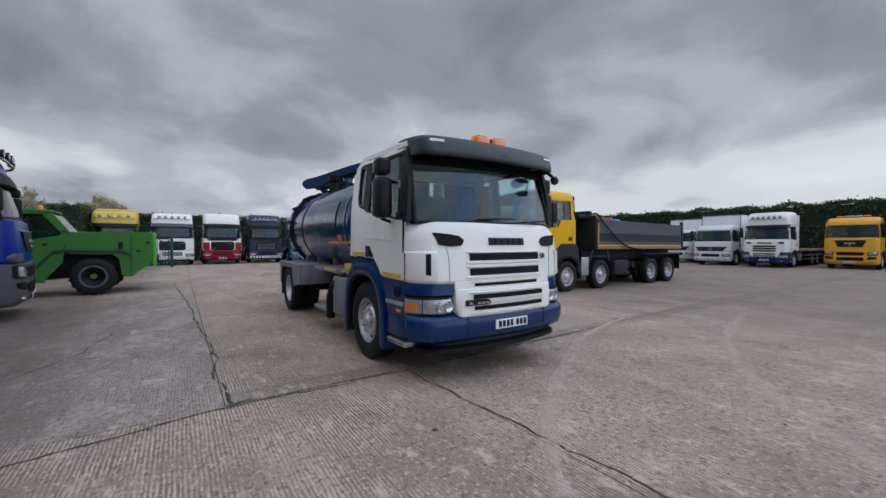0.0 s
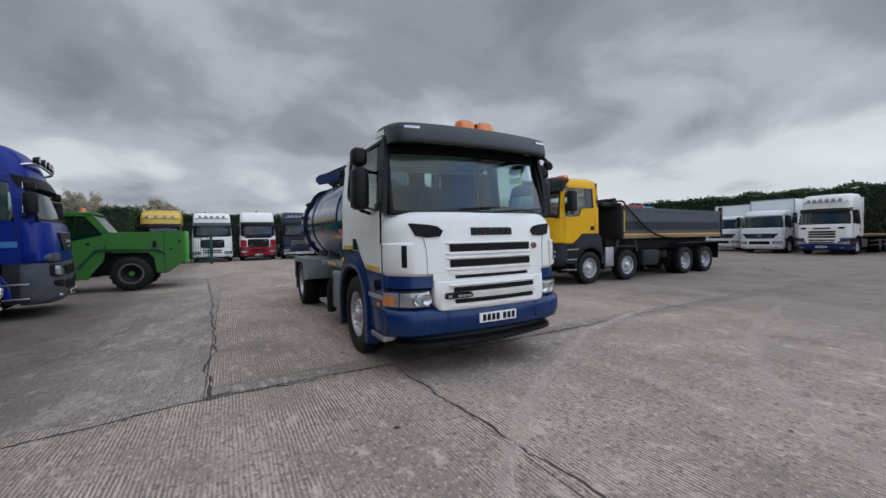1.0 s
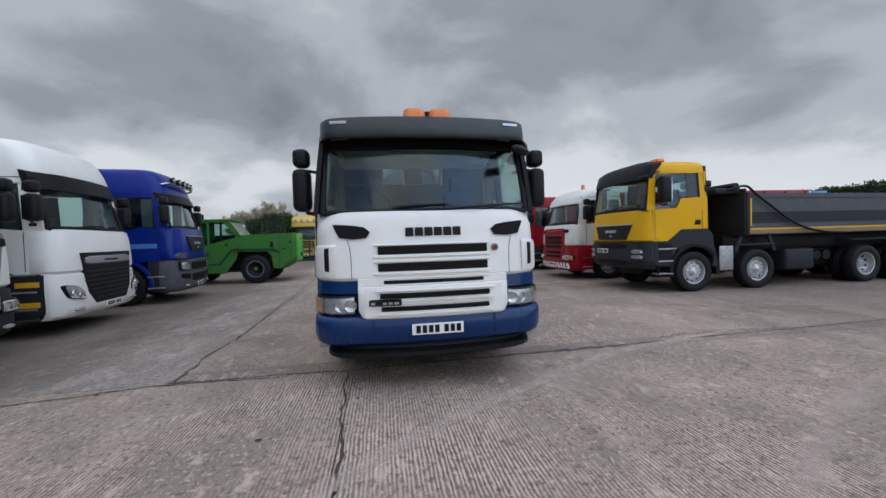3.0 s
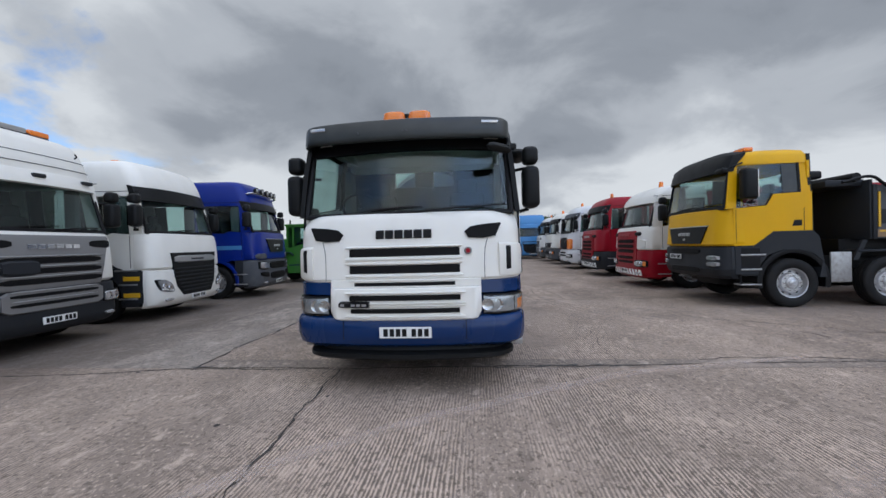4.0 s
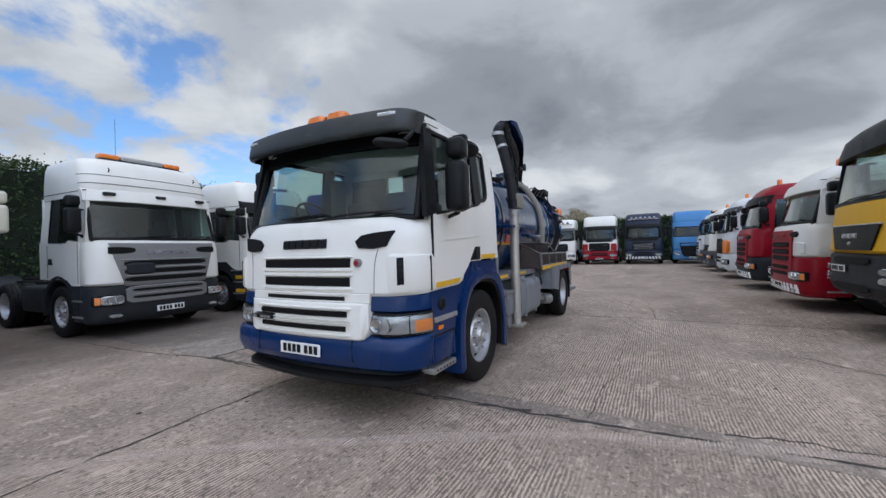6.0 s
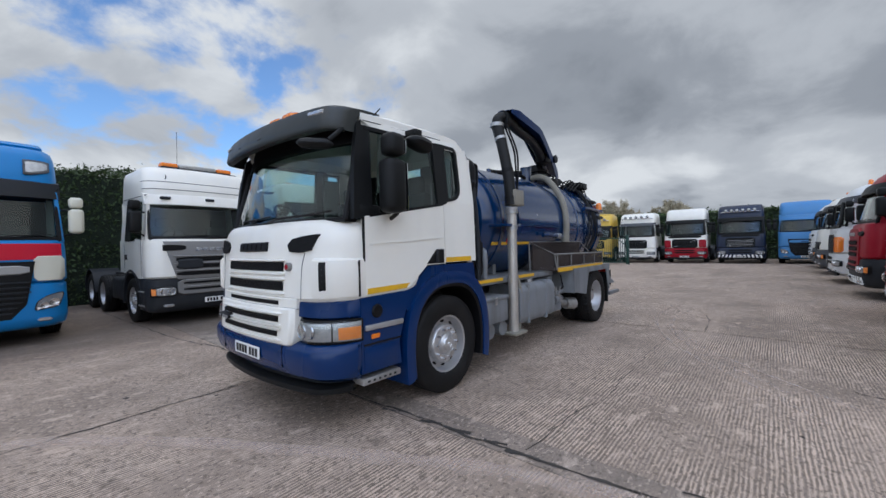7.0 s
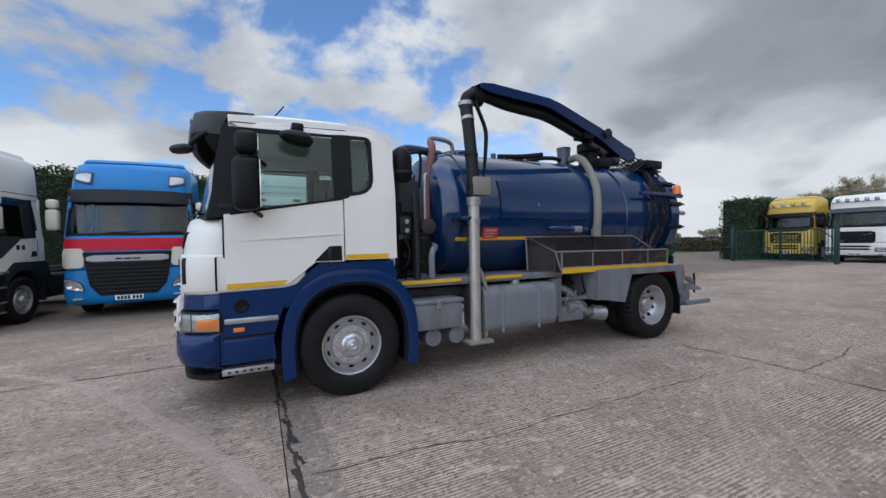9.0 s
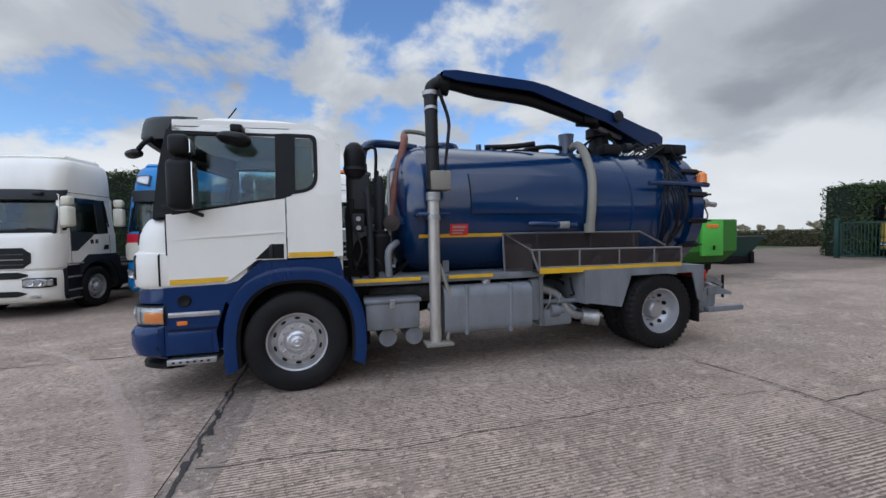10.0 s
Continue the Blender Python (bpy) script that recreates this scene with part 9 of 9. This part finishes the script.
    # mudguard plates and wheels
    for yy in (1.40, 3.95):
        b = B()
        prism(b, X(-0.22, [(yy - 0.90, 1.22), (yy - 0.72, 1.34), (yy + 0.78, 1.37), (yy + 0.92, 1.30), (yy + 0.90, 1.26), (yy + 0.76, 1.325), (yy - 0.70, 1.295), (yy - 0.86, 1.18)]), (0.45, 0, 0))
        P("mudguard", b, DKGREEN)
        for x, s in ((-0.02, -1), (1.82, 1)):
            w = B()
            lathe(w, [(0.18, 0.26), (0.21, 0.36), (0.2, 0.48), (0.15, 0.54), (-0.15, 0.54), (-0.2, 0.48), (-0.21, 0.36), (-0.18, 0.26)], 30, "x", (x, yy, 0.56))
            wh = P("wheel", w, RUBBER, "chunky black tractor tyre")
            for k in range(18):
                a = 2 * math.pi * k / 18
                mesh_at("tread_bar", TREAD, wh, Matrix.Translation((x, yy, 0.56)) @ Matrix.Rotation(a, 4, "X"))
            P("rim_ring", lathe(B(), [(s * 0.16, 0.345), (s * 0.205, 0.34), (s * 0.205, 0.285), (s * 0.12, 0.27)], 28, "x", (x, yy, 0.56)), MIDGREY, parent=wh)
            P("rim", lathe(B(), [(s * 0.05, 0.29), (s * 0.16, 0.28), (s * 0.12, 0.20), (s * 0.08, 0.12), (s * 0.14, 0.10), (s * 0.15, 0.01)], 24, "x", (x, yy, 0.56)), INK, parent=wh)
            P("hub", lathe(B(), [(s * 0.09, 0.10), (s * 0.15, 0.08), (s * 0.155, 0.01)], 16, "x", (x, yy, 0.56)), GREEN, parent=wh)
    P("axle", cyl(B(), (0.0, 1.40, 0.56), (1.8, 1.40, 0.56), 0.12), INK)
    P("axle", cyl(B(), (0.0, 3.95, 0.56), (1.8, 3.95, 0.56), 0.12), INK)
    P("tow_pin", cyl(B(), (0.9, -0.12, 0.98), (0.9, -0.12, 1.12), 0.03), INK)
    P("chassis", box(B(), 0.3, 1.5, 0.5, 4.3, 0.5, 1.22, 0.03), INK)
    P("sill_panel", prism(B(), X(-0.13, [(2.04, 1.32), (2.24, 1.32), (2.74, 0.80), (3.35, 0.78), (3.35, 0.45), (2.52, 0.43), (2.10, 0.98)]), (0.08, 0, 0)), GREEN)

green_machine()


def tipping_skip():
    T = thing("tipping_skip", at(-4.7, 23.1, 90), "dark green steel tipping skip on the concrete", "skip")
    b = B()
    loft(b, [[(-0.5, -0.05, 0.35), (0.9, -0.05, 0.35), (0.9, 0.7, 0.35), (-0.5, 0.7, 0.35)], [(-0.9, -0.35, 1.25), (1.5, -0.35, 1.25), (1.5, 1.0, 1.25), (-0.9, 1.0, 1.25)]], cap=False)
    loft(b, [[(-0.45, 0.0, 0.4), (0.85, 0.0, 0.4), (0.85, 0.65, 0.4), (-0.45, 0.65, 0.4)], [(-0.86, -0.31, 1.25), (1.46, -0.31, 1.25), (1.46, 0.96, 1.25), (-0.86, 0.96, 1.25)]], cap=False)
    b.faces.new(list(b.verts)[0:4])
    part("skip_bin", b, DKGREEN, T)
    part("skip_frame", box(B(), -0.6, 1.0, -0.1, 0.75, 0.0, 0.34, 0.02), INK, T)
    for x in (-0.62, 0.02):
        part("skip_post", box(B(), x - 0.05, x + 0.05, 0.86, 0.94, 0.3, 2.0, 0.01), INK, T)
    part("skip_rail", box(B(), -0.66, 0.06, 0.87, 0.93, 1.92, 2.02, 0.01), INK, T)
    part("skip_foot", box(B(), 0.85, 1.05, -0.2, 0.85, 0.0, 0.55, 0.02), INK, T)
    part("skip_rim", tube(B(), [(-0.9, -0.35, 1.25), (1.5, -0.35, 1.25), (1.5, 1.0, 1.25), (-0.9, 1.0, 1.25), (-0.9, -0.35, 1.25)], 0.03, 6, smooth=False), MIDGREY, T)


tipping_skip()
